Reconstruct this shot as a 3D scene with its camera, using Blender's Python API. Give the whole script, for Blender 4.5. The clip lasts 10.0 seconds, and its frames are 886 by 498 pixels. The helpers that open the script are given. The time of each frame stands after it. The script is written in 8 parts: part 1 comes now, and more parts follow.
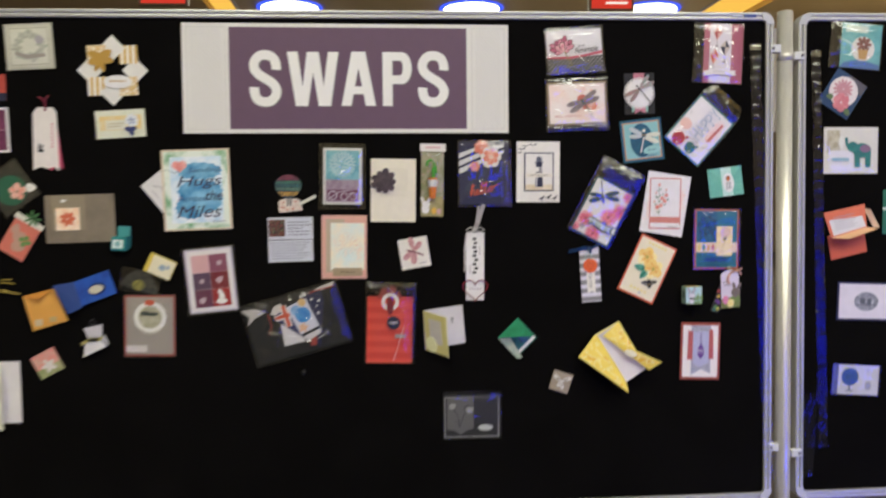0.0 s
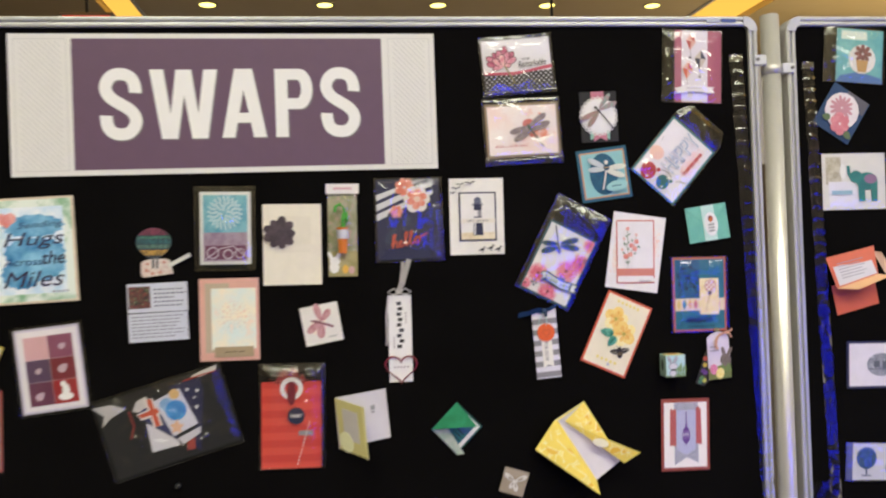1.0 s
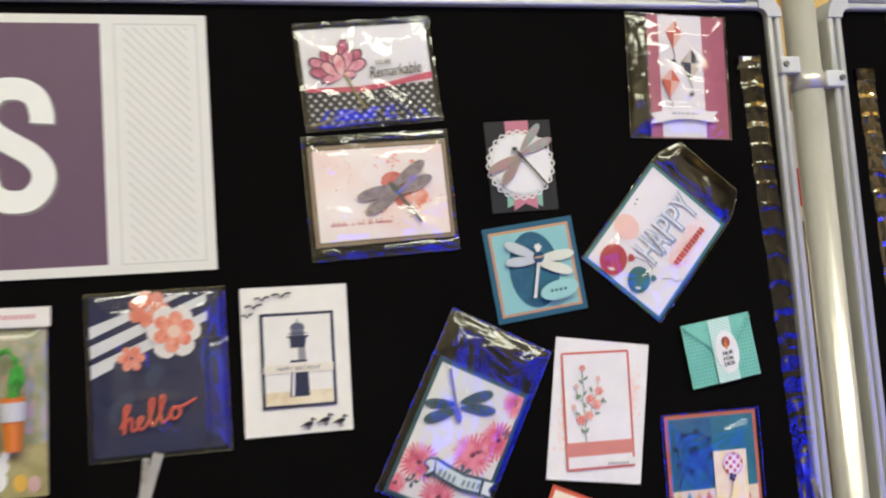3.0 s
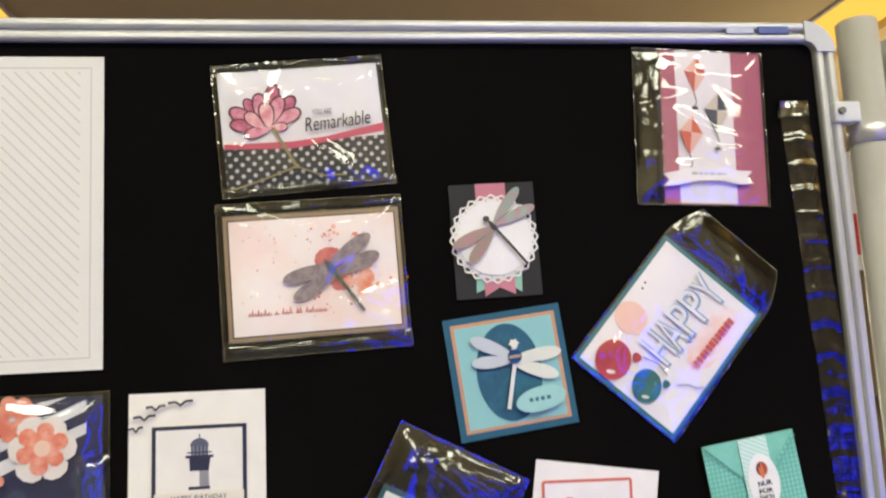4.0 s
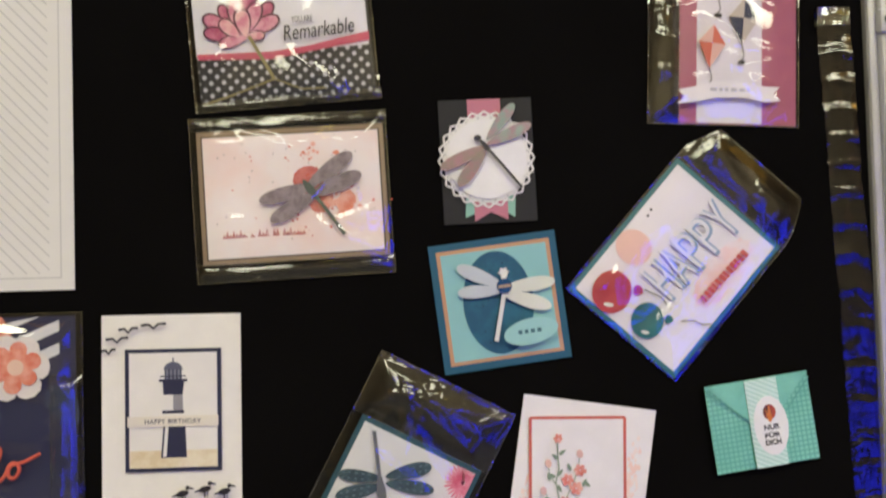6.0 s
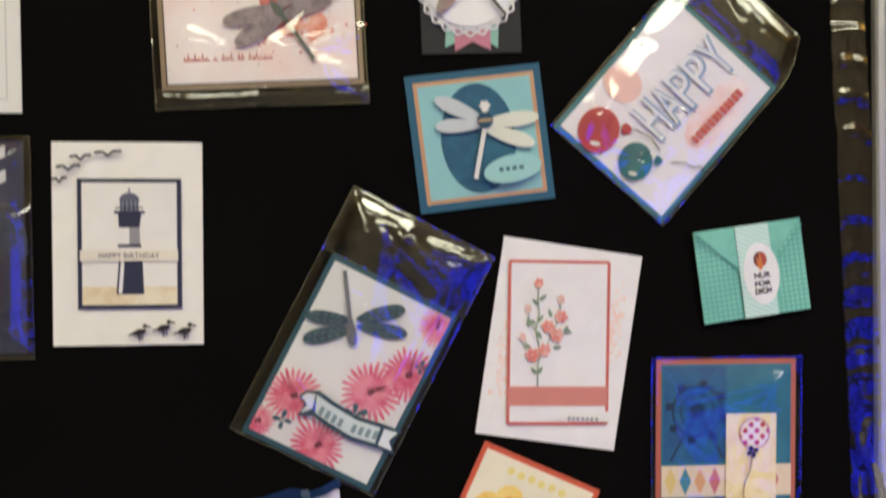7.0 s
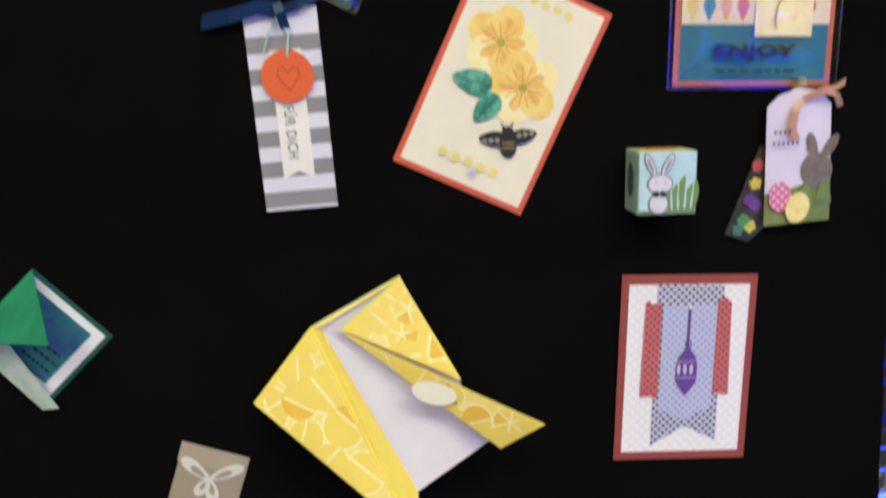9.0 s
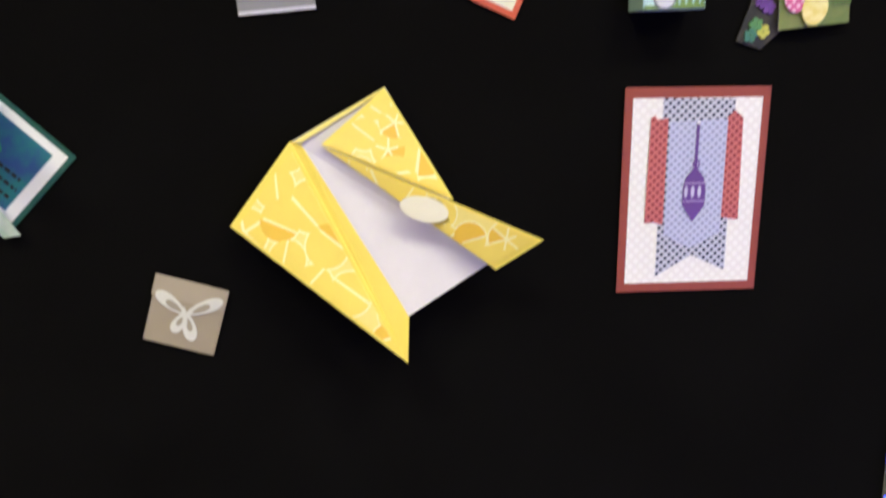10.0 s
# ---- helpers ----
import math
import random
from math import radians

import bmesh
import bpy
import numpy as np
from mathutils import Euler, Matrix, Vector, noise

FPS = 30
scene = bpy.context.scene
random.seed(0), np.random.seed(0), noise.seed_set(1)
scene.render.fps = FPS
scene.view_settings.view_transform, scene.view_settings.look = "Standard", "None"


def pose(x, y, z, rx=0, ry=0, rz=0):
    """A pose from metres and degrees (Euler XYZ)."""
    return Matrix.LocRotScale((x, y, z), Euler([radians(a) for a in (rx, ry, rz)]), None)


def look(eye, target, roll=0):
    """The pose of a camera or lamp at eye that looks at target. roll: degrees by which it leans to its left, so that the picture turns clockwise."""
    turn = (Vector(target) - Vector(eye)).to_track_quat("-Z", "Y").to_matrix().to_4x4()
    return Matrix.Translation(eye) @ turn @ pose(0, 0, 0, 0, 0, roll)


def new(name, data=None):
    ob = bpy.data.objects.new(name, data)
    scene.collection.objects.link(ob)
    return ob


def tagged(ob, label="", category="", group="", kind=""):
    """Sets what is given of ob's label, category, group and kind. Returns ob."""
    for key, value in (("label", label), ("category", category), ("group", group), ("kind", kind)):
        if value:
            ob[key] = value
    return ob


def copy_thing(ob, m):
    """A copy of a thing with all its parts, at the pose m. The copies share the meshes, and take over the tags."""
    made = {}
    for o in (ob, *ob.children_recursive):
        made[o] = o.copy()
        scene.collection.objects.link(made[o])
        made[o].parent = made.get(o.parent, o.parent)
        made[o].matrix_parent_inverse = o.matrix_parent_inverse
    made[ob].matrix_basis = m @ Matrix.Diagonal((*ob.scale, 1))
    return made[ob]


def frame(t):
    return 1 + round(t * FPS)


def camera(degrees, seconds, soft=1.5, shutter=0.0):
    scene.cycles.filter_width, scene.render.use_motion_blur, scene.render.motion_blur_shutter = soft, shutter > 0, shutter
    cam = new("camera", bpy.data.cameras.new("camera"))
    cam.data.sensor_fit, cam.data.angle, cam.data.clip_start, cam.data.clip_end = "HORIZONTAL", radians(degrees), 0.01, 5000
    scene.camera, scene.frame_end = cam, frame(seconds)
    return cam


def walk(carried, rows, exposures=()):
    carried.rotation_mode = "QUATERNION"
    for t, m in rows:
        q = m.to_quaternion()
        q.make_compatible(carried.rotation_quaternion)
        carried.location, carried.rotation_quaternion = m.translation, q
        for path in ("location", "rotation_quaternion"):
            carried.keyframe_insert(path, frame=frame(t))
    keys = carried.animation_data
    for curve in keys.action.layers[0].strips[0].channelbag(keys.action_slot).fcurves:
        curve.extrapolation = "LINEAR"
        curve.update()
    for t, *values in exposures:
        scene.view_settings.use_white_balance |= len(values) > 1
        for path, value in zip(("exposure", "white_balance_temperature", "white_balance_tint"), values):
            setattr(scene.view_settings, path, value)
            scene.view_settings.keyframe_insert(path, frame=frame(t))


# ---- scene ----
cam = camera(57.0, 10.0, soft=2.1, shutter=0.5)
PATH = [
    (0, (-0.117, -1.863, 1.442), (0.026, 0.13, 1.351), -0.7),
    (0.5, (-0.094, -1.648, 1.459), (0.147, 0.337, 1.442), -0.8),
    (1, (-0.024, -1.468, 1.471), (0.243, 0.514, 1.475), -2.2),
    (1.5, (0.096, -1.286, 1.484), (0.319, 0.701, 1.533), -1.5),
    (2, (0.115, -1.091, 1.497), (0.442, 0.879, 1.597), -2.1),
    (2.5, (0.145, -0.91, 1.526), (0.556, 1.039, 1.705), -2.5),
    (3, (0.207, -0.791, 1.565), (0.651, 1.153, 1.72), -4.2),
    (3.2, (0.235, -0.744, 1.574), (0.694, 1.193, 1.758), -4.3),
    (4.3, (0.362, -0.634, 1.632), (0.592, 1.335, 1.894), -2.2),
    (4.5, (0.371, -0.627, 1.638), (0.596, 1.347, 1.872), -1.6),
    (5, (0.386, -0.631, 1.649), (0.563, 1.352, 1.839), -1.3),
    (5.2, (0.396, -0.63, 1.65), (0.546, 1.359, 1.799), -1.0),
    (6.3, (0.403, -0.602, 1.604), (0.527, 1.394, 1.625), -2.0),
    (6.5, (0.407, -0.593, 1.586), (0.527, 1.403, 1.576), -2.2),
    (7, (0.404, -0.577, 1.533), (0.578, 1.415, 1.501), -0.9),
    (7.5, (0.41, -0.563, 1.48), (0.576, 1.426, 1.344), -0.4),
    (8, (0.407, -0.56, 1.431), (0.588, 1.421, 1.216), 0.5),
    (8.5, (0.413, -0.552, 1.377), (0.568, 1.419, 1.076), -0.1),
    (9, (0.42, -0.533, 1.306), (0.544, 1.424, 0.911), -1.4),
    (9.5, (0.432, -0.525, 1.256), (0.547, 1.423, 0.817), -2.7),
    (10, (0.422, -0.515, 1.21), (0.551, 1.418, 0.711), -2.2),
]
EXPOSURES = [(0.0, -0.76, 6700, 2), (0.5, -0.46, 6900, 2), (1.0, -0.58, 6900, 2), (1.5, -0.8, 6950, 1), (2.0, -0.65, 6900, 1), (2.5, -0.58, 6700, -1), (4.5, -0.45, 7000, 1), (5.2, -0.47, 7100, 2), (6.4, -0.88, 7250, 1), (7.5, -0.66, 7200, -1), (8.5, -0.65, 6950, -4), (9.0, -0.5, 6700, -4), (9.5, -0.16, 6600, -1), (10.0, -0.32, 6800, -2)]
walk(cam, [(t, look(eye, target, roll)) for t, eye, target, roll in PATH], EXPOSURES)

# ---- world and large lights ----
world = bpy.data.worlds.new("hall_air")
scene.world = world
world.use_nodes = True
world.node_tree.nodes["Background"].inputs[0].default_value = (1.0, 0.86, 0.68, 1)
world.node_tree.nodes["Background"].inputs[1].default_value = 0.02
CEIL = 5.5


def ceiling_glow(x, y, power, size=2.0, colour=(1.0, 0.99, 0.82)):
    lamp = bpy.data.lights.new("disc_glow", "AREA")
    lamp.shape, lamp.size, lamp.energy, lamp.color = "DISK", size, power, colour
    ob = new("disc_glow", lamp)
    ob.matrix_world = look((x, y, CEIL - 0.09), (x, y, 0))
    return ob


for gx in (-1.3, 2.15, 5.6):
    for gy, power in ((-3.9, 230), (-8.4, 190)):
        ceiling_glow(gx, gy, power)
for gx in (-1.9, 1.68, 5.28):
    ceiling_glow(gx, 14.5, 150, 1.1)

# added unseen fill: stands in for cove spill on the east soffit
up_fill = bpy.data.lights.new("soffit_fill", "AREA")
up_fill.shape, up_fill.size, up_fill.energy, up_fill.color = "DISK", 2.5, 320, (1.0, 0.8, 0.48)
new("soffit_fill", up_fill).matrix_world = look((10.2, 9.0, 1.9), (10.2, 9.0, 6.0))

# ---- materials ----


def srgb(r, g, b):
    out = []
    grey = 0.3 * r + 0.59 * g + 0.11 * b
    r, g, b = (q + 0.14 * (grey - q) for q in (r, g, b))
    for c in (r, g, b):
        c = c / 255
        out.append(c / 12.92 if c <= 0.04045 else ((c + 0.055) / 1.055) ** 2.4)
    return (*out, 1)


MATS = {}


def nodes_of(name):
    m = bpy.data.materials.new(name)
    m.use_nodes = True
    nt = m.node_tree
    return m, nt, nt.nodes["Principled BSDF"]


def link(nt, a, b):
    nt.links.new(a, b)


def noise_node(nt, scale, detail=4.0, rough=0.55, vec=None):
    n = nt.nodes.new("ShaderNodeTexNoise")
    n.inputs["Scale"].default_value, n.inputs["Detail"].default_value, n.inputs["Roughness"].default_value = scale, detail, rough
    if vec:
        link(nt, vec, n.inputs["Vector"])
    return n


def mixed(nt, fac, a, b, blend="MIX"):
    n = nt.nodes.new("ShaderNodeMix")
    n.data_type, n.blend_type = "RGBA", blend
    for value, socket in ((fac, n.inputs[0]), (a, n.inputs[6]), (b, n.inputs[7])):
        if hasattr(value, "is_linked"):
            link(nt, value, socket)
        else:
            socket.default_value = value
    return n.outputs[2]


def ramp(nt, fac, lo, hi):
    n = nt.nodes.new("ShaderNodeMapRange")
    n.inputs[1].default_value, n.inputs[2].default_value = lo, hi
    link(nt, fac, n.inputs[0])
    return n.outputs[0]


def objvec(nt):
    return nt.nodes.new("ShaderNodeTexCoord").outputs["Object"]


def bumped(nt, bsdf, height, strength, dist=0.001):
    b = nt.nodes.new("ShaderNodeBump")
    b.inputs["Strength"].default_value, b.inputs["Distance"].default_value = strength, dist
    link(nt, height, b.inputs["Height"])
    link(nt, b.outputs[0], bsdf.inputs["Normal"])


def paper(r, g, b, rough=0.62, var=0.10, grain=900, sheen=0.0):
    """Card stock: fibres, slight uneven tone."""
    key = ("paper", r, g, b, rough, var, grain)
    if key in MATS:
        return MATS[key]
    m, nt, bs = nodes_of("card_stock")
    col = srgb(r, g, b)
    v = objvec(nt)
    big, fine = noise_node(nt, 45, 3, 0.5, v), noise_node(nt, grain, 3, 0.6, v)
    dark = tuple(c * (1 - var) for c in col[:3]) + (1,)
    c1 = mixed(nt, ramp(nt, big.outputs[0], 0.3, 0.7), dark, col)
    c2 = mixed(nt, ramp(nt, fine.outputs[0], 0.25, 0.65), tuple(c * (1 - var * 0.7) for c in col[:3]) + (1,), c1)
    link(nt, c2, bs.inputs["Base Color"])
    bs.inputs["Roughness"].default_value = rough
    bumped(nt, bs, fine.outputs[0], 0.25, 0.0004)
    MATS[key] = m
    return m


def wash(c1, c2, scale=40, lo=0.4, hi=0.6, c3=None, detail=5, rough=0.65):
    """Watercolour or sponged ink: two or three colours that run into each other."""
    key = ("wash", c1, c2, scale, lo, hi, c3)
    if key in MATS:
        return MATS[key]
    m, nt, bs = nodes_of("ink_wash")
    v = objvec(nt)
    n = noise_node(nt, scale, detail, 0.6, v)
    col = mixed(nt, ramp(nt, n.outputs[0], lo, hi), srgb(*c1), srgb(*c2))
    if c3:
        n2 = noise_node(nt, scale * 1.9, detail, 0.6, v)
        col = mixed(nt, ramp(nt, n2.outputs[0], 0.55, 0.68), col, srgb(*c3))
    fine = noise_node(nt, 800, 3, 0.6, v)
    col = mixed(nt, 0.12, col, fine.outputs[1], "SOFT_LIGHT")
    link(nt, col, bs.inputs["Base Color"])
    bs.inputs["Roughness"].default_value = rough
    bumped(nt, bs, fine.outputs[0], 0.2, 0.0004)
    MATS[key] = m
    return m


def dotted(base, dot, pitch_mm, size=0.3, turn=45.0):
    """Printed dots on paper."""
    key = ("dot", base, dot, pitch_mm, size, turn)
    if key in MATS:
        return MATS[key]
    m, nt, bs = nodes_of("dotted_paper")
    v = objvec(nt)
    mp = nt.nodes.new("ShaderNodeMapping")
    mp.inputs["Rotation"].default_value[2] = radians(turn)
    mp.inputs["Scale"].default_value = (1000 / pitch_mm, 1000 / pitch_mm, 0)
    link(nt, v, mp.inputs["Vector"])
    fr = nt.nodes.new("ShaderNodeVectorMath")
    fr.operation = "FRACTION"
    link(nt, mp.outputs[0], fr.inputs[0])
    ds = nt.nodes.new("ShaderNodeVectorMath")
    ds.operation = "DISTANCE"
    ds.inputs[1].default_value = (0.5, 0.5, 0)
    link(nt, fr.outputs[0], ds.inputs[0])
    f = ramp(nt, ds.outputs["Value"], size + 0.05, size - 0.05)
    fine = noise_node(nt, 500, 3, 0.6, v)
    col = mixed(nt, f, srgb(*base), srgb(*dot))
    col = mixed(nt, 0.15, col, fine.outputs[1], "SOFT_LIGHT")
    link(nt, col, bs.inputs["Base Color"])
    bs.inputs["Roughness"].default_value = 0.6
    MATS[key] = m
    return m


def striped(a, b, pitch_mm, turn=0.0, duty=0.5, soft=0.04):
    """Printed stripes across local y, turned by some degrees."""
    key = ("stripe", a, b, pitch_mm, turn, duty)
    if key in MATS:
        return MATS[key]
    m, nt, bs = nodes_of("striped_paper")
    v = objvec(nt)
    mp = nt.nodes.new("ShaderNodeMapping")
    mp.inputs["Rotation"].default_value[2] = radians(turn)
    mp.inputs["Scale"].default_value = (1000 / pitch_mm,) * 3
    link(nt, v, mp.inputs["Vector"])
    sx = nt.nodes.new("ShaderNodeSeparateXYZ")
    link(nt, mp.outputs[0], sx.inputs[0])
    fr = nt.nodes.new("ShaderNodeMath")
    fr.operation = "FRACT"
    link(nt, sx.outputs[1], fr.inputs[0])
    f = ramp(nt, fr.outputs[0], duty - soft, duty + soft)
    fine = noise_node(nt, 500, 3, 0.6, v)
    col = mixed(nt, f, srgb(*a), srgb(*b))
    col = mixed(nt, 0.12, col, fine.outputs[1], "SOFT_LIGHT")
    link(nt, col, bs.inputs["Base Color"])
    bs.inputs["Roughness"].default_value = 0.6
    MATS[key] = m
    return m


def cells(a, b, line, scale=90):
    """Printed fruit slices and blooms: irregular cells with pale outlines."""
    key = ("cells", a, b, line, scale)
    if key in MATS:
        return MATS[key]
    m, nt, bs = nodes_of("patterned_paper")
    v = objvec(nt)
    warp = noise_node(nt, 60, 2, 0.5, v)
    add = nt.nodes.new("ShaderNodeMix")
    add.data_type = "VECTOR"
    add.inputs[0].default_value = 0.012
    link(nt, v, add.inputs[4])
    link(nt, warp.outputs[1], add.inputs[5])
    vo = nt.nodes.new("ShaderNodeTexVoronoi")
    vo.inputs["Scale"].default_value = scale
    link(nt, add.outputs[1], vo.inputs["Vector"])
    ed = nt.nodes.new("ShaderNodeTexVoronoi")
    ed.feature = "DISTANCE_TO_EDGE"
    ed.inputs["Scale"].default_value = scale
    link(nt, add.outputs[1], ed.inputs["Vector"])
    sep = nt.nodes.new("ShaderNodeSeparateColor")
    link(nt, vo.outputs["Color"], sep.inputs[0])
    col = mixed(nt, sep.outputs[0], srgb(*a), srgb(*b))
    col = mixed(nt, ramp(nt, ed.outputs["Distance"], 0.09, 0.03), col, srgb(*line))
    link(nt, col, bs.inputs["Base Color"])
    bs.inputs["Roughness"].default_value = 0.55
    MATS[key] = m
    return m


def plastic(r, g, b, rough=0.35, metal=0.0):
    key = ("plastic", r, g, b, rough, metal)
    if key in MATS:
        return MATS[key]
    m, nt, bs = nodes_of("smooth_plastic")
    v = objvec(nt)
    n = noise_node(nt, 30, 4, 0.6, v)
    col = srgb(r, g, b)
    link(nt, mixed(nt, ramp(nt, n.outputs[0], 0.3, 0.7), tuple(c * 0.9 for c in col[:3]) + (1,), col), bs.inputs["Base Color"])
    bs.inputs["Roughness"].default_value, bs.inputs["Metallic"].default_value = rough, metal
    MATS[key] = m
    return m


def cellophane(name, crinkle=0.5, scale=28.0, tint=(0.97, 0.98, 0.97, 1), gloss=1.5, stretch=(1, 1, 1), layers=2.4):
    """Thin clear film: it lets the light through and mirrors the room in its creases."""
    m = bpy.data.materials.new(name)
    m.use_nodes = True
    nt = m.node_tree
    nt.nodes.clear()
    out = nt.nodes.new("ShaderNodeOutputMaterial")
    mix = nt.nodes.new("ShaderNodeMixShader")
    tr, gl = nt.nodes.new("ShaderNodeBsdfTransparent"), nt.nodes.new("ShaderNodeBsdfGlossy")
    tr.inputs[0].default_value = tint
    gl.inputs["Roughness"].default_value = 0.07
    fr = nt.nodes.new("ShaderNodeFresnel")
    fr.inputs[0].default_value = gloss
    mul = nt.nodes.new("ShaderNodeMath")
    mul.operation = "MULTIPLY"
    mul.inputs[1].default_value = layers
    mul.use_clamp = True
    mp = nt.nodes.new("ShaderNodeMapping")
    mp.inputs["Scale"].default_value = stretch
    link(nt, objvec(nt), mp.inputs["Vector"])
    n1 = noise_node(nt, scale, 2, 0.4, mp.outputs[0])
    n1.noise_type = "RIDGED_MULTIFRACTAL"
    n2 = noise_node(nt, scale * 0.5, 2, 0.5, mp.outputs[0])
    n2.inputs["Distortion"].default_value = 1.2
    ad = nt.nodes.new("ShaderNodeMath")
    ad.operation = "ADD"
    link(nt, n1.outputs[0], ad.inputs[0])
    link(nt, n2.outputs[0], ad.inputs[1])
    b = nt.nodes.new("ShaderNodeBump")
    b.inputs["Strength"].default_value, b.inputs["Distance"].default_value = crinkle, 0.004
    link(nt, ad.outputs[0], b.inputs["Height"])
    link(nt, b.outputs[0], gl.inputs["Normal"])
    link(nt, b.outputs[0], fr.inputs["Normal"])
    link(nt, fr.outputs[0], mul.inputs[0])
    link(nt, mul.outputs[0], mix.inputs[0])
    link(nt, tr.outputs[0], mix.inputs[1])
    link(nt, gl.outputs[0], mix.inputs[2])
    link(nt, mix.outputs[0], out.inputs[0])
    return m


def emitter(name, colour, strength):
    m = bpy.data.materials.new(name)
    m.use_nodes = True
    nt = m.node_tree
    nt.nodes.clear()
    out, em = nt.nodes.new("ShaderNodeOutputMaterial"), nt.nodes.new("ShaderNodeEmission")
    em.inputs[0].default_value, em.inputs[1].default_value = colour, strength
    link(nt, em.outputs[0], out.inputs[0])
    return m


def felt():
    m, nt, bs = nodes_of("black_felt")
    v = objvec(nt)
    big, fine = noise_node(nt, 7, 5, 0.6, v), noise_node(nt, 700, 4, 0.7, v)
    c = mixed(nt, ramp(nt, big.outputs[0], 0.3, 0.7), (0.0036, 0.0032, 0.0031, 1), (0.0052, 0.0047, 0.0046, 1))
    c = mixed(nt, ramp(nt, fine.outputs[0], 0.62, 0.8), c, (0.005, 0.0045, 0.0045, 1))
    link(nt, c, bs.inputs["Base Color"])
    bs.inputs["Roughness"].default_value = 0.95
    bs.inputs["Specular IOR Level"].default_value = 0.02
    bumped(nt, bs, fine.outputs[0], 0.6, 0.001)
    return m


def plaster(name, c1, c2, scale=3.0, rough=0.85):
    m, nt, bs = nodes_of(name)
    v = objvec(nt)
    n, f = noise_node(nt, scale, 5, 0.6, v), noise_node(nt, 120, 3, 0.6, v)
    c = mixed(nt, ramp(nt, n.outputs[0], 0.3, 0.7), srgb(*c1), srgb(*c2))
    link(nt, c, bs.inputs["Base Color"])
    bs.inputs["Roughness"].default_value = rough
    bumped(nt, bs, f.outputs[0], 0.2, 0.002)
    return m


def aluminium(name, col, rough, metal):
    m, nt, bs = nodes_of(name)
    v = objvec(nt)
    mp = nt.nodes.new("ShaderNodeMapping")
    mp.inputs["Scale"].default_value = (1, 1, 0.03)
    link(nt, v, mp.inputs["Vector"])
    n, s = noise_node(nt, 600, 3, 0.6, mp.outputs[0]), noise_node(nt, 9, 5, 0.7, v)
    c = mixed(nt, ramp(nt, s.outputs[0], 0.45, 0.75), srgb(*col), srgb(*(int(q * 0.95) for q in col)))
    link(nt, c, bs.inputs["Base Color"])
    bs.inputs["Roughness"].default_value = rough
    bs.inputs["Metallic"].default_value = metal
    bumped(nt, bs, n.outputs[0], 0.05, 0.0005)
    return m


FELT = felt()
RAIL = aluminium("white_enamel_rail", (194, 194, 194), 0.3, 0.35)
POST = aluminium("brushed_aluminium", (222, 218, 210), 0.3, 0.45)
CORNER = plastic(196, 196, 200, 0.4)
CELLO = cellophane("clear_cellophane", 0.16, 14, layers=1.25)
CELLO_CRUMPLED = cellophane("crumpled_cellophane", 0.24, 16, layers=2.0)
CELLO_THIN = cellophane("thin_cellophane", 0.18, 12, layers=1.2)
SEAM = cellophane("sealed_film_edge", 0.4, 60, (0.88, 0.9, 0.88, 1), 1.6, layers=2.0)
CELLO_STRIP = cellophane("creased_clear_strip", 0.25, 30, stretch=(0.5, 1.6, 1), layers=1.2)
WHITE, CREAM, INK, NAVY = paper(236, 232, 230), paper(238, 228, 208), paper(26, 24, 28), paper(28, 34, 66)
CORAL, TEAL, GREY = paper(222, 104, 84), paper(30, 104, 128), paper(150, 148, 152)

# ---- mesh helpers ----


def mesh_ob(name, bm, material, parent=None, label=""):
    bmesh.ops.recalc_face_normals(bm, faces=bm.faces)
    me = bpy.data.meshes.new(name)
    bm.to_mesh(me)
    bm.free()
    me.materials.append(material)
    ob = new(name, me)
    if parent:
        ob.parent = parent
    if label:
        ob["label"] = label
    return ob


def part(name, bm, material, parent, label=""):
    return mesh_ob(name, bm, material, parent, label)


def box_bm(x0, x1, y0, y1, z0, z1, bevel=0.0, seg=2):
    bm = bmesh.new()
    bmesh.ops.create_cube(bm, size=1)
    bmesh.ops.scale(bm, vec=(x1 - x0, y1 - y0, z1 - z0), verts=bm.verts)
    bmesh.ops.translate(bm, vec=((x0 + x1) / 2, (y0 + y1) / 2, (z0 + z1) / 2), verts=bm.verts)
    if bevel:
        bmesh.ops.bevel(bm, geom=bm.edges[:], offset=bevel, segments=seg, affect="EDGES", profile=0.5)
    return bm


def slab(bm, pts, z0, z1):
    """Extrudes a flat outline from z0 to z1."""
    n = len(pts)
    lo, hi = [bm.verts.new((x, y, z0)) for x, y in pts], [bm.verts.new((x, y, z1)) for x, y in pts]
    bm.faces.new(hi)
    bm.faces.new(lo[::-1])
    for i in range(n):
        j = (i + 1) % n
        bm.faces.new((lo[i], lo[j], hi[j], hi[i]))


def sheet3(quads, thick):
    """Folded paper: flat polygons in space, each with a thickness."""
    bm = bmesh.new()
    for q in quads:
        q = [Vector(p) for p in q]
        nrm = (q[1] - q[0]).cross(q[2] - q[0]).normalized() * thick
        a, b = [bm.verts.new(p) for p in q], [bm.verts.new(p + nrm) for p in q]
        bm.faces.new(a)
        bm.faces.new(b[::-1])
        for i in range(len(q)):
            j = (i + 1) % len(q)
            bm.faces.new((a[i], b[i], b[j], a[j]))
    if len(quads) > 1:
        bmesh.ops.remove_doubles(bm, verts=bm.verts, dist=0.00002)
    return bm


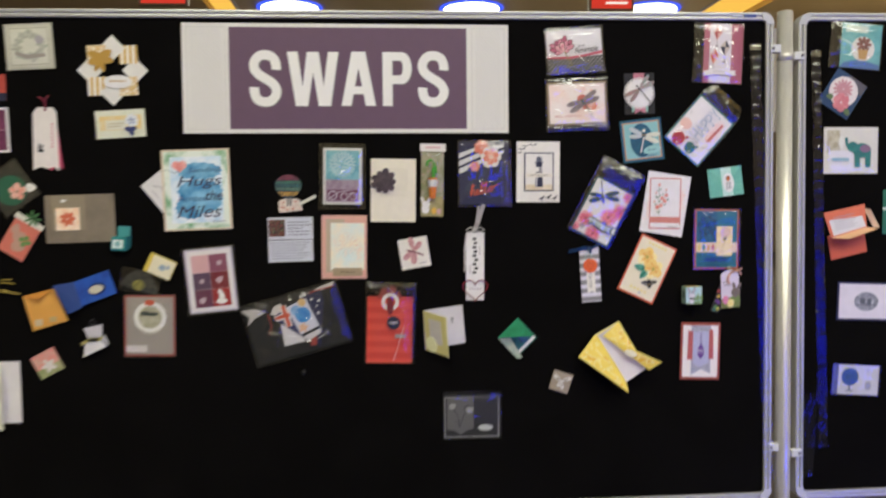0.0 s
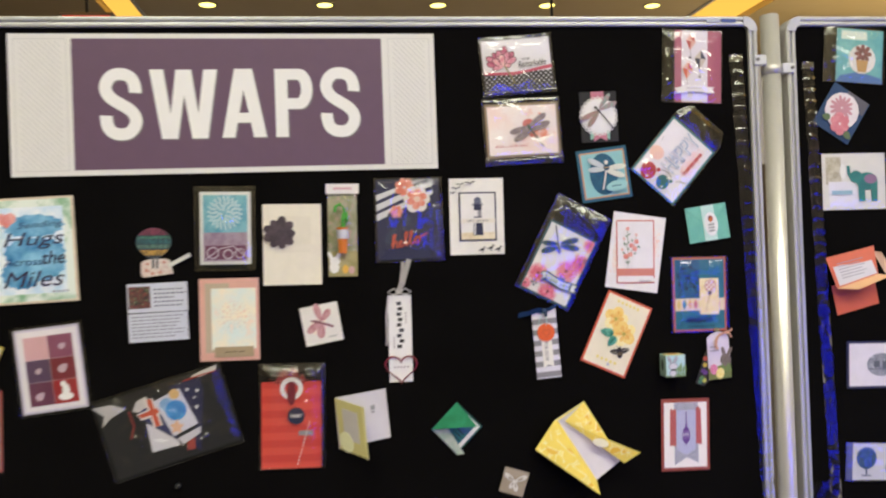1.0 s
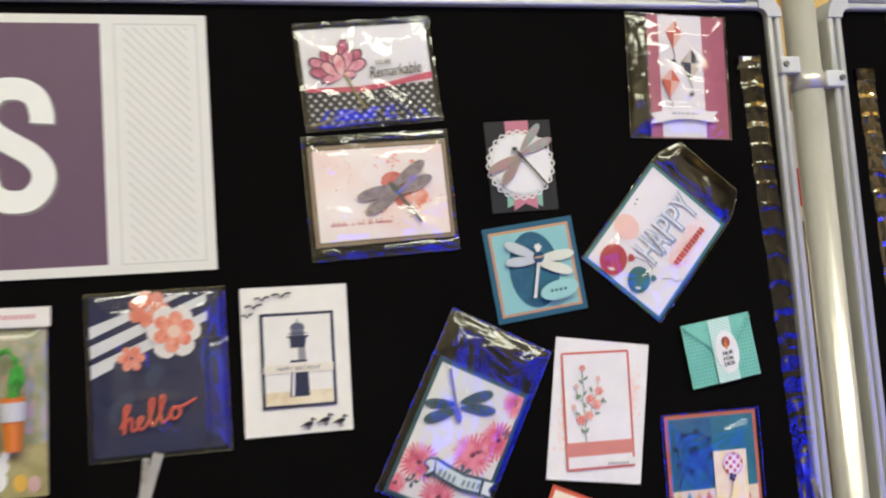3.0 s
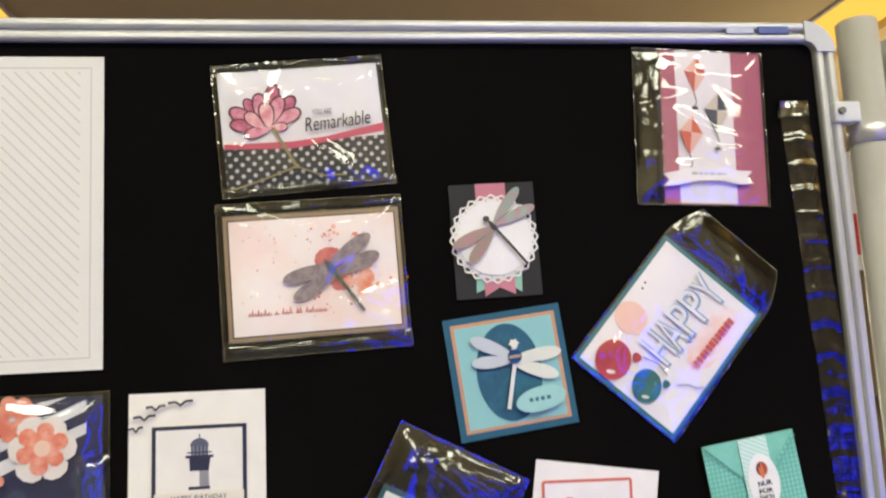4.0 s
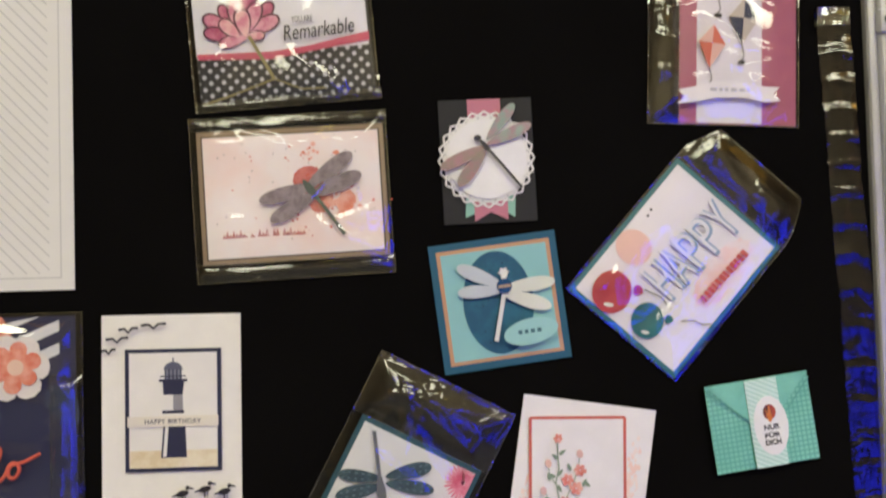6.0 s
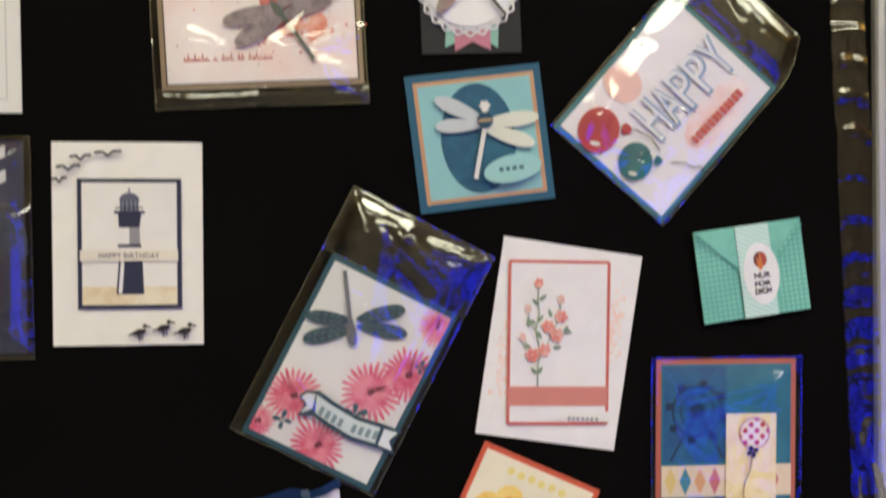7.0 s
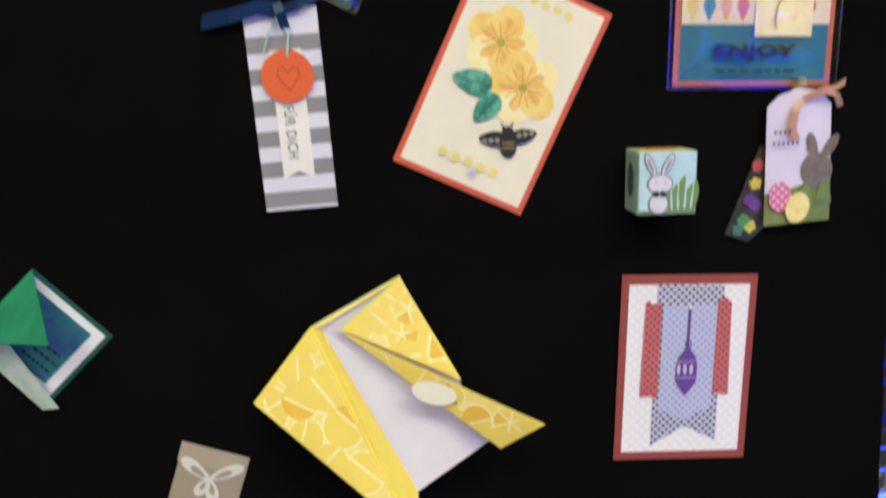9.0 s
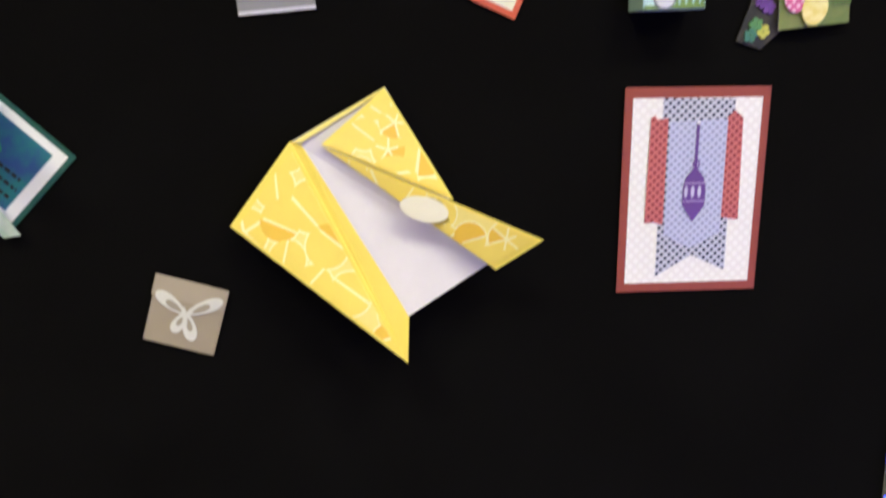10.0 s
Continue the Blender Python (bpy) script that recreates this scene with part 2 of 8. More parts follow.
def tube_bm(path, r, sides=8):
    """A round cord along points in space."""
    bm = bmesh.new()
    rings = []
    path = [Vector(p) for p in path]
    for i, p in enumerate(path):
        d = (path[min(i + 1, len(path) - 1)] - path[max(i - 1, 0)]).normalized()
        u = d.orthogonal().normalized()
        w = d.cross(u)
        rings.append([bm.verts.new(p + r * (math.cos(k * math.tau / sides) * u + math.sin(k * math.tau / sides) * w)) for k in range(sides)])
    for a, b in zip(rings, rings[1:]):
        k0 = min(range(sides), key=lambda k: (b[k].co - a[0].co).length)
        for k in range(sides):
            bm.faces.new((a[k], a[(k + 1) % sides], b[(k + 1 + k0) % sides], b[(k + k0) % sides]))
    bm.faces.new(rings[0][::-1])
    bm.faces.new(rings[-1])
    return bm


def ribbon_bm(path, width, side=(0, 1, 0)):
    """A flat band along points in space, with a little thickness."""
    bm = bmesh.new()
    rows = []
    s = Vector(side).normalized() * width / 2
    for p in path:
        p = Vector(p)
        rows.append((bm.verts.new(p - s), bm.verts.new(p + s)))
    for a, b in zip(rows, rows[1:]):
        bm.faces.new((a[0], a[1], b[1], b[0]))
    bmesh.ops.solidify(bm, geom=bm.faces[:], thickness=0.0004)
    return bm


def words(name, text, width, height, material, parent, x=0, y=0, z=0, turn=0, bold=0.0, shear=0.0, depth=0.00012, spacing=1.0):
    """Lettering as a mesh, centred on x, y, of that width and height (metres)."""
    cu = bpy.data.curves.new(name, "FONT")
    cu.body, cu.size = text, 1.0
    cu.offset, cu.shear, cu.space_character, cu.resolution_u, cu.extrude = bold, shear, spacing, 4, 0.5
    tmp = new(name, cu)
    dg = bpy.context.evaluated_depsgraph_get()
    me = bpy.data.meshes.new_from_object(tmp.evaluated_get(dg))
    bpy.data.objects.remove(tmp)
    bpy.data.curves.remove(cu)
    xs, ys = [q.co.x for q in me.vertices], [q.co.y for q in me.vertices]
    sx, sy = width / (max(xs) - min(xs)), height / (max(ys) - min(ys))
    me.transform(pose(x, y, z, 0, 0, turn) @ Matrix.Diagonal((sx, sy, depth * 2, 1)) @ pose(-(max(xs) + min(xs)) / 2, -(max(ys) + min(ys)) / 2, 0))
    me.materials.clear()
    me.materials.append(material)
    ob = new(name, me)
    ob.parent = parent
    return ob


# outlines in fractions of a card: u across from its edge, v down from its top; sizes in fractions of the width


class Card:
    """A paper thing on the board: an Empty on the felt with flat layers on it. Sizes in millimetres."""

    def __init__(self, name, label, category, x, z, w, h, turn=0.0, lift=0.6, group="cards on the board"):
        self.root = new(name)
        self.root.empty_display_size = 0.02
        self.root.matrix_world = pose(x, -0.0004, z, 90, 0, 0) @ pose(0, 0, 0, 0, 0, turn)
        tagged(self.root, label, category, group)
        self.w, self.h, self.d = w / 1000, h / 1000, lift / 1000

    def p(self, u, v):
        return ((u - 0.5) * self.w, (0.5 - v) * self.h)

    def layer(self, name, outlines, material, thick=0.3, gap=0.0, label="", step=True, parent=None):
        bm = bmesh.new()
        z0 = self.d + gap / 1000
        for k, o in enumerate(outlines):
            slab(bm, o, z0, z0 + thick / 1000 + (k % 24) * 0.00001)
        if step:
            self.d = z0 + thick / 1000 + min(len(outlines), 24) * 0.00001
        return part(name, bm, material, parent or self.root, label)

    def rect(self, name, u0, v0, u1, v1, material, thick=0.3, gap=0.0, label="", turn=0.0, step=True):
        return self.layer(name, [self.rc(u0, v0, u1, v1, turn)], material, thick, gap, label, step)

    def rc(self, u0, v0, u1, v1, turn=0.0):
        (x0, y0), (x1, y1) = self.p(u0, v0), self.p(u1, v1)
        cx, cy = (x0 + x1) / 2, (y0 + y1) / 2
        c, s = math.cos(radians(turn)), math.sin(radians(turn))
        return [(cx + c * (x - cx) - s * (y - cy), cy + s * (x - cx) + c * (y - cy)) for x, y in ((x0, y0), (x1, y0), (x1, y1), (x0, y1))]

    def poly(self, *uv):
        return [self.p(u, v) for u, v in uv]

    def oval(self, u, v, ru, rv=None, turn=0.0, n=28, wob=0.0):
        cx, cy = self.p(u, v)
        rv = ru if rv is None else rv
        c, s = math.cos(radians(turn)), math.sin(radians(turn))
        out = []
        for k in range(n):
            a = k * math.tau / n
            f = 1 + (wob * (-1) ** k)
            x, y = ru * self.w * math.cos(a) * f, rv * self.w * math.sin(a) * f
            out.append((cx + c * x - s * y, cy + s * x + c * y))
        return out

    def ring(self, u, v, r, width, n=28):
        """Short slats that make a circle line."""
        cx, cy = self.p(u, v)
        r, width, out = r * self.w, width * self.w / 2, []
        for k in range(n):
            a, b = k * math.tau / n, (k + 1) * math.tau / n
            out.append([(cx + q * math.cos(t), cy + q * math.sin(t)) for q, t in ((r - width, a), (r + width, a), (r + width, b), (r - width, b))])
        return out

    def line(self, uvs, width):
        """A stroke through points, width in fractions of the card's width."""
        pts = [Vector(self.p(*q)) for q in uvs]
        left, right = [], []
        for i, q in enumerate(pts):
            d = (pts[min(i + 1, len(pts) - 1)] - pts[max(i - 1, 0)]).normalized()
            nrm = Vector((-d.y, d.x)) * width * self.w / 2
            left.append(tuple(q + nrm))
            right.append(tuple(q - nrm))
        return [[left[i], left[i + 1], right[i + 1], right[i]] for i in range(len(pts) - 1)]

    def frame_lines(self, u0, v0, u1, v1, t):
        tv = t * self.w / self.h
        return [self.rc(u0, v0, u1, v0 + tv), self.rc(u0, v1 - tv, u1, v1), self.rc(u0, v0 + tv, u0 + t, v1 - tv), self.rc(u1 - t, v0 + tv, u1, v1 - tv)]

    def petals(self, u, v, r, n=6, fat=0.42, start=0.0, inner=0.1):
        out = []
        cx, cy = self.p(u, v)
        for k in range(n):
            a = radians(start) + k * math.tau / n
            length = r * self.w * random.uniform(0.9, 1.06)
            pts = []
            for j in range(12):
                t = j * math.tau / 12
                x, y = length * (0.5 + inner / 2 + 0.5 * (1 - inner) * math.cos(t)), length * fat * math.sin(t) * (0.75 + 0.25 * math.cos(t))
                pts.append((cx + x * math.cos(a) - y * math.sin(a), cy + x * math.sin(a) + y * math.cos(a)))
            out.append(pts)
        return out

    def leaf(self, u, v, length, turn, fat=0.3):
        cx, cy = self.p(u, v)
        a, out = radians(turn), []
        for j in range(12):
            t = j * math.tau / 12
            x, y = length * self.w * (0.5 + 0.5 * math.cos(t)), length * self.w * fat * math.sin(t) * (1.0 - 0.35 * math.cos(t))
            out.append((cx + x * math.cos(a) - y * math.sin(a), cy + x * math.sin(a) + y * math.cos(a)))
        return out

    def bars(self, name, u0, v0, u1, rows, pitch, height, material, seed=1, ragged=0.15):
        """Rows of unreadable small print."""
        rnd = random.Random(seed)
        out = []
        for k in range(rows):
            v, u = v0 + k * pitch, u0
            end = u1 - rnd.uniform(0, ragged) * (u1 - u0)
            while u < end - 0.01:
                step = rnd.uniform(0.05, 0.14) * (u1 - u0) + 0.012
                out.append(self.rc(u, v, min(u + step, end), v + height))
                u += step + 0.018
        return self.layer(name, out, material, 0.08)

    def text(self, name, text, u, v, width, height, material, turn=0, bold=0.0, shear=0.0, spacing=1.0, depth=0.00012):
        """Lettering; width and height as fractions of the card's width."""
        x, y = self.p(u, v)
        ob = words(name, text, width * self.w, height * self.w, material, self.root, x, y, self.d + depth, turn, bold, shear, depth, spacing)
        self.d += depth * 2
        return ob

    def sleeve(self, u0, v0, u1, v1, material=None, rise=1.2, label="clear cellophane sleeve", crease=0.8, name="sleeve", seed=0, warp=None):
        """A clear bag over the card: a smooth film pulled into long folds, with sealed edges."""
        (x0, y1), (x1, y0) = self.p(u0, v0), self.p(u1, v1)
        bm = bmesh.new()
        rnd = random.Random(seed * 13 + 5)
        wide, high = abs(x1 - x0), abs(y1 - y0)
        nx, ny = max(6, int(wide / 0.0032)), max(6, int(high / 0.0032))
        folds = []
        for k in range(int(5 + 700 * wide * high)):
            ang = rnd.choice((0.3, 1.2, 2.0, 2.8)) + rnd.uniform(-0.45, 0.45)
            folds.append((rnd.uniform(x0, x1), rnd.uniform(y0, y1), math.cos(ang), math.sin(ang), rnd.uniform(0.0018, 0.0045), rnd.uniform(0.012, 0.04), rnd.uniform(-0.6, 1.3)))
        low = min(self.d, 0.0024) + (0.0 if name == "sleeve" else 0.0007)
        grid = []
        for j in range(ny + 1):
            row = []
            for i in range(nx + 1):
                a, b = i / nx, j / ny
                x, y = x0 + wide * a, y0 + high * b
                edge = min(1.0, min(a * wide, (1 - a) * wide, b * high, (1 - b) * high) / (0.3 * min(wide, high, 0.08)))
                edge = edge * edge * (3 - 2 * edge)
                q = 0.9 * noise.noise(Vector((x * 22 + seed * 7.3, y * 22, seed * 3.1)))
                for fx, fy, ca, sa, width, length, amp in folds:
                    dx, dy = x - fx, y - fy
                    across, along = -sa * dx + ca * dy, ca * dx + sa * dy
                    if abs(across) < 3 * width and abs(along) < 2 * length:
                        q += amp * math.exp(-(across / width) ** 2 - (along / length) ** 2)
                zz = low + edge * (max(self.d + 0.0003, low + 0.0005) + 0.35 * rise / 1000 - low) + crease * (0.25 + 0.75 * edge) * q / 1000
                row.append(bm.verts.new((x + 0.0006 * noise.noise(Vector((seed, y * 60, 1))), y + 0.0006 * noise.noise(Vector((x * 60, seed, 2))), max(zz, 0.0012))))
            grid.append(row)
        for j in range(ny):
            for i in range(nx):
                bm.faces.new((grid[j][i], grid[j][i + 1], grid[j + 1][i + 1], grid[j + 1][i])).smooth = True
        rim = bmesh.new()
        t, zs = 0.0009, low + 0.0003
        for a0, a1, b0, b1 in ((x0, x1, y0, y0 + t), (x0, x1, y1 - t, y1), (x0, x0 + t, y0 + t, y1 - t), (x1 - t, x1, y0 + t, y1 - t)):
            n = 12
            for k in range(n):
                if a1 - a0 > b1 - b0:
                    e0, e1 = a0 + (a1 - a0) * k / n, a0 + (a1 - a0) * (k + 1) / n
                    slab(rim, [(e0, b0), (e1, b0), (e1, b1), (e0, b1)], zs, zs + 0.00025)
                else:
                    e0, e1 = b0 + (b1 - b0) * k / n, b0 + (b1 - b0) * (k + 1) / n
                    slab(rim, [(a0, e0), (a1, e0), (a1, e1), (a0, e1)], zs, zs + 0.00025)
        if warp:
            for v in [*bm.verts, *rim.verts]:
                v.co.x, v.co.y = warp(v.co.x, v.co.y)
        ob = part(name, bm, material or CELLO, self.root, label)
        ob.visible_shadow = False
        edge = part("sealed_edge", rim, SEAM, ob, "frosted sealed film edge")
        edge.visible_shadow = False
        return ob

    def blade(self, u0, v0, u1, v1, fat=0.16, skew=0.0):
        """A rounded wing from its root to its tip, broadest past the middle."""
        (x0, y0), (x1, y1) = self.p(u0, v0), self.p(u1, v1)
        dx, dy = x1 - x0, y1 - y0
        out = []
        for j in range(20):
            t = j * math.tau / 20
            a = 0.5 - 0.5 * math.cos(t)
            b = fat * math.sin(t) * (0.62 + 0.55 * a) + skew * math.sin(math.pi * a)
            out.append((x0 + dx * a - dy * b, y0 + dy * a + dx * b))
        return out


def plain_card(name, label, x, z, w, h, turn, base, category="card", lift=0.6, thick=0.5):
    c = Card(name, label, category, x, z, w, h, turn, lift)
    c.rect("card_base", 0, 0, 1, 1, base, thick)
    return c

# ---- hall ----
floor = mesh_ob("floor", box_bm(-14, 14, -10, 24, -0.1, 0), plaster("dark_carpet", (100, 96, 98), (116, 110, 110), 12, 0.95))
tagged(floor, "dark patterned hall carpet", "floor", kind="structure")
CEIL_MAT = plaster("taupe_ceiling_paint", (232, 206, 164), (238, 214, 174), 0.6)
BEIGE = plaster("warm_beige_paint", (214, 186, 140), (224, 198, 154), 0.8)
ceiling = mesh_ob("ceiling", box_bm(-2.9, 6.4, -10, 24, CEIL, CEIL + 0.1), CEIL_MAT)
tagged(ceiling, "taupe painted hall ceiling with rows of downlights", "ceiling", kind="structure")
for nm, x0, x1, z in (("ceiling_east", 7.6, 14, CEIL + 0.02), ("ceiling_west", -14, -3.5, CEIL + 0.02)):
    tagged(mesh_ob(nm, box_bm(x0, x1, -10, 24, z, z + 0.1), BEIGE), "warm beige lowered ceiling beside a light cove", "ceiling", kind="structure")
tagged(mesh_ob("ceiling_top", box_bm(-14, 14, -10, 24, CEIL + 0.7, CEIL + 0.8), BEIGE), "upper ceiling closing the light coves", "ceiling", kind="structure")
WALL = plaster("hall_wall_paint", (176, 158, 132), (188, 170, 142), 0.5)
for nm, dims in (("wall_north", (-14, 14, 24, 24.2)), ("wall_south", (-14, 14, -10.2, -10)), ("wall_east", (14, 14.2, -10, 24)), ("wall_west", (-14.2, -14, -10, 24))):
    tagged(mesh_ob(nm, box_bm(*dims, 0, CEIL + 0.8), WALL), "plain warm beige hall wall", "wall", kind="structure")

FOYER = emitter("bright_foyer_glow", (1.0, 0.93, 0.8, 1), 5)
win = new("window_1")
win.location = (-13.98, 2.0, 0)
tagged(win, "wide bright glazed opening to the foyer", "window", kind="structure")
part("pane", box_bm(0, 0.02, -3.0, 3.0, 0.3, 3.4), FOYER, win)
for yy in (-3.05, -1.0, 1.0, 3.05):
    part("window_frame", box_bm(0.0, 0.06, yy - 0.04, yy + 0.04, 0.2, 3.5), plastic(90, 86, 82), win)

COVE = emitter("warm_cove_light", (1.0, 0.56, 0.1, 1), 1.7)
for nm, x0, x1 in (("light_cove", 6.42, 7.58), ("light_cove", -3.48, -2.92)):
    root = new(nm)
    root.location = ((x0 + x1) / 2, 7, CEIL)
    tagged(root, "long recessed ceiling cove glowing amber yellow", "cove light", "ceiling coves")
    hw = (x1 - x0) / 2
    part("glow_panel", box_bm(-hw, hw, -17, 17, 0.12, 0.14), COVE, root, "amber light panel")
    part("edge_trim", box_bm(-hw - 0.01, -hw + 0.03, -17, 17, -0.03, 0.1) if x0 > 0 else box_bm(hw - 0.03, hw + 0.01, -17, 17, -0.03, 0.1), plastic(235, 232, 228, 0.5), root, "white edge trim")

BULB, RIM = emitter("warm_downlight", (1.0, 0.8, 0.2, 1), 7), plastic(200, 190, 170, 0.4)


def downlight():
    root = new("downlight")
    tagged(root, "small round warm white recessed ceiling downlight", "downlight", "ceiling downlights")
    bm = bmesh.new()
    bmesh.ops.create_cone(bm, cap_ends=True, segments=20, radius1=0.125, radius2=0.125, depth=0.012)
    part("lamp_face", bm, BULB, root)
    bm = bmesh.new()
    for k in range(20):
        a, b = k * math.tau / 20, (k + 1) * math.tau / 20
        slab(bm, [(q * math.cos(t), q * math.sin(t)) for q, t in ((0.127, a), (0.155, a), (0.155, b), (0.127, b))], -0.012, 0.004)
    part("trim_ring", bm, RIM, root)
    return root


first = downlight()
first.matrix_world = pose(-1.39, 8.67, CEIL - 0.008)
for j, yy in enumerate((8.67, 9.9, 11.75, 13.2, -2.2, -4.0, -5.8, -7.6)):
    for i in range(5):
        xx = -1.59 + 1.834 * i + (0.2, 0.0, -0.25, -0.62, 0.0, 0.4, 0.0, 0.4)[j]
        if i or j:
            copy_thing(first, pose(xx, yy, CEIL - 0.008))

DISC, DISC_RIM = emitter("white_disc_light", (1.0, 0.97, 0.93, 1), 9), emitter("blue_rim_light", (0.05, 0.1, 1.0, 1), 2.5)


def disc_light():
    root = new("ceiling_disc_light")
    tagged(root, "large round white ceiling light with a glowing blue rim", "ceiling light", "round ceiling lights")
    bm = bmesh.new()
    bmesh.ops.create_cone(bm, cap_ends=True, segments=40, radius1=0.55, radius2=0.55, depth=0.05)
    part("diffuser", bm, DISC, root)
    bm = bmesh.new()
    bmesh.ops.create_cone(bm, cap_ends=True, segments=40, radius1=0.64, radius2=0.62, depth=0.03)
    bmesh.ops.translate(bm, vec=(0, 0, 0.03), verts=bm.verts)
    part("rim", bm, DISC_RIM, root, "blue glowing rim")
    return root


first = disc_light()
first.matrix_world = pose(-1.9, 14.5, CEIL - 0.05)
for gx, gy in ((1.68, 14.5), (5.28, 14.5), (-1.3, -3.9), (2.15, -3.9), (5.6, -3.9), (-1.3, -8.4), (2.15, -8.4), (5.6, -8.4)):
    copy_thing(first, pose(gx, gy, CEIL - 0.05))


def screen(x, y, z):
    root = new("hanging_screen")
    root.location, root.scale = (x, y, z), (0.8, 0.8, 0.7)
    tagged(root, "beige-framed display hung from the ceiling showing a red page", "screen", "hanging screens")
    part("housing", box_bm(-0.4, 0.4, 0, 0.1, -0.3, 0.3, 0.015), plastic(150, 128, 104, 0.5), root)
    part("display", box_bm(-0.35, 0.35, -0.004, 0.002, -0.26, 0.24), emitter("red_screen_glow", (0.9, 0.06, 0.04, 1), 1.2), root, "glowing red display")
    bm = bmesh.new()
    for k, (a, b, c) in enumerate(((-0.3, 0.05, 0.12), (-0.3, -0.02, 0.02), (0.0, 0.28, -0.08), (-0.1, 0.28, -0.17))):
        bm2 = box_bm(a, b, -0.008, -0.004, c, c + 0.035)
        me = bpy.data.meshes.new("tmp")
        bm2.to_mesh(me)
        bm2.free()
        bm.from_mesh(me)
        bpy.data.meshes.remove(me)
    part("caption_bars", bm, emitter("white_screen_glow", (1, 0.9, 0.85, 1), 2.0), root, "white caption bars")
    part("hanger", box_bm(-0.02, 0.02, 0.03, 0.07, 0.3, (CEIL - z) / 0.7), plastic(40, 40, 42, 0.4), root)
    return root


screen(-2.91, 9.0, 4.35)
screen(3.05, 9.3, 4.39)

# a white and red sign on poles, seen between the boards
banner = new("pole_sign")
banner.location = (3.2, 4.0, 0)
tagged(banner, "white hall sign with a red block on two thin poles", "sign")
part("panel", box_bm(-0.65, 0.7, 0.0, 0.03, 2.0, 2.76, 0.006), paper(226, 220, 212), banner, "white sign panel")
part("red_block", box_bm(0.22, 0.66, -0.006, -0.002, 2.1, 2.36), paper(214, 44, 38), banner, "red printed block")
for px in (-0.55, 0.6):
    part("pole", box_bm(px - 0.015, px + 0.015, 0.031, 0.06, 0.02, 2.7, 0.004), plastic(120, 116, 112, 0.4), banner)
    part("foot", box_bm(px - 0.2, px + 0.2, -0.12, 0.2, 0.0, 0.02, 0.004), plastic(70, 68, 66, 0.4), banner)

# blue LED columns along the south side of the hall
LED = emitter("blue_led_column", (0.02, 0.03, 1.0, 1), 12)


def led_column(top):
    root = new("led_column")
    tagged(root, "tall column of glowing blue stage lights", "stage light", "blue light columns")
    part("light_face", box_bm(-0.16, 0.16, 0.0, 0.02, 0.1, top), LED, root)
    part("housing", box_bm(-0.19, 0.19, -0.16, 0.0, 0.05, top + 0.06, 0.01), plastic(18, 18, 20, 0.5), root)
    part("foot", box_bm(-0.3, 0.3, -0.3, 0.15, 0.0, 0.05, 0.01), plastic(18, 18, 20, 0.5), root)
    return root


for top, spots in ((2.0, (1.1, 1.9, 2.7)), (1.15, (3.6, 4.4, 5.2, 6.0, 6.8))):
    first = led_column(top)
    first.matrix_world = pose(spots[0], -6.2, 0)
    for xx in spots[1:]:
        copy_thing(first, pose(xx, -6.2, 0))
wash_light = new("floor_stage_light")
wash_light.matrix_world = pose(1.55, -0.95, 0, 0, 0, 28)
tagged(wash_light, "low blue stage light on the floor beside the boards", "stage light")
part("light_face", box_bm(-0.2, 0.2, 0.0, 0.012, 0.09, 0.39), emitter("bright_blue_led", (0.03, 0.05, 1.0, 1), 18), wash_light)
part("housing", box_bm(-0.23, 0.23, -0.16, 0.0, 0.05, 0.42, 0.012), plastic(18, 18, 20, 0.5), wash_light)
part("foot", box_bm(-0.2, 0.2, -0.2, 0.06, 0.0, 0.05, 0.01), plastic(18, 18, 20, 0.5), wash_light)
LED = emitter("dim_blue_led_column", (0.02, 0.03, 1.0, 1), 8)
first = led_column(1.06)
first.matrix_world = pose(2.1, -3.3, 0)
for xx in (2.6, 3.1):
    copy_thing(first, pose(xx, -3.3, 0))

# ---- display boards ----
Z0, Z1 = 0.745, 1.8955


def rail_bm(a0, a1, c0, c1, level):
    """An extruded rail: two rounded ridges with a narrow groove between them."""
    n, pts = 6, []
    half, lip, front, back = (c1 - c0) / 2, 0.0011, -0.007, 0.026
    for m0, m1 in ((c0, c0 + half - lip), (c0 + half + lip, c1)):
        for k in range(n + 1):
            t = k / n
            pts.append((m0 + (m1 - m0) * t, front + 0.0024 * abs(2 * t - 1) ** 4))
    mid = len(pts) // 2
    pts[mid:mid] = [(c0 + half - lip, front + 0.0046), (c0 + half + lip, front + 0.0046)]
    pts = [(c0, back), *pts, (c1, back)]
    bm = bmesh.new()
    ends = [[bm.verts.new((a, y, c) if level else (c, y, a)) for c, y in pts] for a in (a0, a1)]
    for i in range(len(pts)):
        j = (i + 1) % len(pts)
        bm.faces.new((ends[0][i], ends[0][j], ends[1][j], ends[1][i]))
    bm.faces.new(ends[0])
    bm.faces.new(ends[1][::-1])
    return bm


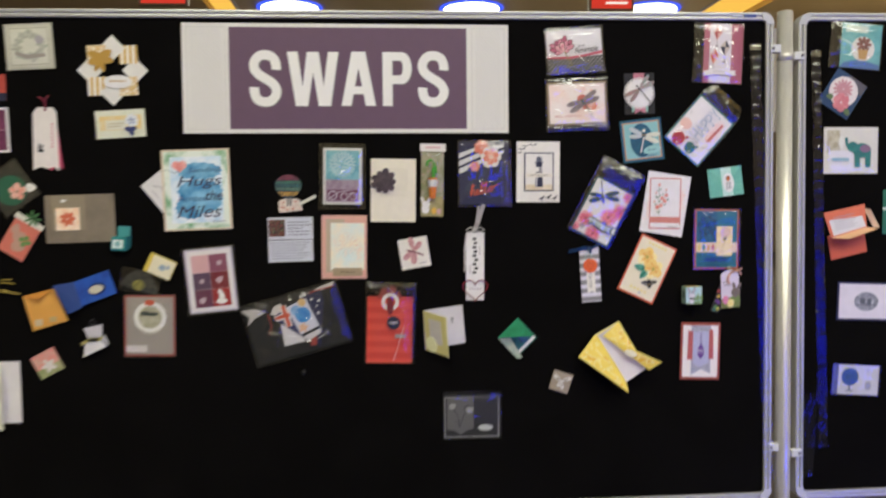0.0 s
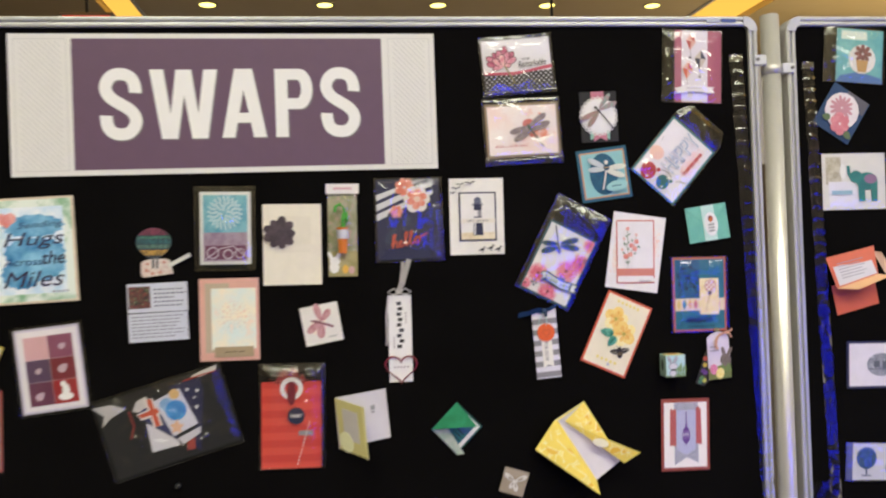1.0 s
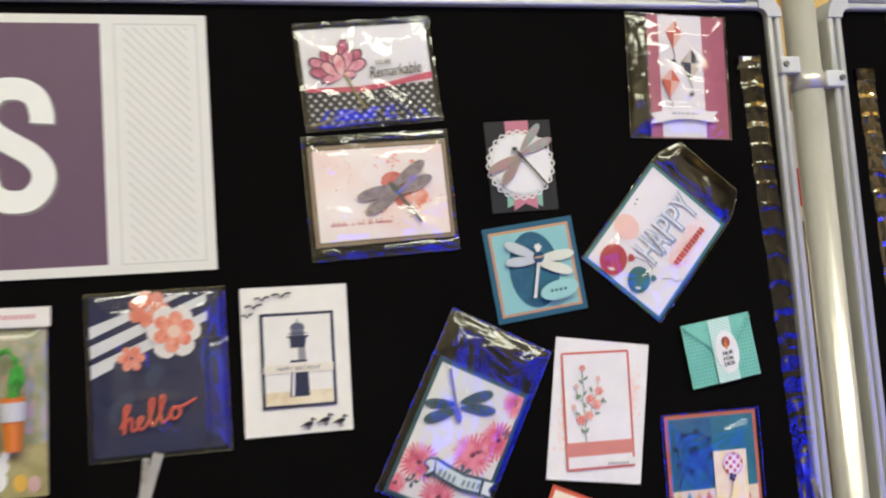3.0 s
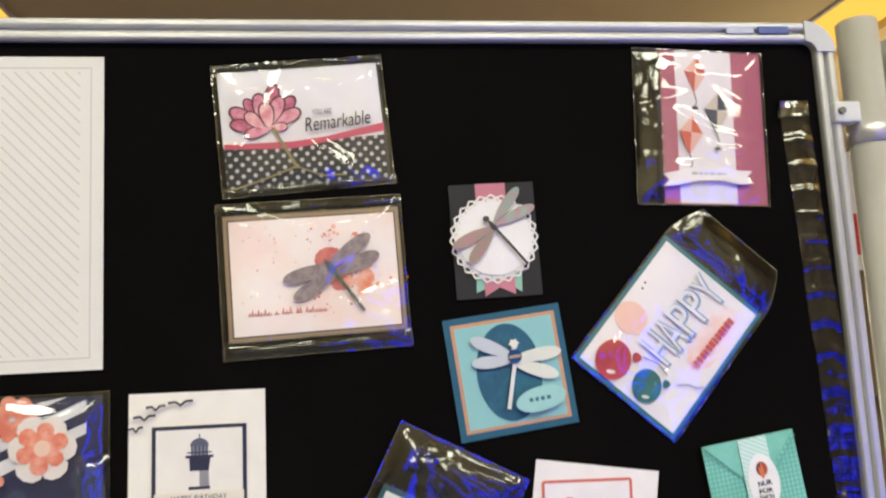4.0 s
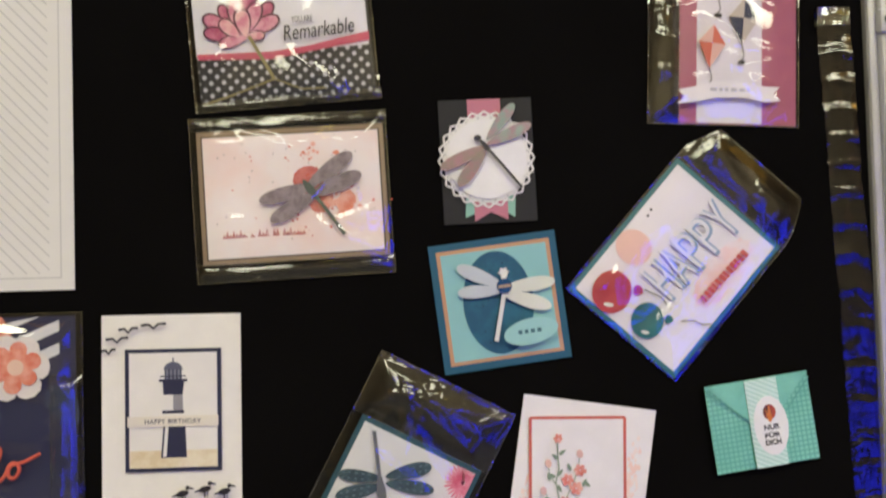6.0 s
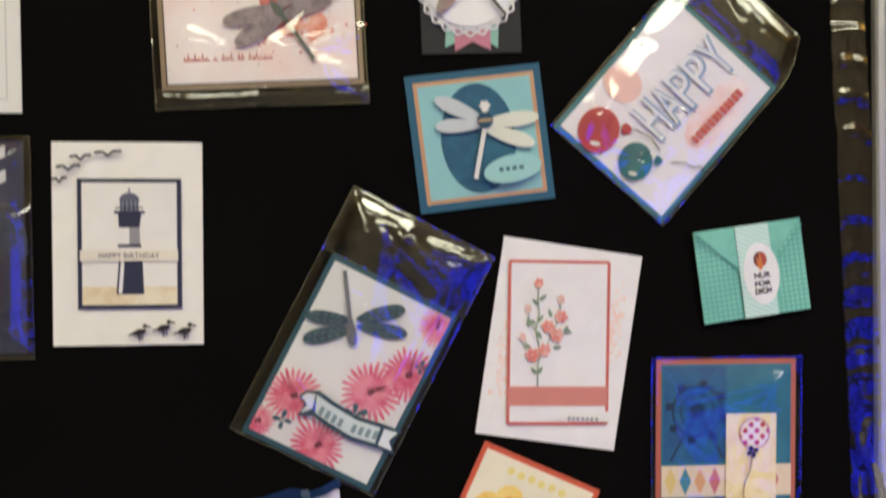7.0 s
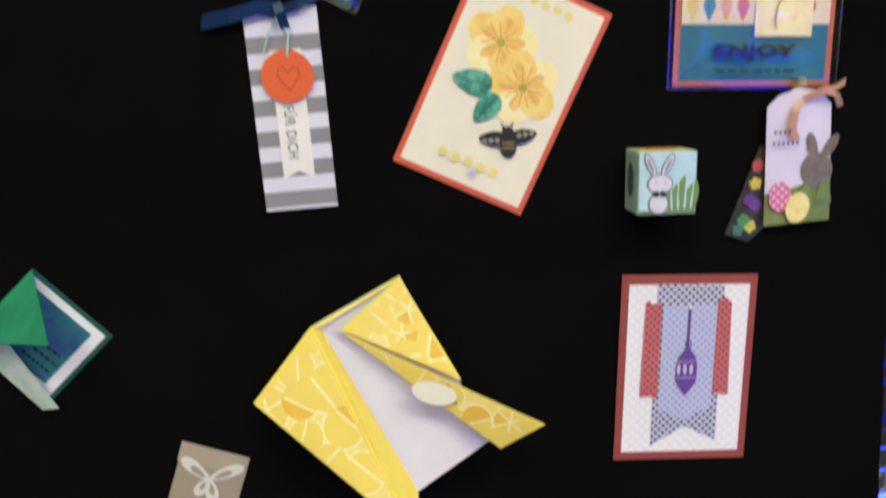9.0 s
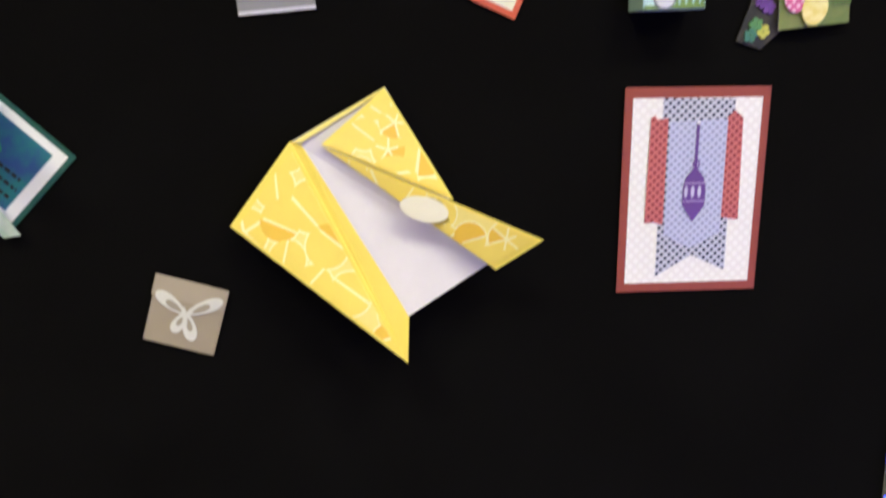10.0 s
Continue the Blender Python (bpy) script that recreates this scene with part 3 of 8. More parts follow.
def board(name, x0, x1, label):
    root = new(name)
    root.location = (x0, 0, Z0)
    tagged(root, label, "display board", "display boards")
    w, h, t = x1 - x0, Z1 - Z0, 0.0185
    bm = box_bm(t - 0.004, w - t + 0.004, 0.0, 0.02, t - 0.004, h - t + 0.004)
    part("felt_panel", bm, FELT, root, "black felt pinning surface")
    r = 0.028
    part("top_rail", rail_bm(r, w - r, h - t, h, True), RAIL, root)
    part("bottom_rail", rail_bm(r, w - r, 0, t, True), RAIL, root)
    part("side_rail", rail_bm(r, h - r, 0, t, False), RAIL, root)
    part("side_rail", rail_bm(r, h - r, w - t, w, False), RAIL, root)
    for cx, cz, sx, sz in ((0, 0, 1, 1), (w, 0, -1, 1), (0, h, 1, -1), (w, h, -1, -1)):
        pts = []
        for k in range(9):
            a = math.pi + k * math.pi / 16
            pts.append((cx + sx * (r + r * math.cos(a)), cz + sz * (r + r * math.sin(a))))
        for k in range(8, -1, -1):
            a = math.pi + k * math.pi / 16
            pts.append((cx + sx * (r + (r - t) * math.cos(a)), cz + sz * (r + (r - t) * math.sin(a))))
        bm = bmesh.new()
        slab(bm, pts, -0.026, 0.0085)
        bmesh.ops.rotate(bm, matrix=Matrix.Rotation(radians(90), 3, "X"), verts=bm.verts)
        part("corner_cap", bm, CORNER, root, "grey plastic corner cap")
    return root


west = board("display_board", -1.10, 0.794, "black felt display board in a white frame, full of cards")
east = board("display_board", 0.854, 2.75, "black felt display board in a white frame beside an aluminium post")
part("maker_sticker", box_bm(1.822, 1.851, -0.0085, -0.0065, 1.1385, 1.1455, 0.0005, 1), plastic(70, 90, 170, 0.4), west, "small blue sticker")
part("maker_sticker", box_bm(1.792, 1.818, -0.0085, -0.0065, 1.1385, 1.1435, 0.0005, 1), plastic(190, 196, 215, 0.4), west, "small pale sticker")


def post(x):
    root = new("display_post")
    root.location = (x, 0.004, 0)
    tagged(root, "round brushed aluminium post joining two display boards", "post", "board posts")
    bm = bmesh.new()
    bmesh.ops.create_cone(bm, cap_ends=True, segments=40, radius1=0.0176, radius2=0.0176, depth=1.88)
    bmesh.ops.translate(bm, vec=(0, 0, 0.96), verts=bm.verts)
    bmesh.ops.bevel(bm, geom=[e for e in bm.edges if len(e.link_faces) == 2 and any(len(f.verts) > 10 for f in e.link_faces)], offset=0.0015, segments=2, affect="EDGES")
    for f in bm.faces:
        f.smooth = len(f.verts) == 4
    part("tube", bm, POST, root)
    for zc in (1.798, 0.86):
        if zc > 1:
            bm = bmesh.new()
            bmesh.ops.create_cone(bm, cap_ends=True, segments=40, radius1=0.0185, radius2=0.0185, depth=0.021)
            bmesh.ops.translate(bm, vec=(0, 0, zc - 0.003), verts=bm.verts)
            for f in bm.faces:
                f.smooth = len(f.verts) == 4
            part("clamp_collar", bm, POST, root)
        for s, dz in ((-1, 0.012), (1, -0.004)):
            a, b = sorted((s * 0.016, s * 0.041))
            lug = part("clamp_lug", box_bm(a, b, -0.015, 0.0, zc + dz - 0.008, zc + dz + 0.011, 0.002), plastic(214, 214, 216, 0.35), root)
            bm = bmesh.new()
            bmesh.ops.create_cone(bm, cap_ends=True, segments=12, radius1=0.0035, radius2=0.003, depth=0.003)
            bmesh.ops.rotate(bm, matrix=Matrix.Rotation(radians(90), 3, "X"), verts=bm.verts)
            bmesh.ops.translate(bm, vec=(s * 0.035, -0.0162, zc + dz + 0.002), verts=bm.verts)
            part("screw", bm, plastic(120, 120, 124, 0.3, 0.8), lug)
    part("foot", box_bm(-0.03, 0.03, -0.3, 0.3, 0, 0.02, 0.004), POST, root)
    return root


post(0.8255)
copy_thing(bpy.data.objects["display_post"], pose(-1.131, 0.004, 0))
copy_thing(bpy.data.objects["display_post"], pose(2.781, 0.004, 0))


SEAL = cellophane("frosted_seal", 0.4, 60, (0.75, 0.8, 0.78, 1), 1.9)


def clear_strip(x0, z0, x1, z1, width, label, seed):
    """A long crinkled band of clear plastic hanging down the felt."""
    root = new("clear_plastic_strip")
    root.location = (x0, 0, z0)
    tagged(root, label, "plastic strip", "clear plastic strips")
    bm = bmesh.new()
    n, grid = 340, []
    length = abs(z1 - z0)
    for j in range(n + 1):
        b = j / n
        row = []
        gap = 0.024 + 0.004 * noise.noise(Vector((b * 4, seed, 8)))
        phase = (b * length / gap) % 1.0 - 0.5
        sharp = 1.0 if b < 0.42 else 0.35
        for i in range(9):
            a = i / 8 - 0.5
            w = width * (1 + 0.05 * noise.noise(Vector((b * 14, seed, 0))))
            bow = phase + 0.16 * (1 - 4 * a * a) * (1 if sharp == 1.0 else 0.3) + 0.12 * noise.noise(Vector((a * 4, b * 12, seed)))
            ridge = sharp * math.exp(-(bow / 0.13) ** 2) + (1.2 - sharp) * noise.noise(Vector((a * 2.5, b * 34, seed + 4)))
            row.append(bm.verts.new(((x1 - x0) * b + a * w + 0.0015 * noise.noise(Vector((b * 25, seed, 5))), -0.004 - 0.0075 * b - 0.0010 * ridge - 0.0006 * noise.noise(Vector((a * 5, b * 60, seed))), (z1 - z0) * b)))
        grid.append(row)
    for j in range(n):
        for i in range(8):
            bm.faces.new((grid[j][i], grid[j][i + 1], grid[j + 1][i + 1], grid[j + 1][i])).smooth = True
    ob = part("film", bm, CELLO_STRIP, root)
    ob.visible_shadow = False
    part("sealed_end", box_bm(-width / 2, width / 2, -0.0062, -0.0005, -0.012, 0.002, 0.0004, 1), SEAL, root, "frosted sealed top end")
    return root


clear_strip(0.7495, 1.821, 0.786, 0.80, 0.0265, "long creased strip of clear plastic hanging beside the board frame", 1)
scrap = new("clear_film_scrap")
scrap.location = (0.884, 0, 0.90)
tagged(scrap, "loose scrap of hazy clear film against the board frame", "plastic film")
bm = bmesh.new()
grid = [[bm.verts.new((-0.022 + 0.044 * i / 6 * (1 - 0.25 * j / 20), -0.0085 - 0.0012 * math.sin(i * 1.3 + j * 0.5), 0.1 - 0.2 * j / 20)) for i in range(7)] for j in range(21)]
for j in range(20):
    for i in range(6):
        bm.faces.new((grid[j][i], grid[j][i + 1], grid[j + 1][i + 1], grid[j + 1][i])).smooth = True
part("film", bm, CELLO_STRIP, scrap).visible_shadow = False
clear_strip(0.8965, 1.806, 0.919, 0.87, 0.0235, "long creased strip of clear plastic shining blue", 2)

# ---- the sign ----
sign = Card("swaps_sign", "large white and purple paper sign reading SWAPS on black felt", "sign", -0.194, 1.744, 729, 244, -0.2, 0.5, "")
sign.rect("sign_base", 0, 0, 1, 1, paper(226, 222, 216, 0.6, 0.04), 0.8)
PALE = paper(202, 198, 194, 0.6, 0.05)
for a, b in ((0.012, 0.13), (0.885, 0.988)):
    hatch = []
    for k in range(46):
        v = 0.05 + k * 0.04 - 0.9 * (b - a) * sign.w / sign.h
        u0, v0, u1, v1 = a + 0.012, v, b - 0.012, v + 0.8 * (b - a) * sign.w / sign.h
        if v1 < 0.05 or v0 > 0.95:
            continue
        if v0 < 0.05:
            f = (0.05 - v0) / (v1 - v0)
            u0, v0 = u0 + f * (u1 - u0), 0.05
        if v1 > 0.95:
            f = (0.95 - v0) / (v1 - v0)
            u1, v1 = u0 + f * (u1 - u0), 0.95
        hatch += sign.line([(u0, v0), (u1, v1)], 0.0016)
    sign.layer("hatched_border", hatch + sign.frame_lines(a, 0.035, b, 0.965, 0.0016), PALE, 0.06, step=False)
sign.rect("purple_panel", 0.141, 0.035, 0.869, 0.962, paper(104, 72, 98, 0.55, 0.08), 0.12, 0.05)
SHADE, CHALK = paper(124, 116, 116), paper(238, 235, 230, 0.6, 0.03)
S_LINE = ((0.84, 0.345), (0.84, 0.27), (0.78, 0.16), (0.65, 0.1), (0.5, 0.085), (0.34, 0.1), (0.21, 0.17), (0.155, 0.26), (0.19, 0.35), (0.31, 0.43), (0.5, 0.5), (0.69, 0.57), (0.81, 0.65), (0.845, 0.74), (0.79, 0.83), (0.66, 0.9), (0.5, 0.915), (0.35, 0.9), (0.22, 0.84), (0.16, 0.73), (0.16, 0.655))


def letter_s(u0, u1, shift=0.0, drop=0.0):
    """A rounded gothic S drawn as one broad stroke."""
    w, h = (u1 - u0) * sign.w, 0.172 * sign.w
    x0, y0 = sign.p(u0 + shift, 0.508 + drop)
    mids = []
    for k in range(len(S_LINE) - 1):
        p0, p1, p2, p3 = (Vector(S_LINE[max(0, min(len(S_LINE) - 1, k + j))]) for j in (-1, 0, 1, 2))
        for t in (0, 0.25, 0.5, 0.75):
            q = 0.5 * (2 * p1 + (p2 - p0) * t + (2 * p0 - 5 * p1 + 4 * p2 - p3) * t * t + (3 * p1 - p0 - 3 * p2 + p3) * t ** 3)
            mids.append(Vector((x0 + q.x * w, y0 + (0.5 - q.y) * h)))
    mids.append(Vector((x0 + S_LINE[-1][0] * w, y0 + (0.5 - S_LINE[-1][1]) * h)))
    left, right = [], []
    for k, q in enumerate(mids):
        d = (mids[min(k + 1, len(mids) - 1)] - mids[max(k - 1, 0)]).normalized() * 0.145 * w
        left.append((q.x - d.y, q.y + d.x))
        right.append((q.x + d.y, q.y - d.x))
    return [left + right[::-1]]


LETTERS = (
    [sign.poly((0.316, 0.256), (0.348, 0.256), (0.3625, 0.575), (0.3765, 0.258), (0.4125, 0.258), (0.4265, 0.572), (0.441, 0.258), (0.473, 0.258), (0.448, 0.751), (0.411, 0.751), (0.3945, 0.44), (0.378, 0.751), (0.341, 0.751))],
    [sign.poly((0.513, 0.254), (0.5335, 0.254), (0.5335, 0.405), (0.522, 0.571), (0.5335, 0.571), (0.5335, 0.642), (0.5175, 0.642), (0.511, 0.748), (0.481, 0.748)), sign.poly((0.5335, 0.254), (0.555, 0.254), (0.586, 0.748), (0.555, 0.748), (0.5485, 0.642), (0.5335, 0.642), (0.5335, 0.571), (0.5445, 0.571), (0.5335, 0.405))],
)
BOWL = [(0.668 + 0.030 * math.sin(a), 0.402 - 0.146 * math.cos(a)) for a in (k * math.pi / 12 for k in range(13))]
HOLE = [(0.661 + 0.0095 * math.sin(a), 0.402 - 0.0675 * math.cos(a)) for a in (k * math.pi / 12 for k in range(12, -1, -1))]
LETTER_P = [sign.poly((0.608, 0.256), (0.638, 0.256), (0.638, 0.75), (0.608, 0.75)), sign.poly((0.638, 0.256), *BOWL, (0.638, 0.548), (0.638, 0.4695), *HOLE, (0.638, 0.3345))]
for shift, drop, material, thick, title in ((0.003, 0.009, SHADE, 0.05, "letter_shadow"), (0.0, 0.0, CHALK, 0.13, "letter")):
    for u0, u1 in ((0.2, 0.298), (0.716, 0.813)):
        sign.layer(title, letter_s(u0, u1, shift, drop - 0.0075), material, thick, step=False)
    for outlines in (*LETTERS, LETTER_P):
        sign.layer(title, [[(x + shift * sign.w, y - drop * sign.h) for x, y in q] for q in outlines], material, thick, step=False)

# ---- cards west of the sign ----
c = plain_card("lace_card", "square cream card with an embossed silvery border", -0.884, 1.814, 102, 99, 2.8, paper(206, 200, 184))
c.rect("raised_panel", 0.07, 0.07, 0.93, 0.93, paper(222, 218, 204, 0.4), 0.5, 0.8)
c.layer("embossed_edge", c.frame_lines(0.09, 0.09, 0.91, 0.91, 0.02), paper(180, 172, 150, 0.3), 0.2, step=False)
SILVER = wash((196, 196, 184), (158, 154, 140), 160, 0.35, 0.7, rough=0.35)
for k in range(11):
    a = 33 * k + 10
    u, v = 0.5 + 0.27 * math.cos(radians(a)), 0.49 + 0.25 * math.sin(radians(a))
    c.layer("pressed_bloom", c.petals(u, v, 0.075 + 0.02 * (k % 3), 5, 0.42, k * 27), SILVER, 0.2, step=False)
    c.layer("pressed_leaf", [c.leaf(u, v, 0.13, a * 1.7, 0.28)], paper(176, 184, 160, 0.4), 0.12, step=False)
c.d += 0.0003
c.layer("greeting_strip", [c.poly((0.2, 0.6), (0.46, 0.68), (0.82, 0.66), (0.82, 0.74), (0.44, 0.77), (0.2, 0.68))], paper(168, 156, 150), 0.3)
c.layer("violet_bloom", c.petals(0.72, 0.36, 0.1, 6, 0.4), paper(178, 168, 178), 0.3)
c.sleeve(-0.01, -0.01, 1.01, 1.02, seed=1)

c = Card("paper_wreath", "paper wreath folded from white and gold patterned squares", "wreath", -0.708, 1.762, 146, 149, 0, 0.6)
GOLD, GOLDP = paper(196, 148, 54, 0.4), cells((226, 190, 110), (244, 236, 220), (206, 160, 70), 130)
WHITE2 = paper(232, 228, 220)
for k in range(8):
    a = radians(45 * k)
    u, v = 0.5 + 0.33 * math.cos(a), 0.5 - 0.33 * math.sin(a)
    rt = 45 if k % 2 == 0 else 3
    m = (striped((214, 170, 70), (238, 232, 220), 12, 90, 0.5), GOLDP)[k // 2 % 2] if k % 2 else WHITE2
    c.rect("folded_square", u - 0.136, v - 0.136, u + 0.136, v + 0.136, m, 0.4, 0.05, turn=rt)
c.layer("gold_bow", [c.leaf(0.33, 0.32, 0.2, a, 0.32) for a in (155, 205, 35, -15)] + [c.leaf(0.33, 0.34, 0.2, a, 0.2) for a in (245, 285)] + [c.oval(0.33, 0.32, 0.05, n=12)], GOLD, 1.2, 0.6, "gold ribbon bow")
c.layer("greeting_oval", [c.oval(0.58, 0.67, 0.21, 0.1)], WHITE, 0.4, 0.6)
c.bars("greeting_lines", 0.46, 0.65, 0.7, 1, 0.05, 0.025, GOLD)

c = Card("gift_tag", "white gift tag with pink ribbon and layered red tails", "gift tag", -0.856, 1.612, 58, 140, -0.5, 0.6)
c.layer("pink_backing", [c.poly((0.3, 0.06), (0.86, 0.06), (1.12, 0.97), (0.9, 0.9), (0.7, 0.99), (0.3, 0.9))], paper(214, 66, 104), 0.4)
c.layer("tag_front", [c.poly((0.2, 0), (0.78, 0), (0.92, 0.08), (0.98, 1), (0.78, 0.93), (0.55, 0.96), (0.3, 0.93), (0.02, 0.98), (0.04, 0.1))], paper(236, 226, 220), 0.4, 0.4)
c.layer("black_motif", c.petals(0.3, 0.62, 0.13, 4, 0.4, 20) + [c.rc(0.2, 0.66, 0.42, 0.7)], INK, 0.15)
c.layer("script_lines", [c.rc(0.7, 0.25 + 0.05 * k, 0.78, 0.28 + 0.05 * k) for k in range(8)], paper(220, 150, 160), 0.08)
part("ribbon", ribbon_bm([(-0.014, 0.093, 0.002), (-0.004, 0.088, 0.006), (0.001, 0.08, 0.004), (0.001, 0.062, 0.003)], 0.006, (1, 0.4, 0)), paper(150, 40, 66), c.root, "crimson ribbon")
part("ribbon", ribbon_bm([(0.008, 0.096, 0.002), (0.003, 0.088, 0.005), (0.0, 0.078, 0.003)], 0.005, (1, -0.3, 0)), paper(150, 40, 66), c.root, "crimson ribbon")

c = plain_card("small_gold_card", "small cream card with a gold panel and blue bow", -0.695, 1.645, 107, 61, 3.2, wash((226, 224, 208), (196, 200, 160), 45, 0.5, 0.8))
c.rect("gold_panel", 0.08, 0.2, 0.93, 0.72, wash((236, 196, 110), (228, 214, 176), 60, 0.35, 0.7), 0.2)
c.rect("white_label", 0.2, 0.36, 0.62, 0.7, paper(230, 226, 212), 0.3)
c.bars("small_print", 0.25, 0.46, 0.57, 2, 0.1, 0.045, paper(196, 176, 130), 4)
c.layer("white_bloom", c.petals(0.73, 0.4, 0.15, 9, 0.32), paper(232, 232, 240), 0.3, 0.2)
c.layer("blue_petals", c.petals(0.73, 0.4, 0.08, 5, 0.3, 20), paper(150, 160, 200), 0.15)
c.layer("blue_bow", [c.leaf(0.7, 0.74, 0.13, 20, 0.4), c.leaf(0.7, 0.74, 0.13, 160, 0.4), c.leaf(0.7, 0.76, 0.12, -70, 0.35)], paper(44, 60, 130), 0.4)
c.sleeve(-0.02, -0.03, 1.02, 1.03, seed=2)

c = plain_card("plum_card", "white-edged plum coloured card pinned to felt", -0.972, 1.632, 77, 98, 1.5, WHITE)
c.rect("plum_panel", 0.07, 0.05, 0.93, 0.95, wash((120, 40, 84), (96, 26, 66), 30), 0.25)
c.layer("pale_lines", c.line([(0.07, 0.5), (0.93, 0.5)], 0.012) + c.line([(0.5, 0.05), (0.5, 0.95)], 0.012), paper(210, 170, 190), 0.1)
c = plain_card("red_corner_card", "coral red and navy card corner on the felt", -0.975, 1.725, 75, 58, 0, paper(196, 66, 52))
c.rect("navy_band", 0, 0.7, 1, 1, NAVY, 0.2)

c = plain_card("flower_packet", "dark clear packet holding a green disc and pink flower", -0.935, 1.506, 93, 88, -55.3, paper(46, 44, 38, 0.4))
c.rect("dark_panel", 0.03, 0.03, 0.97, 0.97, wash((40, 40, 34), (62, 58, 46), 60), 0.2)
c.layer("green_disc", [c.oval(0.56, 0.52, 0.36)], paper(28, 108, 78), 0.4)
c.layer("pink_flower", c.petals(0.66, 0.42, 0.2, 5, 0.48), wash((236, 150, 130), (240, 190, 176), 80), 0.6, 0.4)
c.layer("white_leaf", [c.leaf(0.7, 0.2, 0.25, 60, 0.4)], WHITE, 0.3)
c.sleeve(-0.03, -0.03, 1.03, 1.03, CELLO_CRUMPLED, seed=3)

c = plain_card("coral_tag", "coral pillow tag with grey leaves and a white scalloped band", -0.916, 1.397, 60, 90, -31.5, paper(224, 112, 92), lift=3, thick=3)
c.layer("leaf_print", [c.leaf(0.3, 0.62, 0.5, 50, 0.4), c.leaf(0.35, 0.75, 0.5, 10, 0.4), c.leaf(0.25, 0.5, 0.4, 100, 0.4)], paper(196, 150, 130), 0.2)
c.layer("green_leaf", c.petals(0.72, 0.52, 0.22, 4, 0.5), paper(98, 146, 72), 0.3, 0.3)
c.rect("scalloped_band", -0.06, -0.02, 1.06, 0.12, paper(226, 220, 204), 0.5)
c.layer("green_sprig", c.petals(0.55, -0.05, 0.3, 7, 0.2, 20), paper(66, 120, 62), 0.4)

c = plain_card("kraft_fold_card", "taupe fold-out card with a small orange flower square", -0.788, 1.437, 150, 106, 1.1, wash((124, 110, 92), (134, 120, 100), 20), thick=0.8)
c.rect("folded_flap", 0.1, 0.01, 0.58, 0.74, paper(150, 134, 108), 0.5, 1.2, "lighter folded flap")
c.rect("flower_square", 0.155, 0.27, 0.5, 0.74, wash((250, 224, 196), (246, 200, 160), 60), 0.4, 0.5)
c.layer("orange_flower", c.petals(0.325, 0.5, 0.11, 7, 0.34), paper(228, 104, 66), 0.2)
c.rect("white_tab", 0.24, 0.1, 0.31, 0.15, WHITE, 0.2)

c = Card("teal_box", "small teal paper box with an open white-stamped flap", "paper box", -0.698, 1.392, 42, 56, -4, 0.4)
part("box_body", box_bm(-0.0195, 0.012, -0.027, 0.003, 0.0, 0.016, 0.0008, 1), paper(28, 140, 138), c.root)
part("box_side", sheet3([((0.012, -0.027, 0.016), (0.019, -0.02, 0.003), (0.019, 0.008, 0.003), (0.012, 0.003, 0.016))], 0.0004), paper(20, 100, 104), c.root)
part("flap", sheet3([((-0.010, 0.003, 0.002), (0.017, 0.005, 0.002), (0.017, 0.027, 0.004), (-0.010, 0.027, 0.004))], 0.0005), paper(64, 160, 156), c.root)
c.d = 0.0162
c.rect("white_label", 0.1, 0.56, 0.64, 0.9, paper(214, 232, 226), 0.2)
c.layer("label_print", c.petals(0.36, 0.72, 0.16, 5, 0.4), paper(90, 170, 168), 0.1)

c = plain_card("tag_behind_card", "white tag peeping out behind a larger card", -0.605, 1.498, 78, 68, -51.4, paper(226, 222, 220))
c.layer("stamp_print", c.line([(0.2, 0.7), (0.4, 0.5), (0.6, 0.6), (0.8, 0.3)], 0.02) + c.line([(0.3, 0.8), (0.6, 0.8)], 0.015), paper(150, 144, 150), 0.08)
part("string", tube_bm([(-0.036, 0.02, 0.002), (-0.03, 0.034, 0.003), (-0.016, 0.042, 0.003), (0.0, 0.045, 0.002)], 0.0006), paper(110, 126, 110), c.root, "twine loop")

c = plain_card("hugs_card", "blue and green watercolour card lettered Hugs across the Miles", -0.533, 1.498, 149, 180, 1.5, paper(224, 204, 172), lift=1.6, thick=1.0)
c.rect("green_wash", 0.03, 0.02, 0.97, 0.98, wash((120, 178, 128), (226, 234, 222), 20, 0.36, 0.5), 0.3)
c.rect("white_wash", 0.12, 0.09, 0.88, 0.91, wash((232, 238, 242), (190, 220, 238), 30, 0.4, 0.6), 0.1)
c.layer("blue_wash", [c.oval(0.55, 0.27, 0.33, 0.13, wob=0.06), c.oval(0.55, 0.52, 0.33, 0.17, wob=0.05), c.oval(0.4, 0.72, 0.22, 0.17, wob=0.06), c.oval(0.62, 0.62, 0.26, 0.2, wob=0.05)], wash((46, 134, 190), (130, 196, 226), 22, 0.38, 0.62), 0.08)
c.layer("heart", [c.oval(0.215, 0.19, 0.062), c.oval(0.31, 0.19, 0.062), c.poly((0.16, 0.205), (0.365, 0.205), (0.265, 0.285))], wash((232, 120, 116), (240, 168, 160), 60), 0.25, 0.3)
LETTER = paper(54, 54, 80)
c.text("lettering_sending", "Sending", 0.63, 0.265, 0.5, 0.09, paper(40, 72, 116), 2, shear=0.3)
c.text("lettering_hugs", "Hugs", 0.55, 0.41, 0.66, 0.2, LETTER, 1, shear=0.3)
c.text("lettering_across", "Across", 0.42, 0.605, 0.42, 0.085, paper(30, 66, 112), 0, shear=0.2)
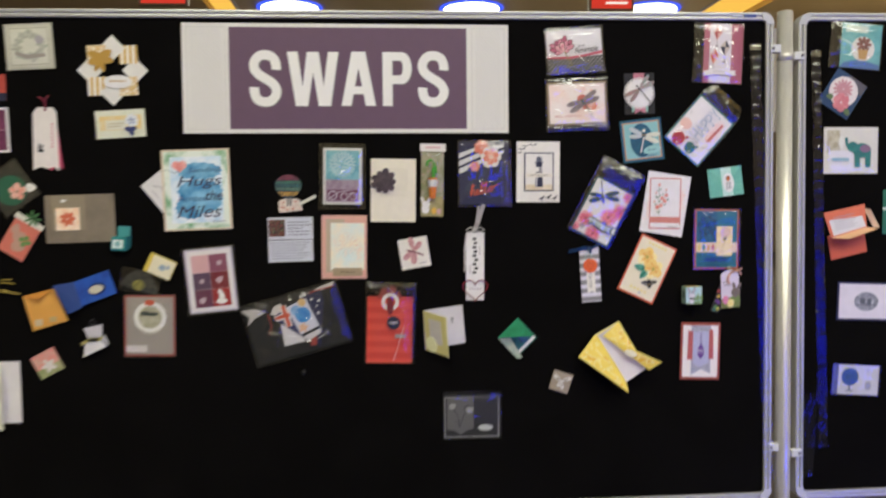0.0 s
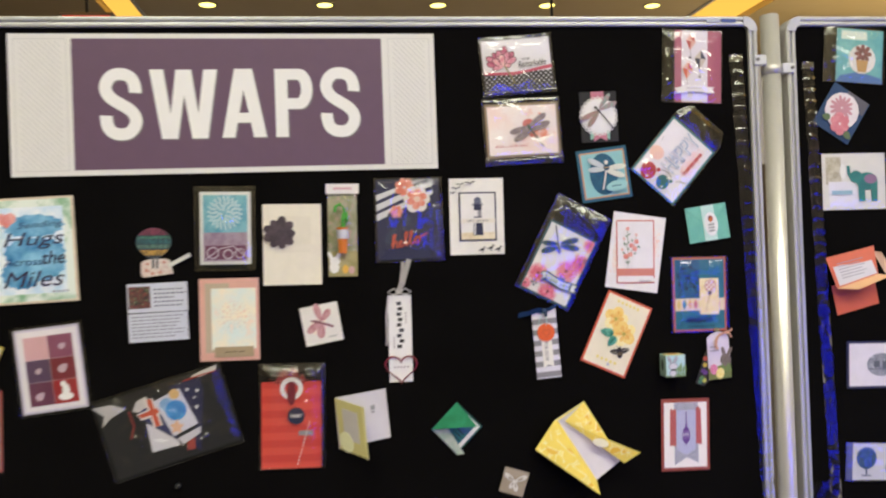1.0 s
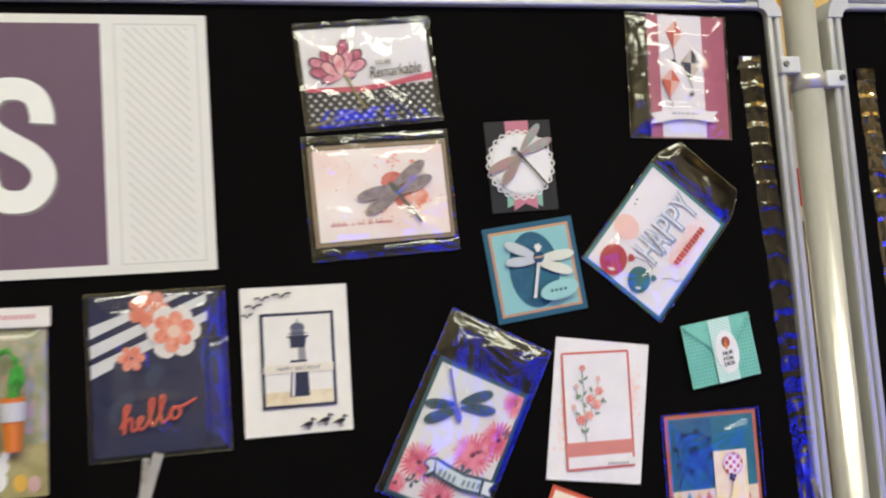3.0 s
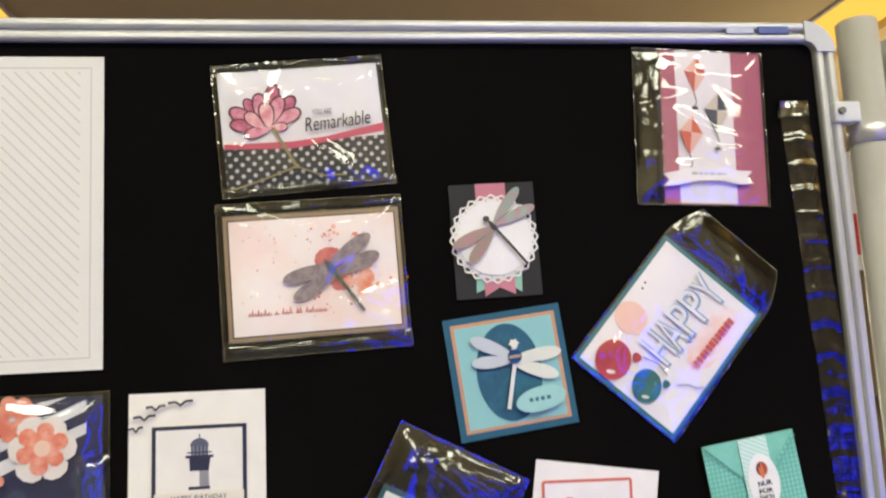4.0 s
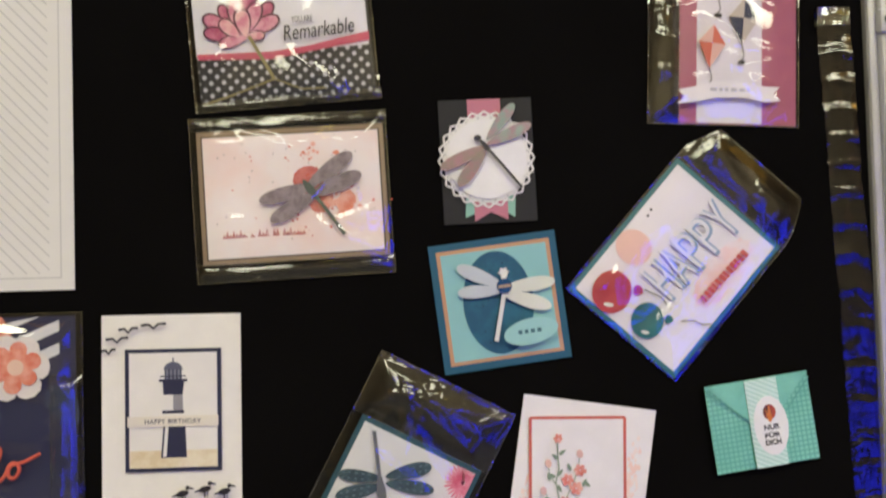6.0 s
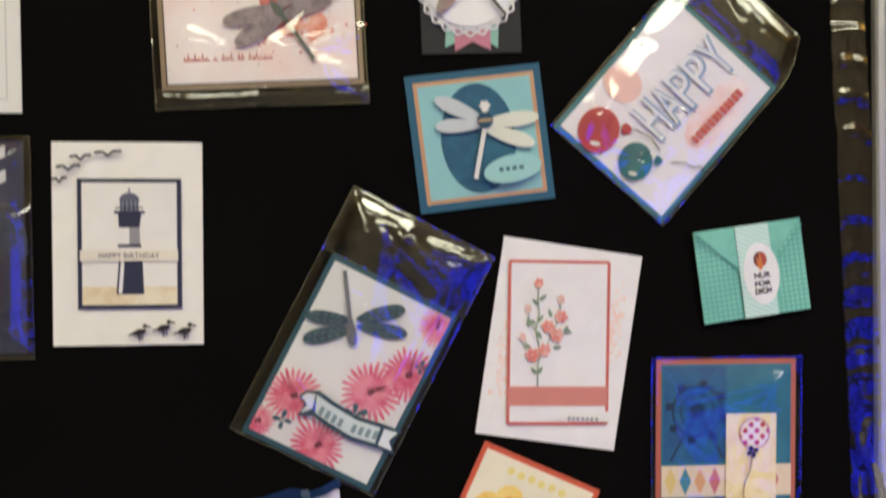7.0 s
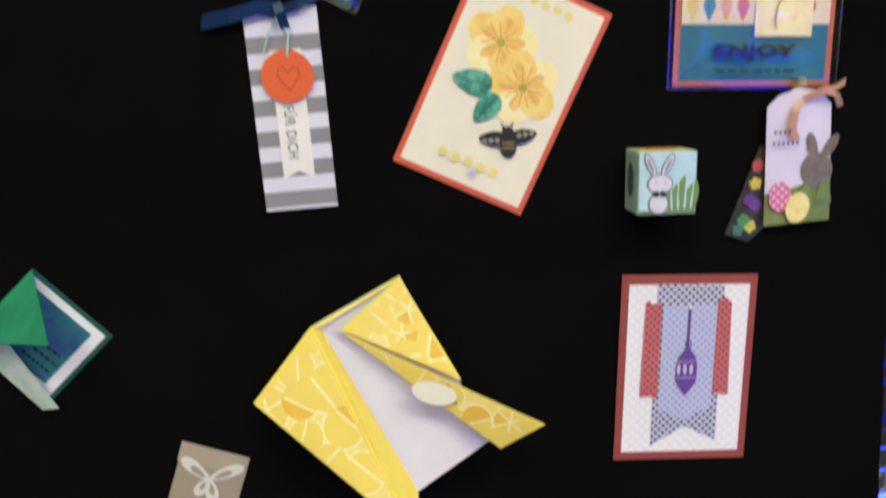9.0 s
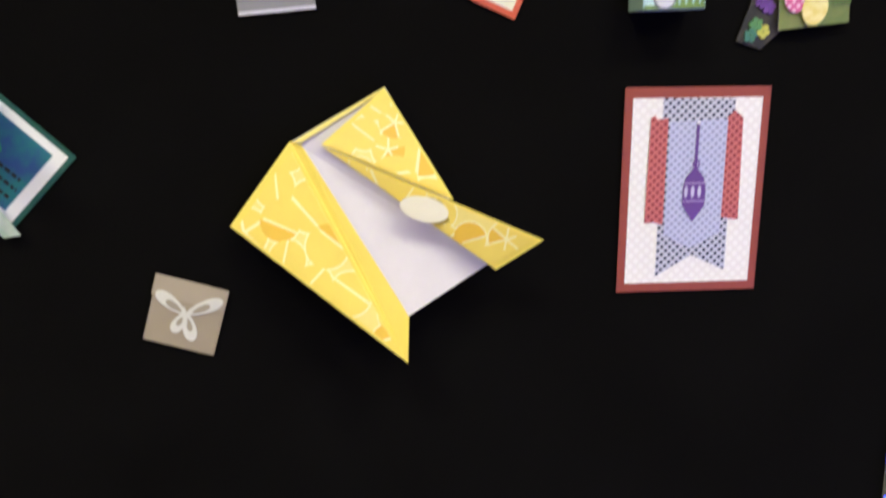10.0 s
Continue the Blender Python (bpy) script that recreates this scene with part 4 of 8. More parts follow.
c.text("lettering_the", "the", 0.755, 0.575, 0.25, 0.15, LETTER, 0, bold=0.008, shear=0.25)
c.text("lettering_miles", "Miles", 0.53, 0.77, 0.66, 0.18, LETTER, 0, shear=0.35)
c.bars("signature", 0.72, 0.89, 0.9, 1, 0.05, 0.015, GREY)

c = Card("treat_packet", "yellow boxed tag tied to a dark clear treat packet", "treat packet", -0.655, 1.302, 100, 60, -10, 0.6)
c.layer("dark_wrapper", [c.poly((0.0, 0.85), (0.12, 0.5), (0.34, 0.2), (0.62, 0.3), (0.85, 0.8), (0.82, 1.05), (0.4, 0.98))], wash((34, 34, 36), (58, 58, 54), 80), 1.2)
c.layer("yellow_badge", [c.oval(0.42, 0.78, 0.14, 0.12)], wash((150, 140, 56), (96, 96, 50), 90), 0.4)
c.sleeve(0.0, 0.2, 0.88, 1.08, CELLO_CRUMPLED, seed=4)
c = Card("yellow_box_tag", "small yellow box with a white floral front", "paper box", -0.616, 1.328, 60, 43, -24.8, 1.5)
part("box_body", box_bm(-0.03, 0.03, -0.0215, 0.0215, 0.002, 0.012, 0.0008, 1), paper(226, 196, 66), c.root)
c.d = 0.0122
c.rect("white_front", 0.16, 0.02, 1.0, 0.98, paper(236, 226, 190), 0.3)
c.layer("blue_sprig", c.petals(0.6, 0.5, 0.14, 7, 0.3) + c.petals(0.78, 0.4, 0.08, 5, 0.4), paper(140, 164, 186), 0.1)

c = plain_card("patchwork_card", "card with six plum and red squares in a clear sleeve", -0.507, 1.295, 106, 144, 5.0, paper(206, 196, 214))
c.rect("white_mat", 0.04, 0.03, 0.96, 0.97, paper(232, 224, 226), 0.3)
for (u0, v0, u1, v1), m in zip(((0.13, 0.1, 0.5, 0.375), (0.5, 0.1, 0.88, 0.375), (0.13, 0.375, 0.5, 0.64), (0.5, 0.375, 0.88, 0.64), (0.13, 0.64, 0.5, 0.92), (0.5, 0.64, 0.88, 0.92)),
                              ((222, 172, 176), (150, 78, 104), (96, 66, 96), (134, 34, 44), (112, 48, 78), (172, 32, 36))):
    c.rect("patch", u0, v0, u1 - 0.004, v1 - 0.003, paper(*m), 0.2, step=False)
c.d += 0.0002
c.layer("pale_leaves", [c.leaf(0.27, 0.53, 0.11, 40, 0.4), c.leaf(0.62, 0.54, 0.17, 40, 0.36), c.leaf(0.66, 0.26, 0.12, 30, 0.4), c.leaf(0.23, 0.84, 0.16, 40, 0.36)], paper(206, 176, 186), 0.1)
c.layer("white_motif", [c.oval(0.68, 0.84, 0.115, 0.06), c.oval(0.69, 0.77, 0.06, 0.1, -6), c.oval(0.66, 0.69, 0.045, 0.05)], WHITE, 0.1)
c.sleeve(-0.05, -0.03, 1.06, 1.03, seed=5)

c = Card("orange_pouch", "orange paper pouch with two small printed labels", "paper pouch", -0.866, 1.237, 82, 84, 10, 0.5)
part("pouch", sheet3([((-0.041, 0.038, 0.012), (0.026, 0.042, 0.006), (0.041, -0.034, 0.004), (-0.036, -0.042, 0.008))], 0.0006), paper(232, 160, 58), c.root)
part("pouch_lip", sheet3([((-0.041, 0.038, 0.012), (-0.008, 0.025, 0.02), (0.026, 0.042, 0.006))], 0.0005), paper(210, 130, 34), c.root)
c.d = 0.0105
c.rect("label", 0.16, 0.72, 0.36, 0.9, paper(214, 190, 150), 0.2, turn=-8)
c.rect("label", 0.56, 0.72, 0.74, 0.86, paper(196, 168, 110), 0.2, turn=-8)
c = Card("blue_pouch", "royal blue fold-over pouch with a white stamped label", "paper pouch", -0.776, 1.274, 119, 65, 17, 0.5)
part("back_panel", sheet3([((-0.02, 0.03, 0.008), (0.058, 0.033, 0.006), (0.06, -0.022, 0.006), (-0.02, -0.026, 0.01))], 0.0008), wash((12, 62, 160), (22, 84, 190), 30), c.root)
part("side_flap", sheet3([((-0.02, 0.03, 0.008), (-0.062, 0.036, 0.02), (-0.052, -0.034, 0.016), (-0.02, -0.03, 0.01))], 0.0008), paper(18, 58, 134), c.root)
c.d = 0.0105
c.layer("label_mount", [c.oval(0.7, 0.5, 0.17, 0.11)], paper(16, 46, 110), 0.3)
c.layer("label", [c.oval(0.68, 0.5, 0.14, 0.075, wob=0.1)], paper(206, 198, 170), 0.3, 0.4)

c = Card("pillow_box", "crumpled white pillow pouch tied with a yellow band", "gift pouch", -0.766, 1.166, 66, 77, 0, 0.5)
part("upper_half", sheet3([((-0.018, 0.028, 0.014), (0.022, 0.036, 0.012), (0.018, 0.006, 0.004), (-0.012, 0.004, 0.006))], 0.0006), paper(220, 216, 220), c.root)
part("lower_half", sheet3([((-0.018, -0.002, 0.006), (0.014, 0.0, 0.006), (0.033, -0.012, 0.016), (-0.02, -0.036, 0.014))], 0.0006), paper(210, 206, 214), c.root)
part("tail", sheet3([((0.014, 0.0, 0.006), (0.026, 0.012, 0.01), (0.036, -0.01, 0.014))], 0.0006), paper(190, 186, 196), c.root)
part("yellow_band", ribbon_bm([(-0.027, -0.008, 0.006), (-0.01, 0.0, 0.0105), (0.012, 0.002, 0.0105), (0.024, 0.006, 0.006)], 0.007), paper(226, 212, 120), c.root, "pale yellow band")
part("hang_ring", tube_bm([(0.006 * math.cos(k * 0.7) - 0.002, 0.04 + 0.006 * math.sin(k * 0.7), 0.003) for k in range(10)], 0.0008), plastic(60, 60, 62), c.root, "dark hanging ring")

c = plain_card("snow_scene_card", "grey woodgrain card with a white circle scene and red border", -0.644, 1.195, 111, 137, -1.1, paper(170, 72, 66))
c.rect("woodgrain_panel", 0.035, 0.028, 0.965, 0.972, striped((150, 138, 132), (168, 158, 150), 5, 90, 0.45), 0.3)
c.layer("white_disc", [c.oval(0.51, 0.36, 0.32, wob=0.015)], WHITE, 0.4, 0.6)
c.layer("scene_disc", [c.oval(0.51, 0.36, 0.23)], wash((166, 160, 132), (190, 184, 160), 60), 0.2)
c.layer("dark_hills", [c.oval(0.42, 0.3, 0.1, 0.05), c.oval(0.56, 0.31, 0.11, 0.04)], paper(56, 66, 58), 0.1)
c.layer("red_roof", [c.oval(0.5, 0.12, 0.1, 0.06)], paper(216, 88, 60), 0.3, 0.2)
c.layer("twine", c.line([(0.3, 0.55), (0.5, 0.62), (0.75, 0.54)], 0.012) + c.line([(0.32, 0.6), (0.52, 0.65), (0.72, 0.58)], 0.012), paper(206, 198, 180), 0.5)
c.rect("greeting_strip", 0.04, 0.82, 0.45, 0.93, paper(216, 206, 204), 0.3, 0.2)
c.sleeve(-0.02, -0.02, 1.02, 1.02, seed=6)

c = plain_card("pink_mini_card", "tiny square pink and green mini card", -0.869, 1.116, 56, 54, 27, wash((226, 130, 124), (214, 160, 140), 50))
c.rect("green_foot", 0, 0.62, 1, 1, wash((134, 150, 90), (176, 168, 120), 70), 0.2)
c.layer("white_motif", [c.oval(0.52, 0.62, 0.17)] + c.petals(0.5, 0.6, 0.3, 5, 0.3, 30), paper(220, 212, 206), 0.3)

c = plain_card("blank_white_card", "plain white folded card standing ajar", -0.968, 1.053, 80, 138, 0.4, paper(226, 220, 218), thick=0.6)
part("front_leaf", sheet3([((-0.04, -0.078, 0.0016), (0.008, -0.081, 0.02), (0.008, 0.06, 0.02), (-0.04, 0.069, 0.0016))], 0.0005), paper(232, 228, 212), c.root)

# yellow cord ends
c = Card("gold_cord", "short gold cord ends pinned near the board edge", "cord", -0.945, 1.288, 60, 40, 0, 0.5)
for k, (dy, ln) in enumerate(((0.014, 0.0), (0.008, 0.006), (-0.012, 0.018), (-0.008, 0.004))):
    part("strand", tube_bm([(-0.03, dy, 0.004), (-0.01, dy + 0.002, 0.006), (0.006 + ln, dy - 0.003 * k + 0.002, 0.003)], 0.0012), paper(190, 164, 60), c.root)

# ---- the middle of the board ----
c = Card("balloon_cutout", "die-cut hot-air balloon with a striped envelope and floral basket", "paper cutout", -0.333, 1.487, 63, 86, -1, 0.6)


def gore(v):
    """Half the width of the balloon at a height on the cutout."""
    return 0.475 * (math.sin(math.acos(min(1, max(-1, 1 - v / 0.29)))) if v < 0.29 else math.cos((v - 0.29) / 0.36 * 1.35))


def band(v0, v1, inset=0.0, shift=0.0):
    vs = [v0 + (v1 - v0) * k / 8 for k in range(9)]
    return [c.p(0.53 + gore(v) - inset, v + shift) for v in vs] + [c.p(0.53 - gore(v) + inset, v + shift) for v in reversed(vs)]


c.layer("envelope", [band(0.002, 0.64)], paper(44, 56, 68), 0.5, 1.0)
for v0, v1, m in ((0.012, 0.15, (140, 54, 80)), (0.17, 0.225, (66, 134, 110)), (0.235, 0.33, (44, 104, 108)), (0.34, 0.42, (88, 128, 112)), (0.45, 0.56, (214, 160, 62))):
    c.layer("stripe", [band(v0, v1, 0.02)], wash(m, tuple(int(q * 0.7) for q in m), 220), 0.12, step=False)
c.d += 0.0002
c.layer("seams", [q for k in (-3, -2, -1, 1, 2, 3) for q in c.line([(0.53 + k / 3.6 * gore(v), v) for v in (0.04, 0.12, 0.22, 0.32, 0.42, 0.5, 0.58)], 0.014)], paper(34, 40, 52), 0.06)
c.layer("basket", [c.poly((0.19, 0.72), (0.24, 0.67), (0.44, 0.635), (0.84, 0.63), (0.95, 0.66), (1.0, 0.8), (1.04, 0.93), (0.26, 1.0), (0.2, 0.95))], wash((222, 208, 194), (198, 150, 136), 260, 0.45, 0.7), 3.0, 0)
c.layer("basket_blooms", [q for u, v, r in ((0.34, 0.86, 0.06), (0.5, 0.92, 0.05), (0.36, 0.73, 0.05), (0.8, 0.7, 0.045), (0.7, 0.9, 0.05)) for q in c.petals(u, v, r, 5, 0.45, 90 * u)], paper(204, 122, 102), 0.1)
c.layer("ropes", c.line([(0.52, 0.6), (0.52, 0.82)], 0.06) + c.line([(0.62, 0.6), (0.62, 0.82)], 0.06), paper(92, 92, 96), 0.3)
c.layer("greeting_stick", [c.poly((0.9, 0.74), (1.48, 0.52), (1.53, 0.59), (0.94, 0.81))], paper(216, 214, 200), 0.4)

c = plain_card("info_label", "white printed label with a small dark photograph", -0.328, 1.409, 101, 50, 0.6, paper(206, 208, 220))
c.rect("photograph", 0.02, 0.1, 0.38, 0.86, wash((120, 56, 50), (48, 44, 36), 130, c3=(120, 140, 96)), 0.1)
c.bars("small_print", 0.44, 0.2, 0.98, 5, 0.14, 0.05, paper(110, 110, 126), 7, 0.4)
c = plain_card("info_label", "white printed label filled with small grey lines", -0.328, 1.358, 100, 49, 1.1, paper(204, 206, 218))
c.bars("small_print", 0.05, 0.1, 0.97, 7, 0.12, 0.04, paper(140, 140, 156), 8, 0.25)

c = plain_card("stamped_card", "blue and plum embossed flower card in a crinkled sleeve", -0.209, 1.525, 87, 127, -1.3, paper(222, 218, 214), lift=1.2, thick=1.2)
c.rect("blue_field", 0.07, 0.045, 0.93, 0.56, wash((88, 160, 182), (120, 186, 200), 50), 0.3)
c.rect("mauve_field", 0.07, 0.56, 0.93, 0.955, wash((150, 120, 146), (170, 146, 166), 70), 0.3, step=False)
blooms = []
for rr, n in ((0.34, 22), (0.28, 20), (0.22, 16), (0.16, 12), (0.1, 8), (0.04, 4)):
    for k in range(n):
        a = k * math.tau / n + rr * 9
        blooms.append(c.leaf(0.49 + rr * 0.8 * math.cos(a), 0.29 - rr * 0.8 * math.sin(a) * c.w / c.h, 0.085, math.degrees(a), 0.3))
c.layer("embossed_bloom", blooms, paper(184, 210, 216), 0.12)
c.rect("plum_scroll_base", 0.1, 0.74, 0.9, 0.93, paper(112, 44, 88), 0.2)
c.layer("pale_scrolls", c.ring(0.25, 0.84, 0.11, 0.025, 18) + c.ring(0.55, 0.86, 0.09, 0.025, 18) + c.ring(0.78, 0.85, 0.09, 0.02, 18) + c.line([(0.1, 0.93), (0.4, 0.78), (0.65, 0.75), (0.9, 0.9)], 0.02), paper(206, 190, 206), 0.1)
c.sleeve(-0.1, -0.075, 1.09, 1.085, CELLO_CRUMPLED, seed=7, crease=2.0, rise=2)

c = plain_card("succulent_card", "cream card with a dark brown layered paper flower", -0.095, 1.492, 102, 143, -1.2, paper(236, 226, 206), thick=0.8)
c.rect("embossed_square", 0.2, 0.15, 0.82, 0.6, paper(230, 220, 200), 0.5, 0.5)
c.rect("cream_band", 0.2, 0.5, 0.9, 0.56, paper(232, 222, 204), 0.4, 0.3)
BROWN = wash((86, 70, 76), (66, 52, 60), 60)
for k, (r, n) in enumerate(((0.29, 8), (0.23, 8), (0.16, 7), (0.09, 5))):
    c.layer("petal_ring", c.petals(0.29, 0.36, r, n + 1, 0.33, k * 22, 0.0), BROWN, 0.5, 1.2, "dark brown paper petals" if not k else "")

c = plain_card("carrot_treat", "tall treat holder with a plastic carrot and folded white top", -0.006, 1.512, 51, 160, -1.2, wash((150, 152, 110), (176, 172, 150), 60, c3=(206, 160, 150)), category="treat holder", lift=1, thick=1)
c.rect("folded_top", -0.06, -0.03, 1.08, 0.08, paper(234, 226, 222), 0.8, 3)
c.bars("top_print", 0.2, 0.01, 0.85, 1, 0.05, 0.025, paper(220, 160, 170))
carrot = bmesh.new()
bmesh.ops.create_cone(carrot, cap_ends=True, segments=20, radius1=0.0068, radius2=0.0105, depth=0.046)
bmesh.ops.rotate(carrot, matrix=Matrix.Rotation(radians(-90), 3, "X"), verts=carrot.verts)
bmesh.ops.translate(carrot, vec=(0.0, -0.016, 0.012), verts=carrot.verts)
part("carrot", carrot, plastic(234, 122, 34, 0.35), c.root, "orange plastic carrot")
band = bmesh.new()
bmesh.ops.create_cone(band, cap_ends=True, segments=20, radius1=0.0101, radius2=0.0108, depth=0.016)
bmesh.ops.rotate(band, matrix=Matrix.Rotation(radians(-90), 3, "X"), verts=band.verts)
bmesh.ops.translate(band, vec=(0.0, -0.005, 0.012), verts=band.verts)
part("white_band", band, paper(206, 204, 214), c.root)
for dx, pts in ((0, [(-0.002, 0.008, 0.012), (0.004, 0.024, 0.014), (0.003, 0.04, 0.014), (-0.004, 0.048, 0.013), (-0.012, 0.044, 0.012), (-0.014, 0.034, 0.012)]), (1, [(0.002, 0.008, 0.012), (0.008, 0.02, 0.014), (0.006, 0.034, 0.014)]), (2, [(0.0, 0.006, 0.013), (0.0, 0.02, 0.016), (0.002, 0.032, 0.015)])):
    part("green_top", tube_bm(pts, 0.0028, 10), plastic(66, 170, 52, 0.35), c.root, "green plastic stem")
c.d = 0.003
c.rect("kraft_pocket", 0.0, 0.72, 1.0, 1.0, wash((150, 140, 84), (170, 156, 104), 60), 0.6, 1)
c.layer("white_cutout", [c.oval(0.2, 0.9, 0.17, 0.2), c.oval(0.22, 0.83, 0.18, 0.15), c.oval(0.06, 0.765, 0.07, 0.15, 25), c.oval(0.35, 0.765, 0.07, 0.15, -25)], WHITE, 0.6, 0.6)
c.layer("yellow_egg", [c.oval(0.58, 0.92, 0.11, 0.15)], paper(228, 172, 58), 0.3)
c.layer("pink_egg", [c.oval(0.8, 0.93, 0.1, 0.14)], paper(206, 160, 160), 0.3)
c.sleeve(-0.02, 0.05, 1.02, 0.75, seed=8, rise=12, crease=1.5)

c = plain_card("mandala_card", "peach layered card with a pastel stencilled mandala", -0.208, 1.365, 102, 144, -1.0, paper(226, 166, 148))
c.rect("kraft_strip", 0.1, 0.06, 0.5, 0.9, striped((190, 172, 146), (180, 158, 130), 3, 45, 0.5), 0.3)
c.rect("pastel_panel", 0.2, 0.12, 0.95, 0.86, wash((240, 226, 196), (214, 228, 222), 22, 0.4, 0.6, c3=(240, 214, 190)), 0.4, 0.6)
mand = []
for r, n, s in ((0.05, 8, 0.04), (0.11, 12, 0.045), (0.17, 12, 0.06), (0.25, 24, 0.03)):
    for k in range(n):
        a = k * math.tau / n
        mand.append(c.leaf(0.58 + r * math.cos(a), 0.47 - r * math.sin(a) * c.w / c.h, s, math.degrees(a), 0.35))
c.layer("stencilled_mandala", mand, wash((236, 202, 176), (204, 220, 212), 18, 0.4, 0.6), 0.03)
c.rect("greeting_tab", 0.25, 0.83, 0.9, 0.955, paper(172, 148, 112), 0.4, 0.8)
c.text("greeting", "Just for you", 0.58, 0.893, 0.34, 0.055, INK, shear=0.35)

c = plain_card("pink_dragonfly_card", "small white square card with a rose glitter dragonfly", -0.049, 1.349, 67, 69, 8.7, paper(232, 226, 218))
c.layer("gold_mist", [c.oval(0.4, 0.55, 0.24, 0.2, 30, wob=0.08)], wash((236, 224, 200), (240, 214, 206), 90), 0.05)
ROSE = wash((206, 150, 152), (186, 122, 128), 140)
c.layer("dragonfly_cutout", [c.blade(0.5, 0.42, 0.42, -0.05, 0.2), c.blade(0.52, 0.42, 0.78, 0.16, 0.26), c.blade(0.5, 0.42, 0.1, 0.66, 0.22), c.blade(0.5, 0.44, 0.42, 0.86, 0.26)], ROSE, 0.25, 1.2, "rose glitter wings")
c.layer("dragonfly_body", [c.blade(0.22, 0.36, 0.5, 0.46, 0.14)] + c.line([(0.45, 0.44), (0.8, 0.62)], 0.06), paper(140, 84, 92), 0.4)
c.bars("small_print", 0.62, 0.84, 0.86, 1, 0.05, 0.03, GREY)

c = plain_card("hello_card", "navy and white striped hello card with coral flowers in cellophane", 0.113, 1.530, 114, 144, 0.0, paper(18, 26, 76), lift=0.8)
st = []
for k in range(3):
    st.append(c.poly((0.0, 0.19 + 0.12 * k), (0.62 - 0.02 * k, -0.0 + 0.02 * k + 0.02) if k == 0 else (0.9, 0.02 + 0.115 * (k - 1)), (0.9, 0.075 + 0.115 * (k - 1)) if k else (0.78, 0.0), (0.0, 0.265 + 0.125 * k)))
c.layer("white_stripes", st, paper(222, 220, 224), 0.2)
c.layer("pale_leaves", [c.leaf(0.22, 0.4, 0.2, -80, 0.3), c.leaf(0.5, 0.45, 0.2, -110, 0.3), c.leaf(0.85, 0.35, 0.3, -60, 0.3), c.leaf(0.15, 0.8, 0.28, 60, 0.25)], wash((40, 56, 92), (30, 44, 80), 80), 0.2)
c.layer("coral_flower", c.petals(0.45, 0.1, 0.16, 7, 0.42), wash((226, 108, 86), (236, 150, 130), 90), 0.4, 0.5)
c.layer("white_flower", c.petals(0.64, 0.25, 0.22, 6, 0.5), paper(234, 224, 222), 0.4, 0.8)
c.layer("coral_flower", c.petals(0.64, 0.25, 0.17, 6, 0.42, 20), wash((232, 112, 88), (240, 160, 140), 90), 0.4, 0.4)
c.layer("flower_heart", [c.oval(0.64, 0.25, 0.05)], paper(240, 200, 180), 0.3)
c.layer("coral_flower", c.petals(0.31, 0.4, 0.11, 6, 0.42), wash((228, 108, 84), (240, 160, 140), 90), 0.4)
SCRIPT = ((0, .75), (.06, .45), (.12, .1), (.1, 0), (.06, .08), (.05, .5), (.04, 1), (.06, .7), (.1, .5), (.14, .55), (.14, .9), (.18, .97), (.25, .75), (.28, .6), (.23, .56), (.21, .8), (.26, 1), (.33, .85), (.4, .45), (.43, .12),
          (.41, 0), (.375, .1), (.37, .7), (.4, .98), (.46, .8), (.53, .4), (.56, .12), (.54, 0), (.505, .1), (.5, .7), (.53, .98), (.6, .85), (.66, .55), (.73, .6), (.75, .8), (.7, .98), (.64, .88), (.66, .6), (.8, .58), (1.0, .42))
curve = []
for k in range(len(SCRIPT) - 1):
    p0, p1, p2, p3 = (Vector(SCRIPT[max(0, min(len(SCRIPT) - 1, k + j))]) for j in (-1, 0, 1, 2))
    for t in (0, 0.25, 0.5, 0.75):
        curve.append(0.5 * (2 * p1 + (p2 - p0) * t + (2 * p0 - 5 * p1 + 4 * p2 - p3) * t * t + (3 * p1 - p0 - 3 * p2 + p3) * t ** 3))
pts = []
for q in curve:
    x, y = c.p(0.21 + 0.6 * q.x, 0.7 + 0.17 * q.y - 0.1 * q.x)
    pts.append((x, y, c.d + 0.0005))
part("lettering_hello", tube_bm(pts, 0.0014, 6), paper(226, 84, 66), c.root, "coral script lettering")
c.d += 0.001
c.sleeve(-0.03, -0.02, 1.05, 1.03, CELLO_CRUMPLED, seed=9, crease=2.0, rise=1.6)
for args in ((0.84, 0.3, 1.05, 1.03),):
    c.sleeve(*args, CELLO_CRUMPLED, 2.6, "creased film flap", 2.0, "folded_flap", 37)

c = plain_card("lighthouse_card", "white card with a navy lighthouse panel and stamped birds", 0.238, 1.531, 100, 139, -0.7, paper(240, 234, 226), lift=0.8, thick=0.7)
c.rect("navy_frame", 0.17, 0.18, 0.86, 0.82, paper(34, 38, 70), 0.6, 1.0, "navy frame")
c.rect("scene_panel", 0.2, 0.2, 0.83, 0.8, paper(236, 230, 224), 0.2)
c.rect("sand", 0.2, 0.71, 0.83, 0.8, wash((218, 196, 156), (232, 218, 190), 70), 0.05)
NV = paper(38, 40, 72)
c.layer("lighthouse", [c.poly((0.445, 0.565), (0.6, 0.565), (0.61, 0.748), (0.425, 0.748)), c.poly((0.44, 0.352), (0.595, 0.352), (0.582, 0.42), (0.445, 0.42)), c.rc(0.437, 0.502, 0.592, 0.518)], NV, 0.12)
c.layer("shaded_side", [c.poly((0.515, 0.42), (0.582, 0.42), (0.586, 0.502), (0.515, 0.502))], paper(150, 146, 152), 0.12, step=False)
